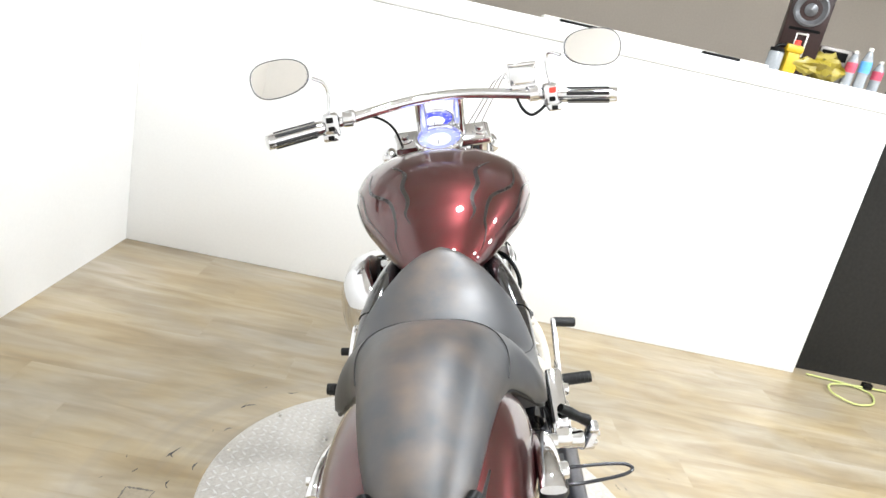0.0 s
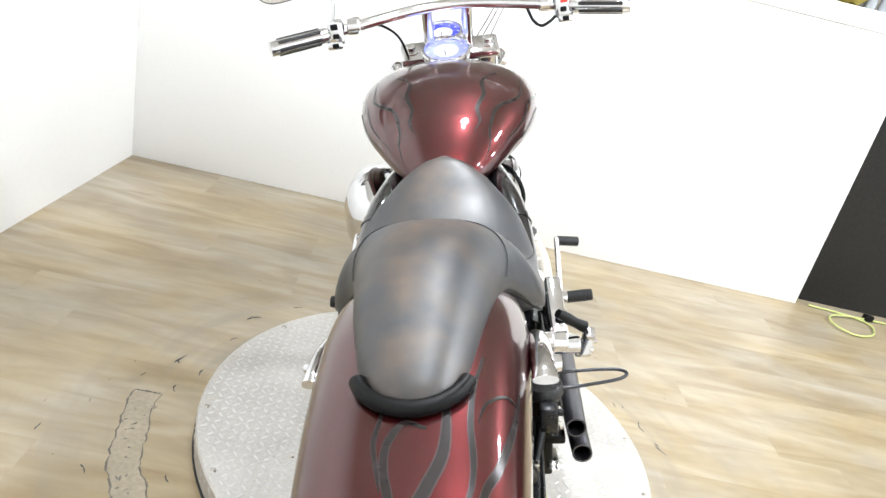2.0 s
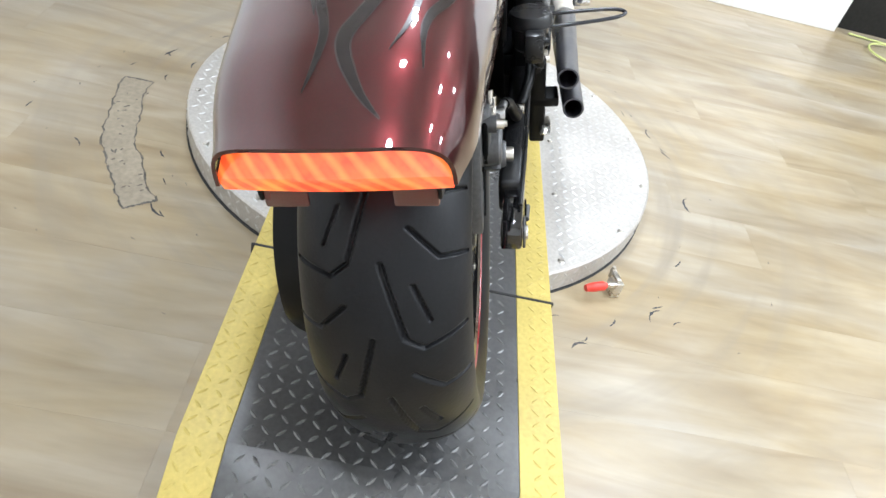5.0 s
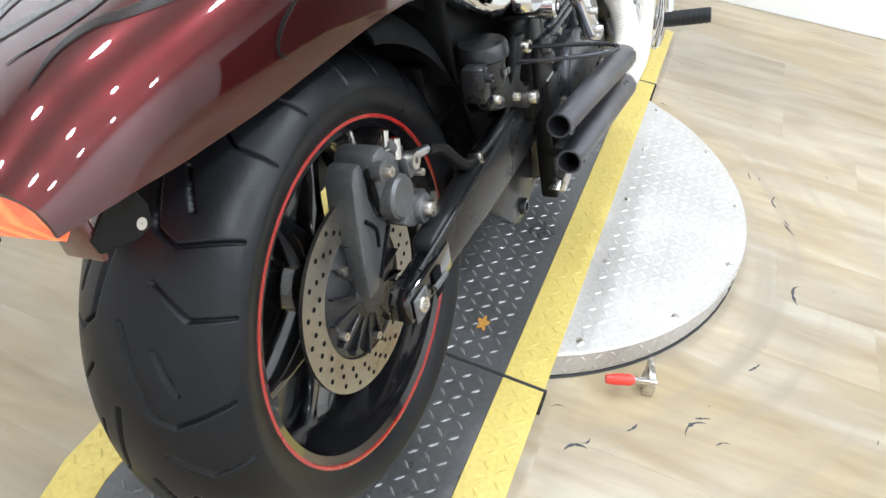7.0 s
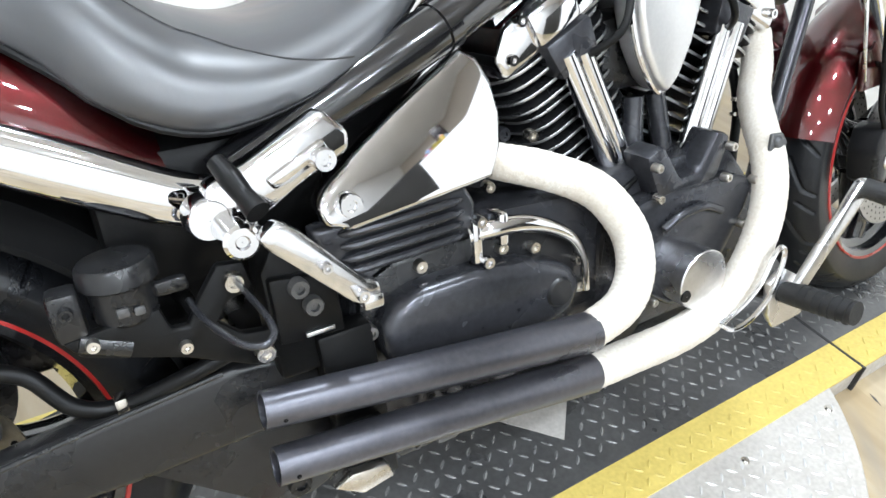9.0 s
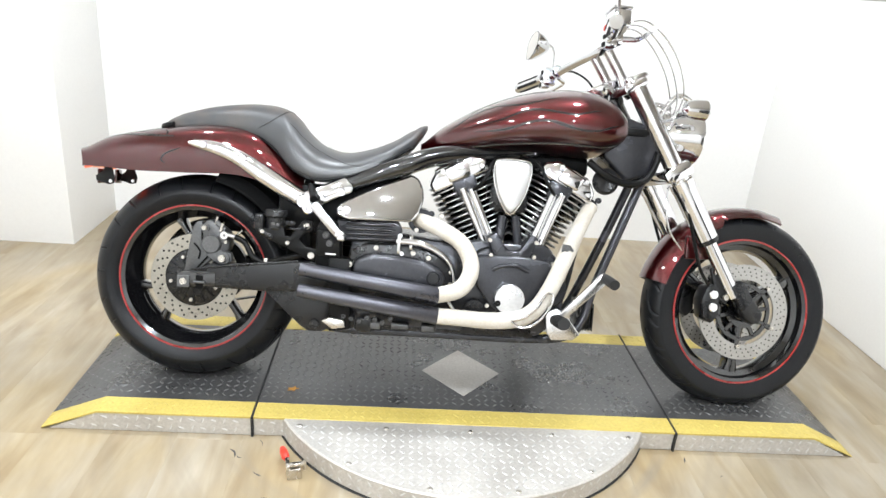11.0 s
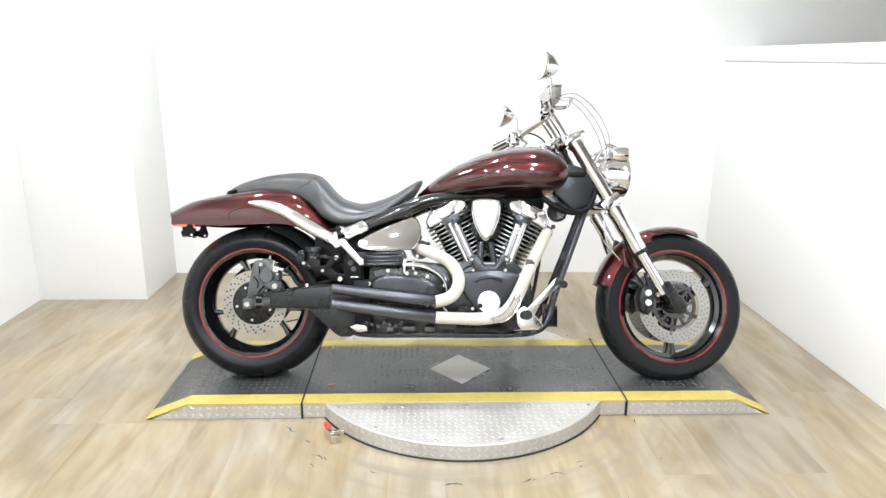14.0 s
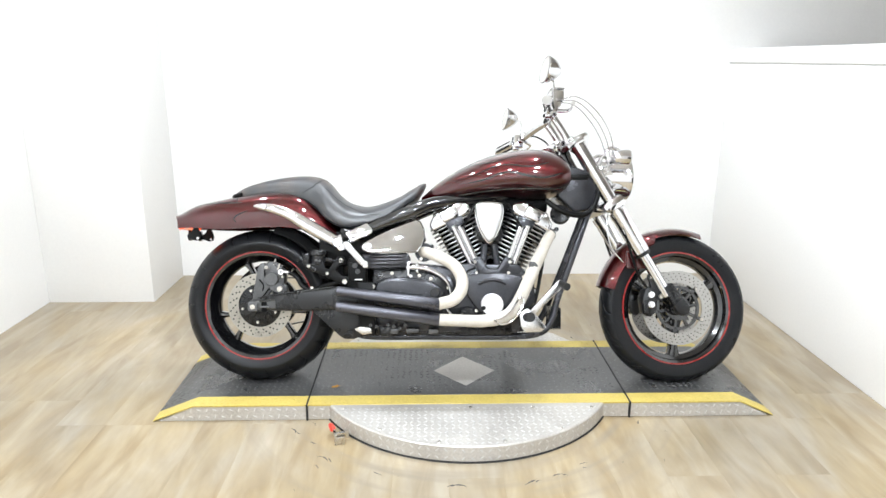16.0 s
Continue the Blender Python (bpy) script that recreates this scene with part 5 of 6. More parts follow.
pipe = part("coolant_pipe", tube([(0.598, -0.186, 0.455), (0.625, -0.192, 0.457), (0.665, -0.192, 0.453), (0.705, -0.19, 0.438), (0.74, -0.19, 0.414), (0.76, -0.188, 0.38), (0.766, -0.186, 0.335)], [0.011, 0.011, 0.0105, 0.008, 0.006, 0.0055]), CHROME, bike, "chrome oil pipe")
part("pipe_flange", cat(box(0.604, -0.186, 0.45, 0.012, 0.026, 0.056, 0.004), bolt(0.606, -0.2, 0.474, 0.007), bolt(0.613, -0.2, 0.424, 0.007), box(0.638, -0.186, 0.455, 0.012, 0.028, 0.04, 0.004)), CHROME, pipe)
parts("pipe_clip_bolt", (bolt(0.651, -0.15, 0.489, 0.007), bolt(0.72, -0.14, 0.533, 0.008)), STEEL, bike)
part("sump", cat(box(0.66, -0.04, 0.215, 0.4, 0.22, 0.05, 0.012), box(0.52, -0.15, 0.21, 0.06, 0.05, 0.04, 0.008), box(0.9, -0.12, 0.22, 0.22, 0.1, 0.05, 0.01)), SATIN_BLACK, bike)
parts("lower_bracket", (box(0.62, -0.19, 0.215, 0.05, 0.02, 0.016, 0.004), box(0.7, -0.185, 0.212, 0.04, 0.02, 0.02, 0.004), box(0.55, -0.185, 0.212, 0.03, 0.016, 0.02, 0.004)), CAST, bike, "small grey bracket under the engine")
part("stand_plate", plate([(0.398, 0.222), (0.43, 0.2), (0.468, 0.206), (0.462, 0.226), (0.42, 0.232)], -0.212, -0.19, 0.003), STEEL, bike, "bright steel stand bracket")
part("drain_rod", tube([(0.75, -0.2, 0.3), (0.77, -0.205, 0.27), (0.78, -0.2, 0.235)], 0.006), SATIN, bike)
part("lower_filter", cat(*[lathe([(0.0005, -0.19 + 0.012 * k), (0.032, -0.19 + 0.012 * k), (0.034, -0.185 + 0.012 * k), (0.03, -0.18 + 0.012 * k)], 24, "y", (0.83, 0, 0.27)) for k in range(4)]), SATIN_BLACK, bike)
parts("lower_fastener", ([bolt(0.46 + 0.022 * k, -0.196, 0.236 - 0.006 * (k % 3), 0.007) for k in range(7)]), CAST, bike)

# ----- exhaust -----
wave = lambda i: 1.0 + 0.009 * ((i % 4) - 1.5)
part("exhaust_pipe", tube([(0.655, -0.11, 0.515), (0.671, -0.15, 0.514), (0.72, -0.172, 0.497), (0.775, -0.19, 0.466), (0.803, -0.21, 0.425), (0.808, -0.225, 0.39), (0.796, -0.238, 0.358), (0.768, -0.246, 0.333), (0.715, -0.249, 0.319)], [0.02, 0.0225, 0.0235, 0.0235, 0.0235, 0.0225], 20, 16, bump=wave), WRAP, bike, "header pipe in cream heat wrap")
part("exhaust_pipe", tube([(1.165, -0.095, 0.59), (1.141, -0.12, 0.552), (1.12, -0.136, 0.512), (1.1, -0.165, 0.478), (1.081, -0.196, 0.448), (1.063, -0.218, 0.416), (1.047, -0.23, 0.382), (1.03, -0.235, 0.347), (1.01, -0.236, 0.312), (0.982, -0.237, 0.281), (0.938, -0.24, 0.262), (0.867, -0.246, 0.256), (0.79, -0.248, 0.259), (0.715, -0.249, 0.262)], [0.021, 0.0235, 0.0235, 0.0235, 0.0235, 0.0225], 20, 12, bump=wave), WRAP, bike, "header pipe in cream heat wrap")
for a, b in (((0.338, -0.234, 0.368), (0.724, -0.249, 0.318)), ((0.337, -0.246, 0.311), (0.724, -0.249, 0.261))):
    a, b = Vector(a), Vector(b)
    length = (b - a).length
    q = (b - a).to_track_quat("Z", "Y").to_matrix().to_4x4()
    m = Matrix.Translation(a) @ q
    r = 0.0186
    body = part("muffler", moved(lathe([(r - 0.003, 0.12), (r - 0.003, 0.0), (r, 0.0), (0.0242, length - 0.004), (0.0215, length), (0.016, length)], 32, "z"), m), MUFFLER, bike, "matt black slash muffler")
    part("baffle", moved(lathe([(0.0005, 0.118), (r - 0.003, 0.118)], 24, "z"), m), DARK, body)
    part("rivet", lathe([(0.0005, -r - 0.001), (0.0024, -r - 0.0005), (0.0024, -r + 0.004)], 10, "y", (a.x + 0.016, a.y, a.z - 0.006)), DARK, body)
part("wrap_clamp", cat(plate([(1.062, 0.452), (1.09, 0.455), (1.098, 0.462), (1.086, 0.478), (1.064, 0.48)], -0.214, -0.207, 0.002, 1), lathe([(0.0005, -0.219), (0.006, -0.219), (0.008, -0.216), (0.008, -0.21)], 14, "y", (1.076, 0, 0.467))), CAST, bike, "dark clamp tab on the wrapped pipe")
part("pipe_guard", tube([(0.925, -0.266, 0.262), (0.96, -0.268, 0.274), (0.99, -0.272, 0.3), (1.015, -0.272, 0.34), (1.03, -0.272, 0.345), (1.035, -0.272, 0.325), (1.015, -0.275, 0.285), (0.985, -0.272, 0.255), (0.95, -0.27, 0.247), (0.925, -0.268, 0.262)], 0.0035, 8, 5), CHROME, bike, "chrome wire heat guard")
part("muffler_bracket", cat(plate([(0.42, 0.19), (0.48, 0.2), (0.47, 0.4), (0.41, 0.4)], -0.2, -0.17, 0.005), box(0.44, -0.2, 0.28, 0.05, 0.05, 0.02, 0.004)), PLASTIC, bike, "black exhaust mounting bracket")

# ----- foot controls -----
for sg in (-1, 1):
    mount = part("peg_mount", plate([(1.02, 0.29), (1.05, 0.305), (1.075, 0.29), (1.12, 0.235), (1.1, 0.218), (1.04, 0.215), (1.025, 0.24)], sg * 0.262 - 0.006, sg * 0.262 + 0.006, 0.003), SATIN, bike, "satin aluminium foot peg mount")
    part("foot_peg", tube([(1.045, sg * 0.265, 0.272), (1.047, sg * 0.29, 0.275), (1.049, sg * 0.37, 0.282)], [0.011, 0.0155, 0.0165, 0.0165, 0.016], 16, 4), GRIP, bike, "black rubber foot peg")
    part("peg_rib", cat(*[tube([(1.0475, sg * (0.295 + 0.011 * k), 0.276 + 0.0009 * k), (1.0475, sg * (0.298 + 0.011 * k), 0.276 + 0.0009 * k)], 0.0174, 14, 1, False) for k in range(7)]), GRIP, mount)
    part("peg_stay", rod((1.045, sg * 0.13, 0.24), (1.045, sg * 0.27, 0.27), 0.012), SATIN_BLACK, bike)
pedal = part("brake_pedal", plate([(1.045, 0.285), (1.062, 0.272), (1.185, 0.392), (1.175, 0.412), (1.16, 0.41)], -0.29, -0.276, 0.004), SATIN, bike, "satin aluminium brake pedal arm")
part("pedal_rubber", rod((1.172, -0.285, 0.398), (1.182, -0.345, 0.389), 0.014), GRIP, pedal, "black pedal rubber")
lever = part("shift_lever", plate([(1.045, 0.285), (1.062, 0.272), (1.165, 0.34), (1.15, 0.355)], 0.276, 0.288, 0.004), SATIN, bike, "satin aluminium shift lever")
part("lever_rubber", rod((1.15, 0.282, 0.346), (1.155, 0.34, 0.346), 0.012), GRIP, lever)
part("side_stand", tube([(1.0, 0.16, 0.24), (0.9, 0.18, 0.225), (0.76, 0.19, 0.22)], [0.014, 0.012, 0.01]), SATIN_BLACK, bike, "black side stand, folded up")
for sg in (-1, 1):
    g = cat(plate([(0.33, 0.552), (0.336, 0.58), (0.372, 0.592), (0.445, 0.625), (0.468, 0.603), (0.466, 0.585), (0.42, 0.565), (0.388, 0.547), (0.352, 0.528)], -0.214, -0.185, 0.006, 3), plate([(0.385, 0.576), (0.44, 0.602), (0.446, 0.592), (0.392, 0.565)], -0.218, -0.21, 0.003))
    if sg < 0:
        hanger = part("peg_hanger", g, CHROME, bike, "polished passenger peg hanger")
        parts("hanger_bolt", (bolt(0.438, sg * 0.22, 0.584, 0.011, sg), bolt(0.36, sg * 0.222, 0.536, 0.014, sg)), CHROME, hanger)
    g = cat(plate([(0.358, 0.545), (0.374, 0.556), (0.386, 0.55), (0.445, 0.483), (0.456, 0.478), (0.458, 0.468), (0.44, 0.458), (0.428, 0.466), (0.366, 0.532)], -0.268, -0.25, 0.004), bolt(0.437, -0.271, 0.472, 0.006), bolt(0.408, -0.271, 0.508, 0.005), box(0.447, -0.258, 0.462, 0.02, 0.03, 0.014, 0.003))
    if sg < 0:
        part("passenger_peg", g, POLISHED, bike, "folded polished passenger peg")
        part("peg_boot", tube([(0.351, -0.2, 0.597), (0.357, -0.216, 0.584), (0.362, -0.232, 0.572), (0.367, -0.248, 0.561)], [0.008, 0.0105, 0.009, 0.011], 16), PLASTIC, bike, "black rubber peg boot")
        part("peg_disc", cat(lathe([(0.0005, -0.236), (0.005, -0.236), (0.0065, -0.239), (0.013, -0.239), (0.016, -0.236), (0.016, -0.2), (0.0005, -0.2)], 24, "y", (0.352, 0, 0.535)), lathe([(0.0005, -0.215), (0.017, -0.215), (0.02, -0.21), (0.02, -0.19)], 24, "y", (0.334, 0, 0.552))), CHROME, bike, "round chrome peg clevis")
        g = tube([(0.305, -0.19, 0.476), (0.307, -0.235, 0.479), (0.318, -0.29, 0.481), (0.327, -0.312, 0.482), (0.338, -0.319, 0.483), (0.348, -0.306, 0.484), (0.351, -0.27, 0.483), (0.35, -0.225, 0.481), (0.349, -0.19, 0.48)], 0.0031)
        part("hook", g, ENGINE_GREY, bike)
plate_bm = cat(plate([(0.372, 0.36), (0.37, 0.48), (0.385, 0.505), (0.425, 0.5), (0.442, 0.47), (0.446, 0.36)], -0.19, -0.14, 0.006),
               plate([(0.375, 0.405), (0.374, 0.476), (0.438, 0.468), (0.442, 0.4)], -0.2, -0.185, 0.004),
               plate([(0.2, 0.468), (0.212, 0.45), (0.29, 0.42), (0.35, 0.388), (0.375, 0.388), (0.378, 0.42), (0.345, 0.425), (0.325, 0.445), (0.338, 0.462), (0.362, 0.47), (0.358, 0.497), (0.335, 0.5), (0.315, 0.475), (0.3, 0.45), (0.285, 0.452), (0.28, 0.475)], -0.188, -0.175, 0.003))
parts("pivot_plate", (plate_bm, mirrored(plate_bm)), PLASTIC, bike, "black swing-arm pivot bracket")
parts("pivot_bolt", (bolt(0.345, -0.193, 0.483, 0.0095), bolt(0.36, -0.193, 0.402, 0.01), bolt(0.222, -0.19, 0.461, 0.006), bolt(0.293, -0.19, 0.433, 0.006), bolt(0.469, -0.193, 0.384, 0.008)), STEEL, bike)
parts("plate_bolt", (bolt(0.4, -0.204, 0.463, 0.01), bolt(0.411, -0.204, 0.441, 0.01)), CAST, bike)
part("plate_clip", box(0.415, -0.2015, 0.41, 0.03, 0.004, 0.005, 0.001), SATIN, bike)
tank_r = part("brake_reservoir", cat(lathe([(0.0005, 0.018), (0.03, 0.018), (0.033, 0.014), (0.034, 0.0), (0.032, -0.002), (0.028, -0.004), (0.027, -0.034), (0.022, -0.04), (0.0005, -0.04)], 28, "z", (0.256, -0.166, 0.505)), box(0.295, -0.17, 0.487, 0.03, 0.012, 0.014, 0.003)), SATIN_BLACK, bike, "black plastic rear brake reservoir")
part("level_window", cat(box(0.2515, -0.1945, 0.484, 0.011, 0.004, 0.009, 0.002), box(0.2645, -0.1945, 0.482, 0.009, 0.004, 0.008, 0.002)), CAST, tank_r)
part("master_cylinder", cat(box(0.21, -0.172, 0.487, 0.026, 0.03, 0.046, 0.006), rod((0.212, -0.18, 0.463), (0.25, -0.18, 0.445), 0.011), bolt(0.21, -0.189, 0.495, 0.006)), SATIN_BLACK, bike)
parts("under_seat_box", (box(0.36, 0.0, 0.53, 0.22, 0.26, 0.14, 0.015), box(0.52, 0.0, 0.58, 0.22, 0.24, 0.12, 0.015), box(0.28, 0, 0.45, 0.1, 0.18, 0.1, 0.012)), PLASTIC, bike)
part("inner_fender", plate([(0.18, 0.6), (0.24, 0.57), (0.3, 0.5), (0.33, 0.4), (0.345, 0.4), (0.34, 0.55), (0.3, 0.62)], -0.1, 0.1, 0.004), PLASTIC, bike)

# left side
part("left_air_box", loft([[(x, 0.14 + w * (0.5 + 0.5 * math.cos(a)), z + h * power(math.sin(a), 0.8)) for a in np.linspace(0, 2 * math.pi, 28, endpoint=False)]
                           for x, z, w, h in ((0.78, 0.59, 0.03, 0.03), (0.8, 0.595, 0.09, 0.07), (0.86, 0.6, 0.12, 0.1), (0.95, 0.6, 0.125, 0.105), (1.04, 0.6, 0.1, 0.09), (1.08, 0.6, 0.05, 0.05))]), CHROME, bike, "large polished chrome air box", smooth=60)
part("left_cover", plate([(0.55, 0.26), (0.55, 0.44), (0.85, 0.45), (0.98, 0.42), (1.0, 0.3), (0.92, 0.25)], 0.16, 0.2, 0.02, 3), CHROME, bike, "chrome primary cover")
part("left_side_cover", plate([(0.428, 0.546), (0.60, 0.634), (0.642, 0.648), (0.668, 0.57), (0.635, 0.518), (0.455, 0.516)], 0.165, 0.196, 0.007, 3), CHROME, bike)

# ----- front end, turned a little to the left -----
FORK_TOP, FORK_LOW = Vector((1.258, 0, 0.94)), Vector((1.622, 0, 0.333))
fdir = (FORK_LOW - FORK_TOP).normalized()


def on_fork(d, y, dx=0.0):
    p = FORK_TOP + fdir * d
    return (p.x + dx, y, p.z)


for sg in (-1, 1):
    y = sg * 0.105
    leg = part("fork_leg", cat(rod(on_fork(0.0, y), on_fork(0.515, y), 0.028, 24)), CHROME, bike, "chrome upper fork tube", matrix=TURN)
    part("fork_sleeve", cat(rod(on_fork(0.31, y), on_fork(0.335, y), 0.036, 24), rod(on_fork(0.335, y), on_fork(0.5, y), 0.034, 24)), CHROME, leg)
    part("fork_seal", rod(on_fork(0.497, y), on_fork(0.515, y), 0.032, 24), SATIN_BLACK, leg)
    part("fork_slider", rod(on_fork(0.51, y), on_fork(0.70, y), 0.0215, 20), CHROME, bike, "polished fork slider", matrix=TURN)
    part("fork_foot", cat(plate([(1.591, 0.37), (1.631, 0.39), (1.678, 0.325), (1.704, 0.294), (1.699, 0.266), (1.674, 0.256), (1.648, 0.275)], y - 0.024, y + 0.024, 0.008)), SATIN_BLACK, bike, "black fork foot with axle clamp", matrix=TURN)
    part("axle_end", lathe([(0.005, sg * 0.131), (0.012, sg * 0.131), (0.013, sg * 0.129), (0.013, sg * 0.12)], 16, "y", (1.682, 0, 0.286)), SATIN_BLACK, bike, matrix=TURN)
    cal = part("front_caliper", cat(plate([(1.515, 0.325), (1.53, 0.365), (1.56, 0.375), (1.578, 0.345), (1.572, 0.275), (1.55, 0.252), (1.522, 0.27)], sg * 0.075 - 0.03, sg * 0.075 + 0.03, 0.008),
                                    plate([(1.54, 0.42), (1.565, 0.43), (1.61, 0.345), (1.6, 0.31), (1.565, 0.33)], sg * 0.092 - 0.008, sg * 0.092 + 0.008, 0.004)), SATIN_BLACK, bike, "black front brake caliper", matrix=TURN)
    for z in (0.342, 0.303):
        part("piston_cap", lathe([(0.0005, sg * 0.11), (0.012, sg * 0.11), (0.0145, sg * 0.107), (0.015, sg * 0.1)], 20, "y", (1.552, 0, z)), CHROME, cal)
    parts("caliper_bolt", (bolt(1.592, sg * 0.103, 0.335, 0.009, sg), bolt(1.555, sg * 0.103, 0.412, 0.009, sg)), STEEL, cal)
    part("brake_hose", tube([(1.535, sg * 0.1, 0.37), (1.5, sg * 0.105, 0.42), (1.47, sg * 0.115, 0.5), (1.44, sg * 0.12, 0.6), (1.43, sg * 0.09, 0.68)], 0.005), PLASTIC, bike, matrix=TURN)
part("triple_clamp", cat(box(0, 0, 0, 0.085, 0.28, 0.04, 0.014), box(0.01, -0.105, 0, 0.085, 0.075, 0.05, 0.016), box(0.01, 0.105, 0, 0.085, 0.075, 0.05, 0.016)), CHROME, bike, "chrome lower triple clamp",
     matrix=TURN @ Matrix.Translation(on_fork(0.285, 0, -0.012)) @ Matrix.Rotation(radians(-RAKE), 4, "Y"))
part("top_clamp", cat(box(0, 0, 0, 0.08, 0.27, 0.026, 0.01), lathe([(0.0005, 0.03), (0.018, 0.03), (0.02, 0.01)], 6, "z", (-0.02, 0, 0)), lathe([(0.0005, 0.03), (0.011, 0.03), (0.013, 0.027), (0.013, 0.018), (0.022, 0.016), (0.024, 0.008)], 12, "z", (0, 0.105, 0)), lathe([(0.0005, 0.03), (0.011, 0.03), (0.013, 0.027), (0.013, 0.018), (0.022, 0.016), (0.024, 0.008)], 12, "z", (0, -0.105, 0))),
     CHROME, bike, "chrome top clamp", matrix=TURN @ Matrix.Translation(on_fork(0.0, 0, -0.012)) @ Matrix.Rotation(radians(-RAKE), 4, "Y"))
# front fender
fr = []
for a in np.linspace(radians(70), radians(164), 36):
    r0 = R_FRONT + 0.024
    ring = []
    for off in (0.0, -0.0035):
        arcs = np.linspace(-1, 1, 15)
        for s in (arcs if off == 0.0 else arcs[::-1]):
            drop_r = (0.03 + 0.02 * (a > 1.9)) * abs(s) ** 2.6
            ring.append((HUB_F.x + (r0 + off - drop_r) * math.cos(a), s * (0.073 + off), HUB_F.z + (r0 + off - drop_r) * math.sin(a)))
    fr.append(ring)
ff = part("front_fender", loft(fr), RED, bike, "glossy dark red front fender", smooth=50, matrix=TURN)
parts("fender_mount", (box(1.5, -0.082, 0.48, 0.08, 0.012, 0.07, 0.005), box(1.5, 0.082, 0.48, 0.08, 0.012, 0.07, 0.005)), RED, ff)
part("headlamp", moved(lathe([(0.0005, -0.09), (0.035, -0.085), (0.065, -0.055), (0.08, -0.01), (0.085, 0.035), (0.09, 0.045), (0.09, 0.06), (0.082, 0.064)], 36, "x"), Matrix.Translation((1.435, 0, 0.825))), CHROME, bike, "polished chrome headlamp shell", matrix=TURN)
part("headlamp_lens", moved(lathe([(0.0005, 0.078), (0.04, 0.074), (0.082, 0.06)], 36, "x"), Matrix.Translation((1.435, 0, 0.825))), MIRROR, bike, "clear headlamp lens", matrix=TURN)
part("headlamp_bracket", cat(tube([(1.35, -0.06, 0.86), (1.4, -0.08, 0.93), (1.46, -0.07, 0.915)], 0.008), tube([(1.35, 0.06, 0.86), (1.4, 0.08, 0.93), (1.46, 0.07, 0.915)], 0.008), box(1.38, 0, 0.86, 0.07, 0.1, 0.05, 0.012)), CHROME, bike, matrix=TURN)
for sg in (-1, 1):
    part("turn_signal", moved(lathe([(0.0005, -0.04), (0.022, -0.03), (0.03, 0.0), (0.031, 0.03), (0.024, 0.038), (0.0005, 0.04)], 20, "x"), Matrix.Translation((1.42, sg * 0.155, 0.88))), CHROME, bike, "chrome turn signal", matrix=TURN)
    part("signal_stem", rod((1.4, sg * 0.09, 0.87), (1.42, sg * 0.14, 0.88), 0.008), CHROME, bike, matrix=TURN)
# handlebar and what sits on it
bar = part("handlebar", tube([(1.042, 0.438, 1.016), (1.082, 0.335, 1.026), (1.112, 0.27, 1.034), (1.15, 0.14, 1.052), (1.172, 0.05, 1.06), (1.172, -0.05, 1.06), (1.15, -0.14, 1.052), (1.112, -0.27, 1.034), (1.082, -0.335, 1.026), (1.05, -0.44, 1.014)], 0.0135, 16), CHROME, bike, "chrome drag handlebar", matrix=TURN)
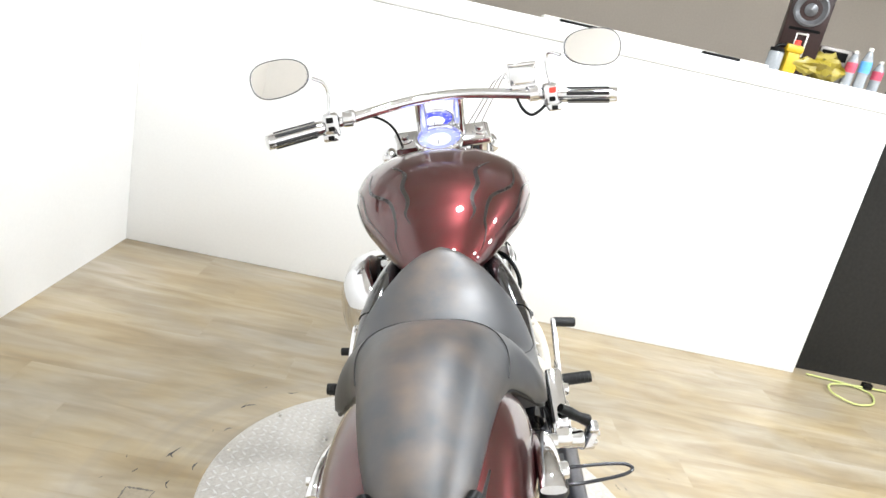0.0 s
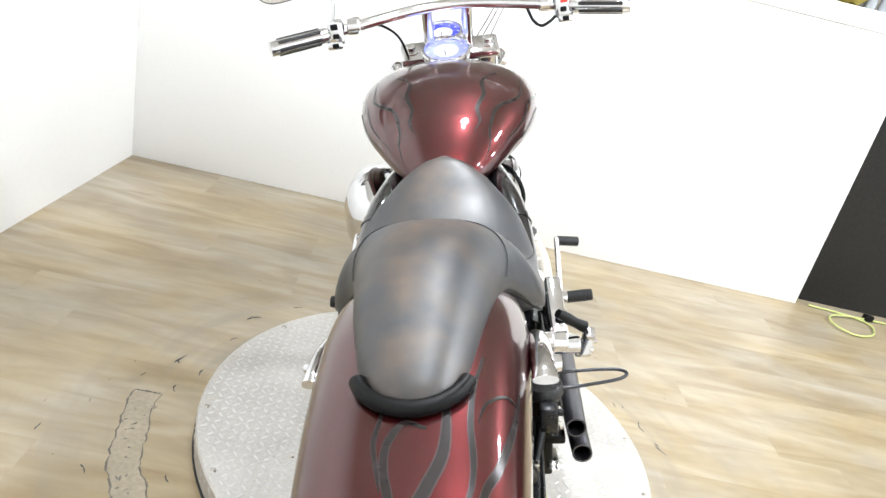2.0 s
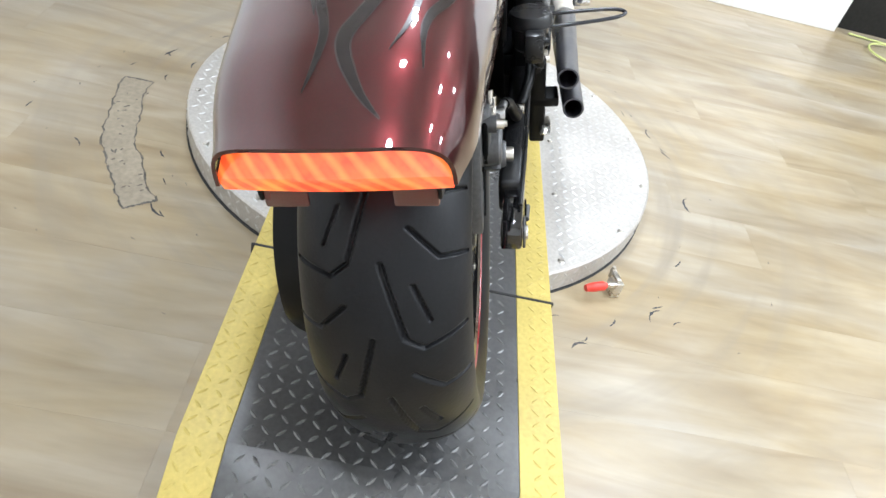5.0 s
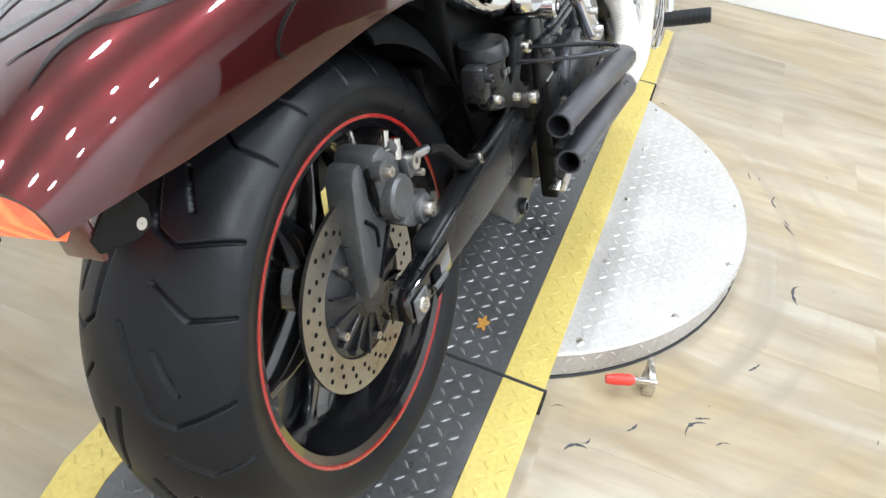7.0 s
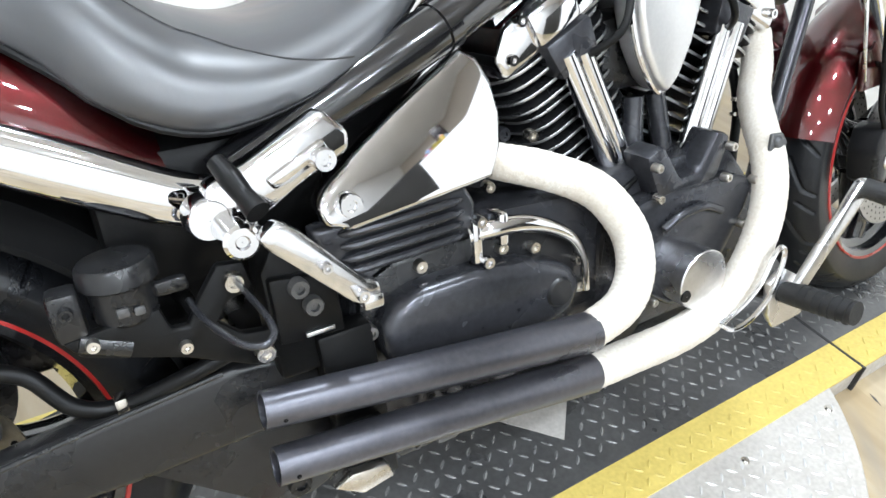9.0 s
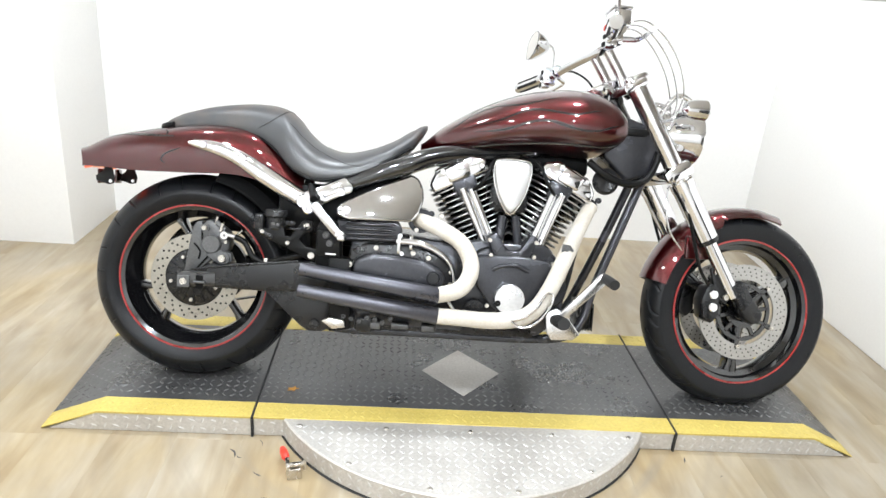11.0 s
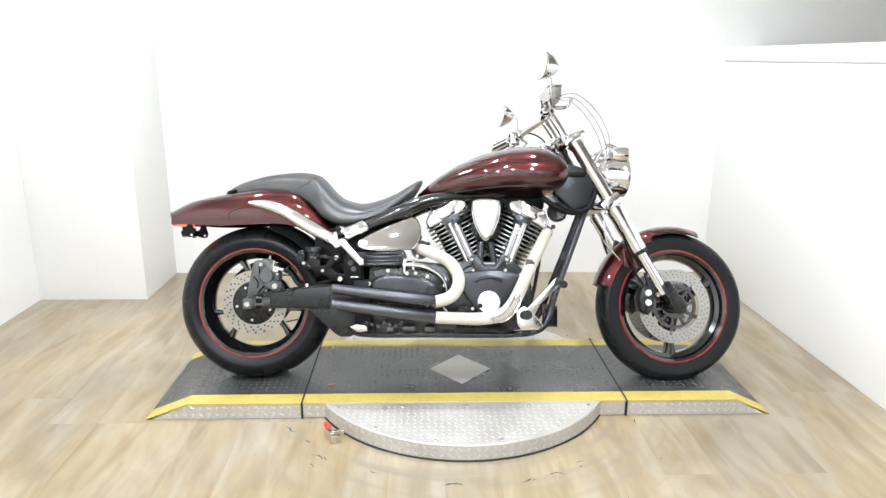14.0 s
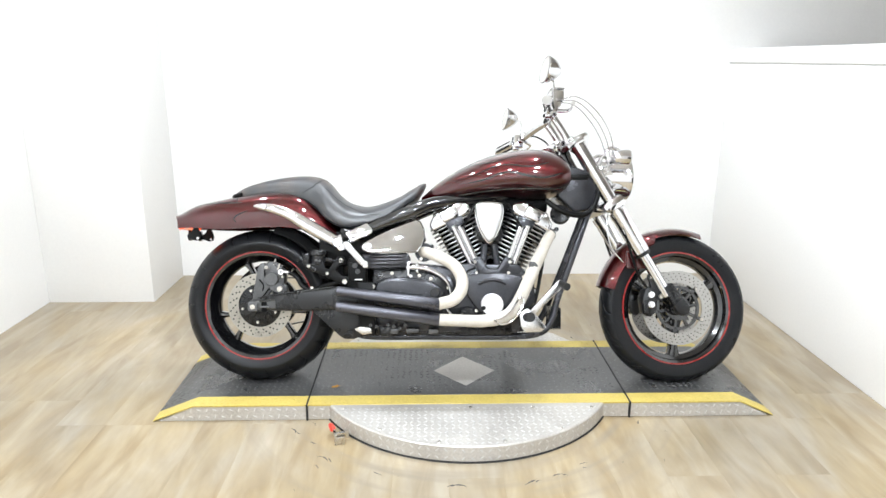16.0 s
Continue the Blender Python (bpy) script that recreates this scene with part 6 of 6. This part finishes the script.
for sg in (-1, 1):
    part("riser", tube([(1.245, sg * 0.052, 0.945), (1.225, sg * 0.052, 0.985), (1.178, sg * 0.052, 1.058)], [0.018, 0.015, 0.016], 16), CHROME, bike, "chrome handlebar riser", matrix=TURN)
    g0, g1 = Vector((1.092, sg * 0.31, 1.029)), Vector((1.041 if sg > 0 else 1.05, sg * 0.441, 1.016))
    dirv = (g1 - g0)
    grip_ob = part("grip", tube([g0, g0 + dirv * 0.05, g0 + dirv * 0.9, g1], [0.018, 0.0185, 0.0185, 0.017], 18), CHROME, bike, "chrome grip with black rubber bands", matrix=TURN)
    up = Vector((0, 0, 1))
    out = dirv.cross(up).normalized()
    bands = []
    for k in range(6):
        a = radians(60 * k + 20)
        o = (up * math.sin(a) + out * math.cos(a)) * 0.0162
        bands.append(rod(g0 + dirv * 0.1 + o, g0 + dirv * 0.86 + o, 0.0052, 8))
    parts("grip_band", bands, GRIP, grip_ob, "black rubber band on the grip")
    c = Vector((1.106, sg * 0.283, 1.032))
    sw = part("switch_housing", cat(box(c.x, c.y, c.z, 0.046, 0.042, 0.062, 0.01), box(c.x - 0.012, c.y + sg * 0.006, c.z - 0.03, 0.03, 0.04, 0.02, 0.006), lathe([(0.016, -0.012), (0.02, -0.012), (0.02, 0.012), (0.016, 0.012)], 18, "y", (c.x + 0.01, c.y - sg * 0.042, c.z + 0.008), True)), CHROME, bike, "chrome switch housing", matrix=TURN)
    part("switch_button", cat(box(c.x - 0.0235, c.y + sg * 0.002, c.z + 0.014, 0.006, 0.018, 0.014, 0.002)), RED_PLASTIC if sg < 0 else PLASTIC, sw, "red stop switch" if sg < 0 else "")
    part("switch_button", cat(box(c.x - 0.0235, c.y, c.z - 0.008, 0.006, 0.016, 0.012, 0.002), box(c.x - 0.028, c.y + sg * 0.004, c.z - 0.03, 0.006, 0.016, 0.012, 0.002)), PLASTIC, sw)
    part("lever", tube([(c.x + 0.03, c.y - sg * 0.02, c.z - 0.005), (c.x + 0.06, c.y + sg * 0.02, c.z - 0.012), (c.x + 0.05, c.y + sg * 0.1, c.z - 0.02), (c.x + 0.035, c.y + sg * 0.165, c.z - 0.026)], [0.008, 0.0075, 0.006, 0.006, 0.008], 10), CHROME, bike, "chrome hand lever", matrix=TURN)
    mc = Vector((1.078 if sg > 0 else 1.065, sg * 0.383, 1.163 if sg > 0 else 1.139))
    part("mirror_stem", tube([(c.x + 0.012, c.y + sg * 0.005, c.z + 0.03), (c.x + 0.012, c.y - sg * 0.002, c.z + 0.075), (c.x + 0.006, c.y + sg * 0.005, c.z + 0.105), (mc.x + 0.02, mc.y - sg * 0.07, mc.z - 0.01)], 0.0045, 10), CHROME, bike, "thin chrome mirror stem", matrix=TURN)
    oval_pts = [(0.072 * power(math.cos(a), 0.8) + 0.004, 0.045 * power(math.sin(a), 0.85) * (1 + 0.12 * math.cos(a))) for a in np.linspace(0, 2 * math.pi, 36, endpoint=False)]
    shell = loft([[(mc.x + dx, mc.y + sg * y * q, mc.z + z * q) for y, z in oval_pts] for q, dx in ((0.99, -0.008), (1.02, -0.004), (0.95, 0.008), (0.72, 0.028), (0.35, 0.048), (0.05, 0.054))])
    tilt = Matrix.Translation(mc) @ Matrix.Rotation(radians(7), 4, "Y") @ Matrix.Rotation(radians(-sg * 6), 4, "X") @ Matrix.Translation(-mc)
    mir = part("mirror", shell, CHROME, bike, "oval chrome rear-view mirror", matrix=TURN @ tilt)
    # added ring draws the dark rim outline that the chrome's white reflections wash out
    part("mirror_outline", tube([(mc.x - 0.0085, mc.y + sg * y * 0.985, mc.z + z * 0.985) for y, z in oval_pts + oval_pts[:1]], 0.0012, 6, 1), CAST, mir, "thin grey ring added to outline the mirror rim")
    part("mirror_glass", ([(mc.x - 0.0092, mc.y + sg * y * 0.95, mc.z + z * 0.95) for y, z in oval_pts], [tuple(range(36))]), MIRROR, mir, "clear mirror glass")
part("brake_fluid_box", cat(box(1.142, -0.218, 1.09, 0.05, 0.07, 0.048, 0.006), box(1.142, -0.218, 1.117, 0.054, 0.075, 0.008, 0.003), rod((1.14, -0.25, 1.06), (1.14, -0.19, 1.06), 0.016)), CHROME, bike, "chrome front brake fluid box", matrix=TURN)
part("clutch_perch", box(1.12, 0.235, 1.045, 0.03, 0.03, 0.035, 0.008), CHROME, bike, matrix=TURN)
part("bar_cable", tube([(1.13, 0.22, 1.04), (1.16, 0.17, 1.03), (1.2, 0.13, 0.99), (1.23, 0.11, 0.92)], 0.0035), PLASTIC, bike, "thin black cable", matrix=TURN)
part("bar_cable", tube([(1.1, -0.27, 1.012), (1.092, -0.25, 0.998), (1.095, -0.228, 0.99), (1.11, -0.21, 1.005), (1.13, -0.2, 1.035)], 0.004), PLASTIC, bike, matrix=TURN)
for k in range(3):
    part("braided_line", tube([(1.15, -0.2 + 0.012 * k, 1.085), (1.24, -0.2 + 0.02 * k, 1.1 - 0.012 * k), (1.34, -0.17 + 0.03 * k, 1.03 - 0.02 * k), (1.4, -0.12 + 0.04 * k, 0.93 - 0.02 * k), (1.38, -0.08 + 0.03 * k, 0.83)], 0.0021), POLISHED, bike, "braided steel line", matrix=TURN)
part("head_cable", tube([(1.4, -0.09, 0.72), (1.37, -0.12, 0.62), (1.385, -0.12, 0.53), (1.44, -0.1, 0.47)], 0.0028), SATIN, bike, matrix=TURN)
for (gx, gz, gr, nm, tip) in ((1.185, 0.945, 0.064, "speedometer", -24), (1.29, 0.982, 0.054, "tachometer", -24)):
    m = TURN @ Matrix.Translation((gx, 0.012, gz)) @ Matrix.Rotation(radians(tip), 4, "Y")
    gauge = part(nm, lathe([(0.0005, -0.05), (gr * 0.55, -0.05), (gr * 0.7, -0.035), (gr * 0.95, -0.018), (gr * 1.04, -0.004), (gr * 1.05, 0.006), (gr * 1.0, 0.011), (gr * 0.92, 0.012), (gr * 0.89, 0.004)], 48, "z"), CHROME, bike, "round chrome gauge with a blue dial", matrix=m)
    part("dial", lathe([(0.0005, 0.003), (gr * 0.5, 0.003), (gr * 0.5, 0.0)], 36, "z"), WHITE_FACE, gauge, "pale dial face")
    part("dial_rim", lathe([(gr * 0.5, 0.0032), (gr * 0.89, 0.0032), (gr * 0.89, 0.0)], 36, "z"), BLUE if nm == "tachometer" else BLUE_FACE, gauge, "blue dial ring brightened by added emission")
    part("needle", box(-0.01, 0.004, 0.0045, 0.028, 0.0022, 0.001, 0), PLASTIC, gauge)
    parts("dial_mark", [moved(box(gr * 0.78, 0, 0.0038, 0.007, 0.0016, 0.0006, 0), Matrix.Rotation(radians(30 * k), 4, "Z")) for k in range(12)], WHITE_FACE, gauge)
part("gauge_foot", rod((1.2, 0.012, 0.88), (1.195, 0.012, 0.935), 0.03, 24), CHROME, bike, matrix=TURN)

# ---------- things on the ledge and on the floor beyond ----------
LEDGE = HALF_TOP
VENEER = surface("walnut_veneer", (0.022, 0.007, 0.005), 0.45, 0.0, 0.3, 4, 90, bump=0.05, tint=(0.013, 0.005, 0.004), spec=0.3)
CONE = surface("speaker_cone", (0.1, 0.1, 0.105), 0.4, 0.4, 0.2, 20, 120)
BAG = surface("yellow_bag", (0.3, 0.235, 0.022), 0.4, 0.0, 0.2, 14, 70, bump=0.2)
YELLOW_PLASTIC = surface("yellow_plastic", (0.55, 0.36, 0.015), 0.35, 0.0, 0.12, 12, 90)
PINK = surface("pink_drink", (0.55, 0.08, 0.13), 0.25, 0.0, 0.15, 18, 90)
CLEAR = surface("clear_bottle", (0.3, 0.32, 0.34), 0.08, 0.0, 0.1, 20, 90, coat=1.0)
BLUE_LABEL = surface("blue_label", (0.1, 0.35, 0.7), 0.4, 0.0, 0.15, 20, 90)
RADIO = surface("radio_silver", (0.22, 0.2, 0.185), 0.4, 0.5, 0.15, 12, 90)
CORD = surface("green_cord", (0.5, 0.54, 0.2), 0.5, 0.0, 0.1, 10, 90)
PAPER = surface("paper_white", (0.8, 0.78, 0.72), 0.7, 0.0, 0.05, 10, 90)

speaker = thing("speaker", "brown wood-veneer bookshelf speaker standing on the ledge", "speaker", pose(XR + 0.13, -1.345, LEDGE, 0, 0, -20))
part("cabinet", box(0, 0, 0.21, 0.17, 0.17, 0.42, 0.006), VENEER, speaker)
part("woofer", lathe([(0.058, 0.0), (0.07, 0.004), (0.072, 0.01), (0.064, 0.012), (0.055, 0.004), (0.03, -0.006), (0.026, 0.004), (0.0005, 0.012)], 36, "x", (0, 0, 0)), CONE, speaker, "grey speaker cone", matrix=Matrix.Translation((-0.085, 0, 0.275)) @ Matrix.Rotation(radians(180), 4, "Z"))
for z in (0.37, 0.125):
    part("horn_frame", cat(box(-0.087, 0.022, z, 0.008, 0.008, 0.1, 0.002), box(-0.087, -0.022, z, 0.008, 0.008, 0.1, 0.002), box(-0.087, 0, z + 0.046, 0.008, 0.05, 0.008, 0.002), box(-0.087, 0, z - 0.046, 0.008, 0.05, 0.008, 0.002)), STEEL, speaker)
part("slot", box(-0.0865, 0.0, 0.19, 0.004, 0.13, 0.012, 0.001), DARK, speaker)

radio = thing("radio", "small silver cassette radio on the ledge", "radio", pose(XR + 0.14, -1.535, LEDGE, 0, 0, -12))
part("body", box(0, 0, 0.075, 0.12, 0.17, 0.15, 0.008), RADIO, radio)
part("screen", box(-0.061, 0.02, 0.115, 0.004, 0.11, 0.04, 0.002), DARK, radio)
part("speaker_grille", lathe([(0.0005, -0.004), (0.032, -0.004), (0.036, 0.002)], 24, "x", (-0.06, 0.04, 0.05)), CONE, radio)
part("knob", lathe([(0.0005, -0.012), (0.012, -0.012), (0.014, 0.0)], 16, "x", (-0.061, -0.05, 0.06)), STEEL, radio)


def bottle(x, y, h, r, liquid, label_mat, label):
    b = thing("bottle", label, "bottle", pose(x, y, LEDGE), group="drink bottles on the ledge")
    part("body", lathe([(0.0005, 0), (r * 0.9, 0.0), (r, 0.008), (r * 0.95, h * 0.3), (r, h * 0.4), (r, h * 0.66), (r * 0.6, h * 0.84), (r * 0.38, h * 0.9), (r * 0.38, h * 0.93)], 24, "z"), liquid, b)
    part("wrapper", lathe([(r * 1.01, h * 0.38), (r * 1.02, h * 0.4), (r * 1.02, h * 0.64), (r * 1.01, h * 0.66)], 24, "z"), label_mat, b)
    part("cap", lathe([(r * 0.42, h * 0.92), (r * 0.42, h), (0.0005, h)], 16, "z"), PAPER, b)


bottle(XR + 0.06, -1.582, 0.155, 0.023, CLEAR, PINK, "plastic drink bottle with a pink label")
bottle(XR + 0.05, -1.638, 0.178, 0.024, CLEAR, BLUE_LABEL, "clear water bottle with a blue label")
bottle(XR + 0.12, -1.745, 0.14, 0.024, CLEAR, PINK, "clear bottle with a reddish label")

rng = random.Random(4)
sack = []
for i in range(11):
    f = i / 10
    r = 0.075 * math.sin(math.pi * min(0.98, max(0.03, f)) ** 0.8) + 0.004
    sack.append([((-0.0 + r * 0.8 * math.cos(a) * (1 + 0.75 * noise.noise((math.cos(a) * 2.2, f * 8, math.sin(a) * 2.2)))), (f - 0.5) * 0.22, max(0.001, 0.052 + r * 0.75 * math.sin(a) * (1 + 0.9 * noise.noise((math.cos(a) * 2.6, f * 9, 4 + math.sin(a) * 2.6))))) for a in np.linspace(0, 2 * math.pi, 24, endpoint=False)])
sack_ob = part("shopping_bag", loft(sack), BAG, label="")
sack_ob.matrix_world = pose(XR + 0.055, -1.43, LEDGE, 0, 0, 8) @ Matrix.Diagonal((0.85, 1.35, 0.95, 1))
tagged(sack_ob, "crumpled yellow plastic bag lying on the ledge", "bag")
drill = thing("flashlight", "yellow and black work lamp on the ledge", "work lamp", pose(XR + 0.05, -1.3, LEDGE) @ Matrix.Scale(0.8, 4))
part("body", cat(box(0, 0, 0.055, 0.06, 0.075, 0.11, 0.012), box(0, 0.0, 0.13, 0.05, 0.1, 0.045, 0.014)), YELLOW_PLASTIC, drill)
part("handle", tube([(0, 0.05, 0.14), (0, 0.085, 0.135), (0, 0.1, 0.115), (0, 0.09, 0.09)], 0.01), PLASTIC, drill)
part("button", lathe([(0.0005, 0.18), (0.016, 0.178), (0.018, 0.15)], 16, "z", (0, -0.01, 0)), RED_PLASTIC, drill)
tub = thing("jar", "small clear jar beside the work lamp", "jar", pose(XR + 0.04, -1.225, LEDGE))
part("glass", lathe([(0.0005, 0), (0.03, 0), (0.033, 0.006), (0.033, 0.07), (0.027, 0.08)], 24, "z"), CLEAR, tub)
part("lid", lathe([(0.03, 0.078), (0.031, 0.094), (0.0005, 0.095)], 24, "z"), PLASTIC, tub)
for x, y, ln, mt, lb in ((0.03, -0.985, 0.17, PLASTIC, "black ruler lying along the ledge edge"), (0.03, -1.14, 0.14, PAPER, "white folded paper on the ledge"), (0.04, -0.35, 0.2, PLASTIC, "thin dark strip lying on the ledge")):
    s = part("ruler" if mt is PLASTIC else "paper", box(0, 0, 0.007, 0.03, ln, 0.012, 0.002), mt)
    s.matrix_world = pose(XR + x, y, LEDGE, 0, 0, 3)
    tagged(s, lb, "ruler" if mt is PLASTIC else "paper")

strip = part("trim_board", box(0, 0, 0.009, 0.09, 0.8, 0.016, 0.003), PAPER)
strip.matrix_world = pose(XR + 0.1, -0.58, LEDGE)
tagged(strip, "flat white board lying on the ledge", "board")
cord = part("extension_cord", tube([(2.46, -1.9, 0.008), (2.43, -2.1, 0.008), (2.36, -2.18, 0.009), (2.24, -2.12, 0.008), (2.2, -2.0, 0.009), (2.28, -1.93, 0.016), (2.38, -2.0, 0.017), (2.43, -2.25, 0.01), (2.42, -2.6, 0.008), (2.45, -3.2, 0.008)], 0.005, 8, 8), CORD)
tagged(cord, "loose green-yellow extension cord on the floor", "cord")
plug = part("cord_plug", box(2.43, -2.2, 0.02, 0.03, 0.05, 0.03, 0.006), PLASTIC)
tagged(plug, "black plug of the extension cord on the floor", "plug")

# ---------- floor: planks last ----------
base = part("floor", box((XL + XFAR) / 2, (YB + YF) / 2, -0.056, XFAR - XL + 0.3, YB - YF + 0.3, 0.1, 0), SCUFF)
tagged(base, "light wood-look vinyl plank floor, scuffed round the turntable", "floor", kind="structure")
PW, PL = 0.182, 1.22
cache = {}


def plank_mesh(w, ln):
    key = (round(w, 3), round(ln, 3))
    if key not in cache:
        hw, hl, e = w / 2 - 0.00004, ln / 2 - 0.00004, 0.0002
        v = [(sx * hw, sy * hl, -0.006) for sx, sy in ((-1, -1), (1, -1), (1, 1), (-1, 1))]
        v += [(sx * hw, sy * hl, -e) for sx, sy in ((-1, -1), (1, -1), (1, 1), (-1, 1))]
        v += [(sx * (hw - e), sy * (hl - e), 0) for sx, sy in ((-1, -1), (1, -1), (1, 1), (-1, 1))]
        f = [(8, 9, 10, 11)]
        for k in range(4):
            m = (k + 1) % 4
            f += [(k, m, 4 + m, 4 + k), (4 + k, 4 + m, 8 + m, 8 + k)]
        me = bpy.data.meshes.new("plank")
        me.from_pydata(v, [], f)
        me.materials.append(PLANK)
        cache[key] = me
    return cache[key]


rng = random.Random(11)
x = XL
while x < XFAR - 0.01:
    w = min(PW, XFAR - x)
    y = YF - rng.choice((0.15, 0.35, 0.6, 0.8, 1.0))
    while y < YB:
        a, b = max(y, YF), min(y + PL, YB)
        if b - a > 0.02:
            o = new("plank", plank_mesh(w, b - a))
            o.parent = base
            o.location = (x + w / 2, (a + b) / 2, 0)
        y += PL
    x += PW

# scuffs and chips round the turntable
rng = random.Random(7)


def blot(x, y, r, stretch, turn):
    pts = []
    for k in range(14):
        a = 2 * math.pi * k / 14
        q = r * (0.55 + 0.75 * rng.random())
        px, py = q * math.cos(a) * stretch, q * math.sin(a)
        c, s = math.cos(turn), math.sin(turn)
        pts.append((x + px * c - py * s, y + px * s + py * c, 0.0006))
    return pts, [tuple(range(14))]


def tear(x, y, length, turn, bend):
    """A thin curved tear in the vinyl with ragged sides."""
    n = 9
    v = []
    for k in range(n):
        f = k / (n - 1) - 0.5
        a = turn + bend * f
        w = 0.5 * length * 0.1 * (1 - (2 * abs(f)) ** 2.5) * (0.3 + 1.3 * rng.random()) + 0.0002
        px, py = x + length * f * math.cos(a), y + length * f * math.sin(a)
        v += [(px - w * math.sin(a), py + w * math.cos(a), 0.0007), (px + w * math.sin(a), py - w * math.cos(a), 0.0007)]
    return v, [(2 * k, 2 * k + 1, 2 * k + 3, 2 * k + 2) for k in range(n - 1)]


TEARS = [(1.077, -0.672, 0.05), (0.735, -0.725, 0.062), (0.48, -0.655, 0.035), (0.159, -0.373, 0.045), (0.29, -0.554, 0.06), (0.275, -0.609, 0.03), (0.236, -0.46, 0.03), (0.225, -0.326, 0.028),
         (1.177, -0.608, 0.03), (0.983, -0.712, 0.055), (1.446, -0.34, 0.03), (0.945, 0.727, 0.06), (0.9, 0.656, 0.035), (0.809, 0.696, 0.035), (1.241, 0.604, 0.055), (1.098, 0.624, 0.03),
         (0.841, 0.79, 0.025), (0.298, 0.534, 0.05), (0.472, 0.764, 0.035), (0.489, 0.588, 0.03), (0.396, 0.547, 0.025), (0.574, 0.923, 0.03), (1.364, 0.485, 0.04)]
chips = []
for x, y, ln in TEARS:
    a = math.atan2(y - CY, x - CX) + 1.57 + rng.uniform(-0.35, 0.35)
    chips.append(tear(x, y, ln, a, rng.uniform(-0.9, 0.9)))
    if ln > 0.04:
        chips.append(tear(x + 0.35 * ln * math.cos(a) + 0.006, y + 0.35 * ln * math.sin(a) - 0.006, ln * 0.5, a + rng.uniform(-0.6, 0.6), rng.uniform(-1, 1)))
for k in range(46):
    a = rng.uniform(0, 2 * math.pi)
    d = rng.uniform(0.64, 0.98)
    x, y = CX + d * math.cos(a), CY + d * math.sin(a)
    if abs(y) > 0.33:
        chips.append(tear(x, y, rng.uniform(0.006, 0.016), a + 1.57 + rng.uniform(-0.6, 0.6), rng.uniform(-1, 1)))
tagged(raw("floor_chips", cat(*chips), CHIP), "dark chips and dents worn into the vinyl floor", "floor wear", kind="stuff")
# outline of an old patch, bent round the disc
ring = []
edge_in = [0.713 + 0.004 * math.sin(k * 0.4) + rng.uniform(-0.0035, 0.0035) for k in range(40)]
edge_out = [0.781 + 0.004 * math.sin(k * 0.33 + 1) + rng.uniform(-0.0035, 0.0035) for k in range(40)]
turns = [radians(92 + k) for k in range(40)]
fill = [(CX + q * math.cos(a), CY + q * math.sin(a), 0.0005) for e in (edge_in, edge_out) for q, a in zip(e, turns)]
tagged(raw("floor_patch", (fill, [(k, k + 1, 41 + k, 40 + k) for k in range(39)]), PATCH), "greyish filler patch curved round the disc", "floor patch", kind="stuff")
for e in (edge_in, edge_out):
    for k in range(39):
        a, q, wid = turns[k], e[k], rng.uniform(0.0007, 0.003)
        a2, q2 = turns[k + 1], e[k + 1]
        ring.append(([(CX + (q + s * wid) * math.cos(a), CY + (q + s * wid) * math.sin(a), 0.0009) for s in (-1, 1)] + [(CX + (q2 + s * wid * 0.8) * math.cos(a2 + 0.004), CY + (q2 + s * wid * 0.8) * math.sin(a2 + 0.004), 0.0009) for s in (1, -1)], [(0, 1, 2, 3)]))
for a in (92, 131):
    for rr in np.linspace(0.72, 0.775, 6):
        ring.append(blot(CX + rr * math.cos(radians(a)), CY + rr * math.sin(radians(a)), rng.uniform(0.003, 0.005), 1.6, radians(a)))
for k in range(26):
    rr, a = rng.uniform(0.72, 0.775), radians(rng.uniform(94, 129))
    ring.append(blot(CX + rr * math.cos(a), CY + rr * math.sin(a), rng.uniform(0.001, 0.003), rng.uniform(1, 4), rng.uniform(0, 3)))
ring = [([(x, y, 0.0009) for x, y, z in v], f) for v, f in ring]
tagged(raw("floor_patch_outline", cat(*ring), GRIME), "dirty outline of a curved patch in the floor", "floor wear", kind="stuff")

# dark bracket high on the far wall, and a dry leaf on the deck
bracket = part("wall_bracket", cat(box(4.22, -2.5, 2.185, 0.14, 0.3, 0.03, 0.006), box(4.27, -2.5, 2.215, 0.05, 0.26, 0.04, 0.006)), PLASTIC)
tagged(bracket, "black bracket fixed high on the beige wall", "bracket")
leaf_pts = [(0.014 * math.cos(a) * (1 + 0.35 * math.cos(5 * a)), 0.009 * math.sin(a) * (1 + 0.35 * math.cos(5 * a))) for a in np.linspace(0, 2 * math.pi, 30, endpoint=False)]
leaf = raw("dry_leaf", ([(0.284 + x, -0.155 + y, ZP + 0.0042 + 0.002 * math.sin(90 * x)) for x, y in leaf_pts] + [(0.284 + x, -0.155 + y, ZP + 0.005 + 0.002 * math.sin(90 * x)) for x, y in leaf_pts], [tuple(reversed(range(30))), tuple(range(30, 60))] + [(k, (k + 1) % 30, 30 + (k + 1) % 30, 30 + k) for k in range(30)]), DRY_LEAF)
tagged(leaf, "small dry orange leaf scrap on the deck", "leaf")
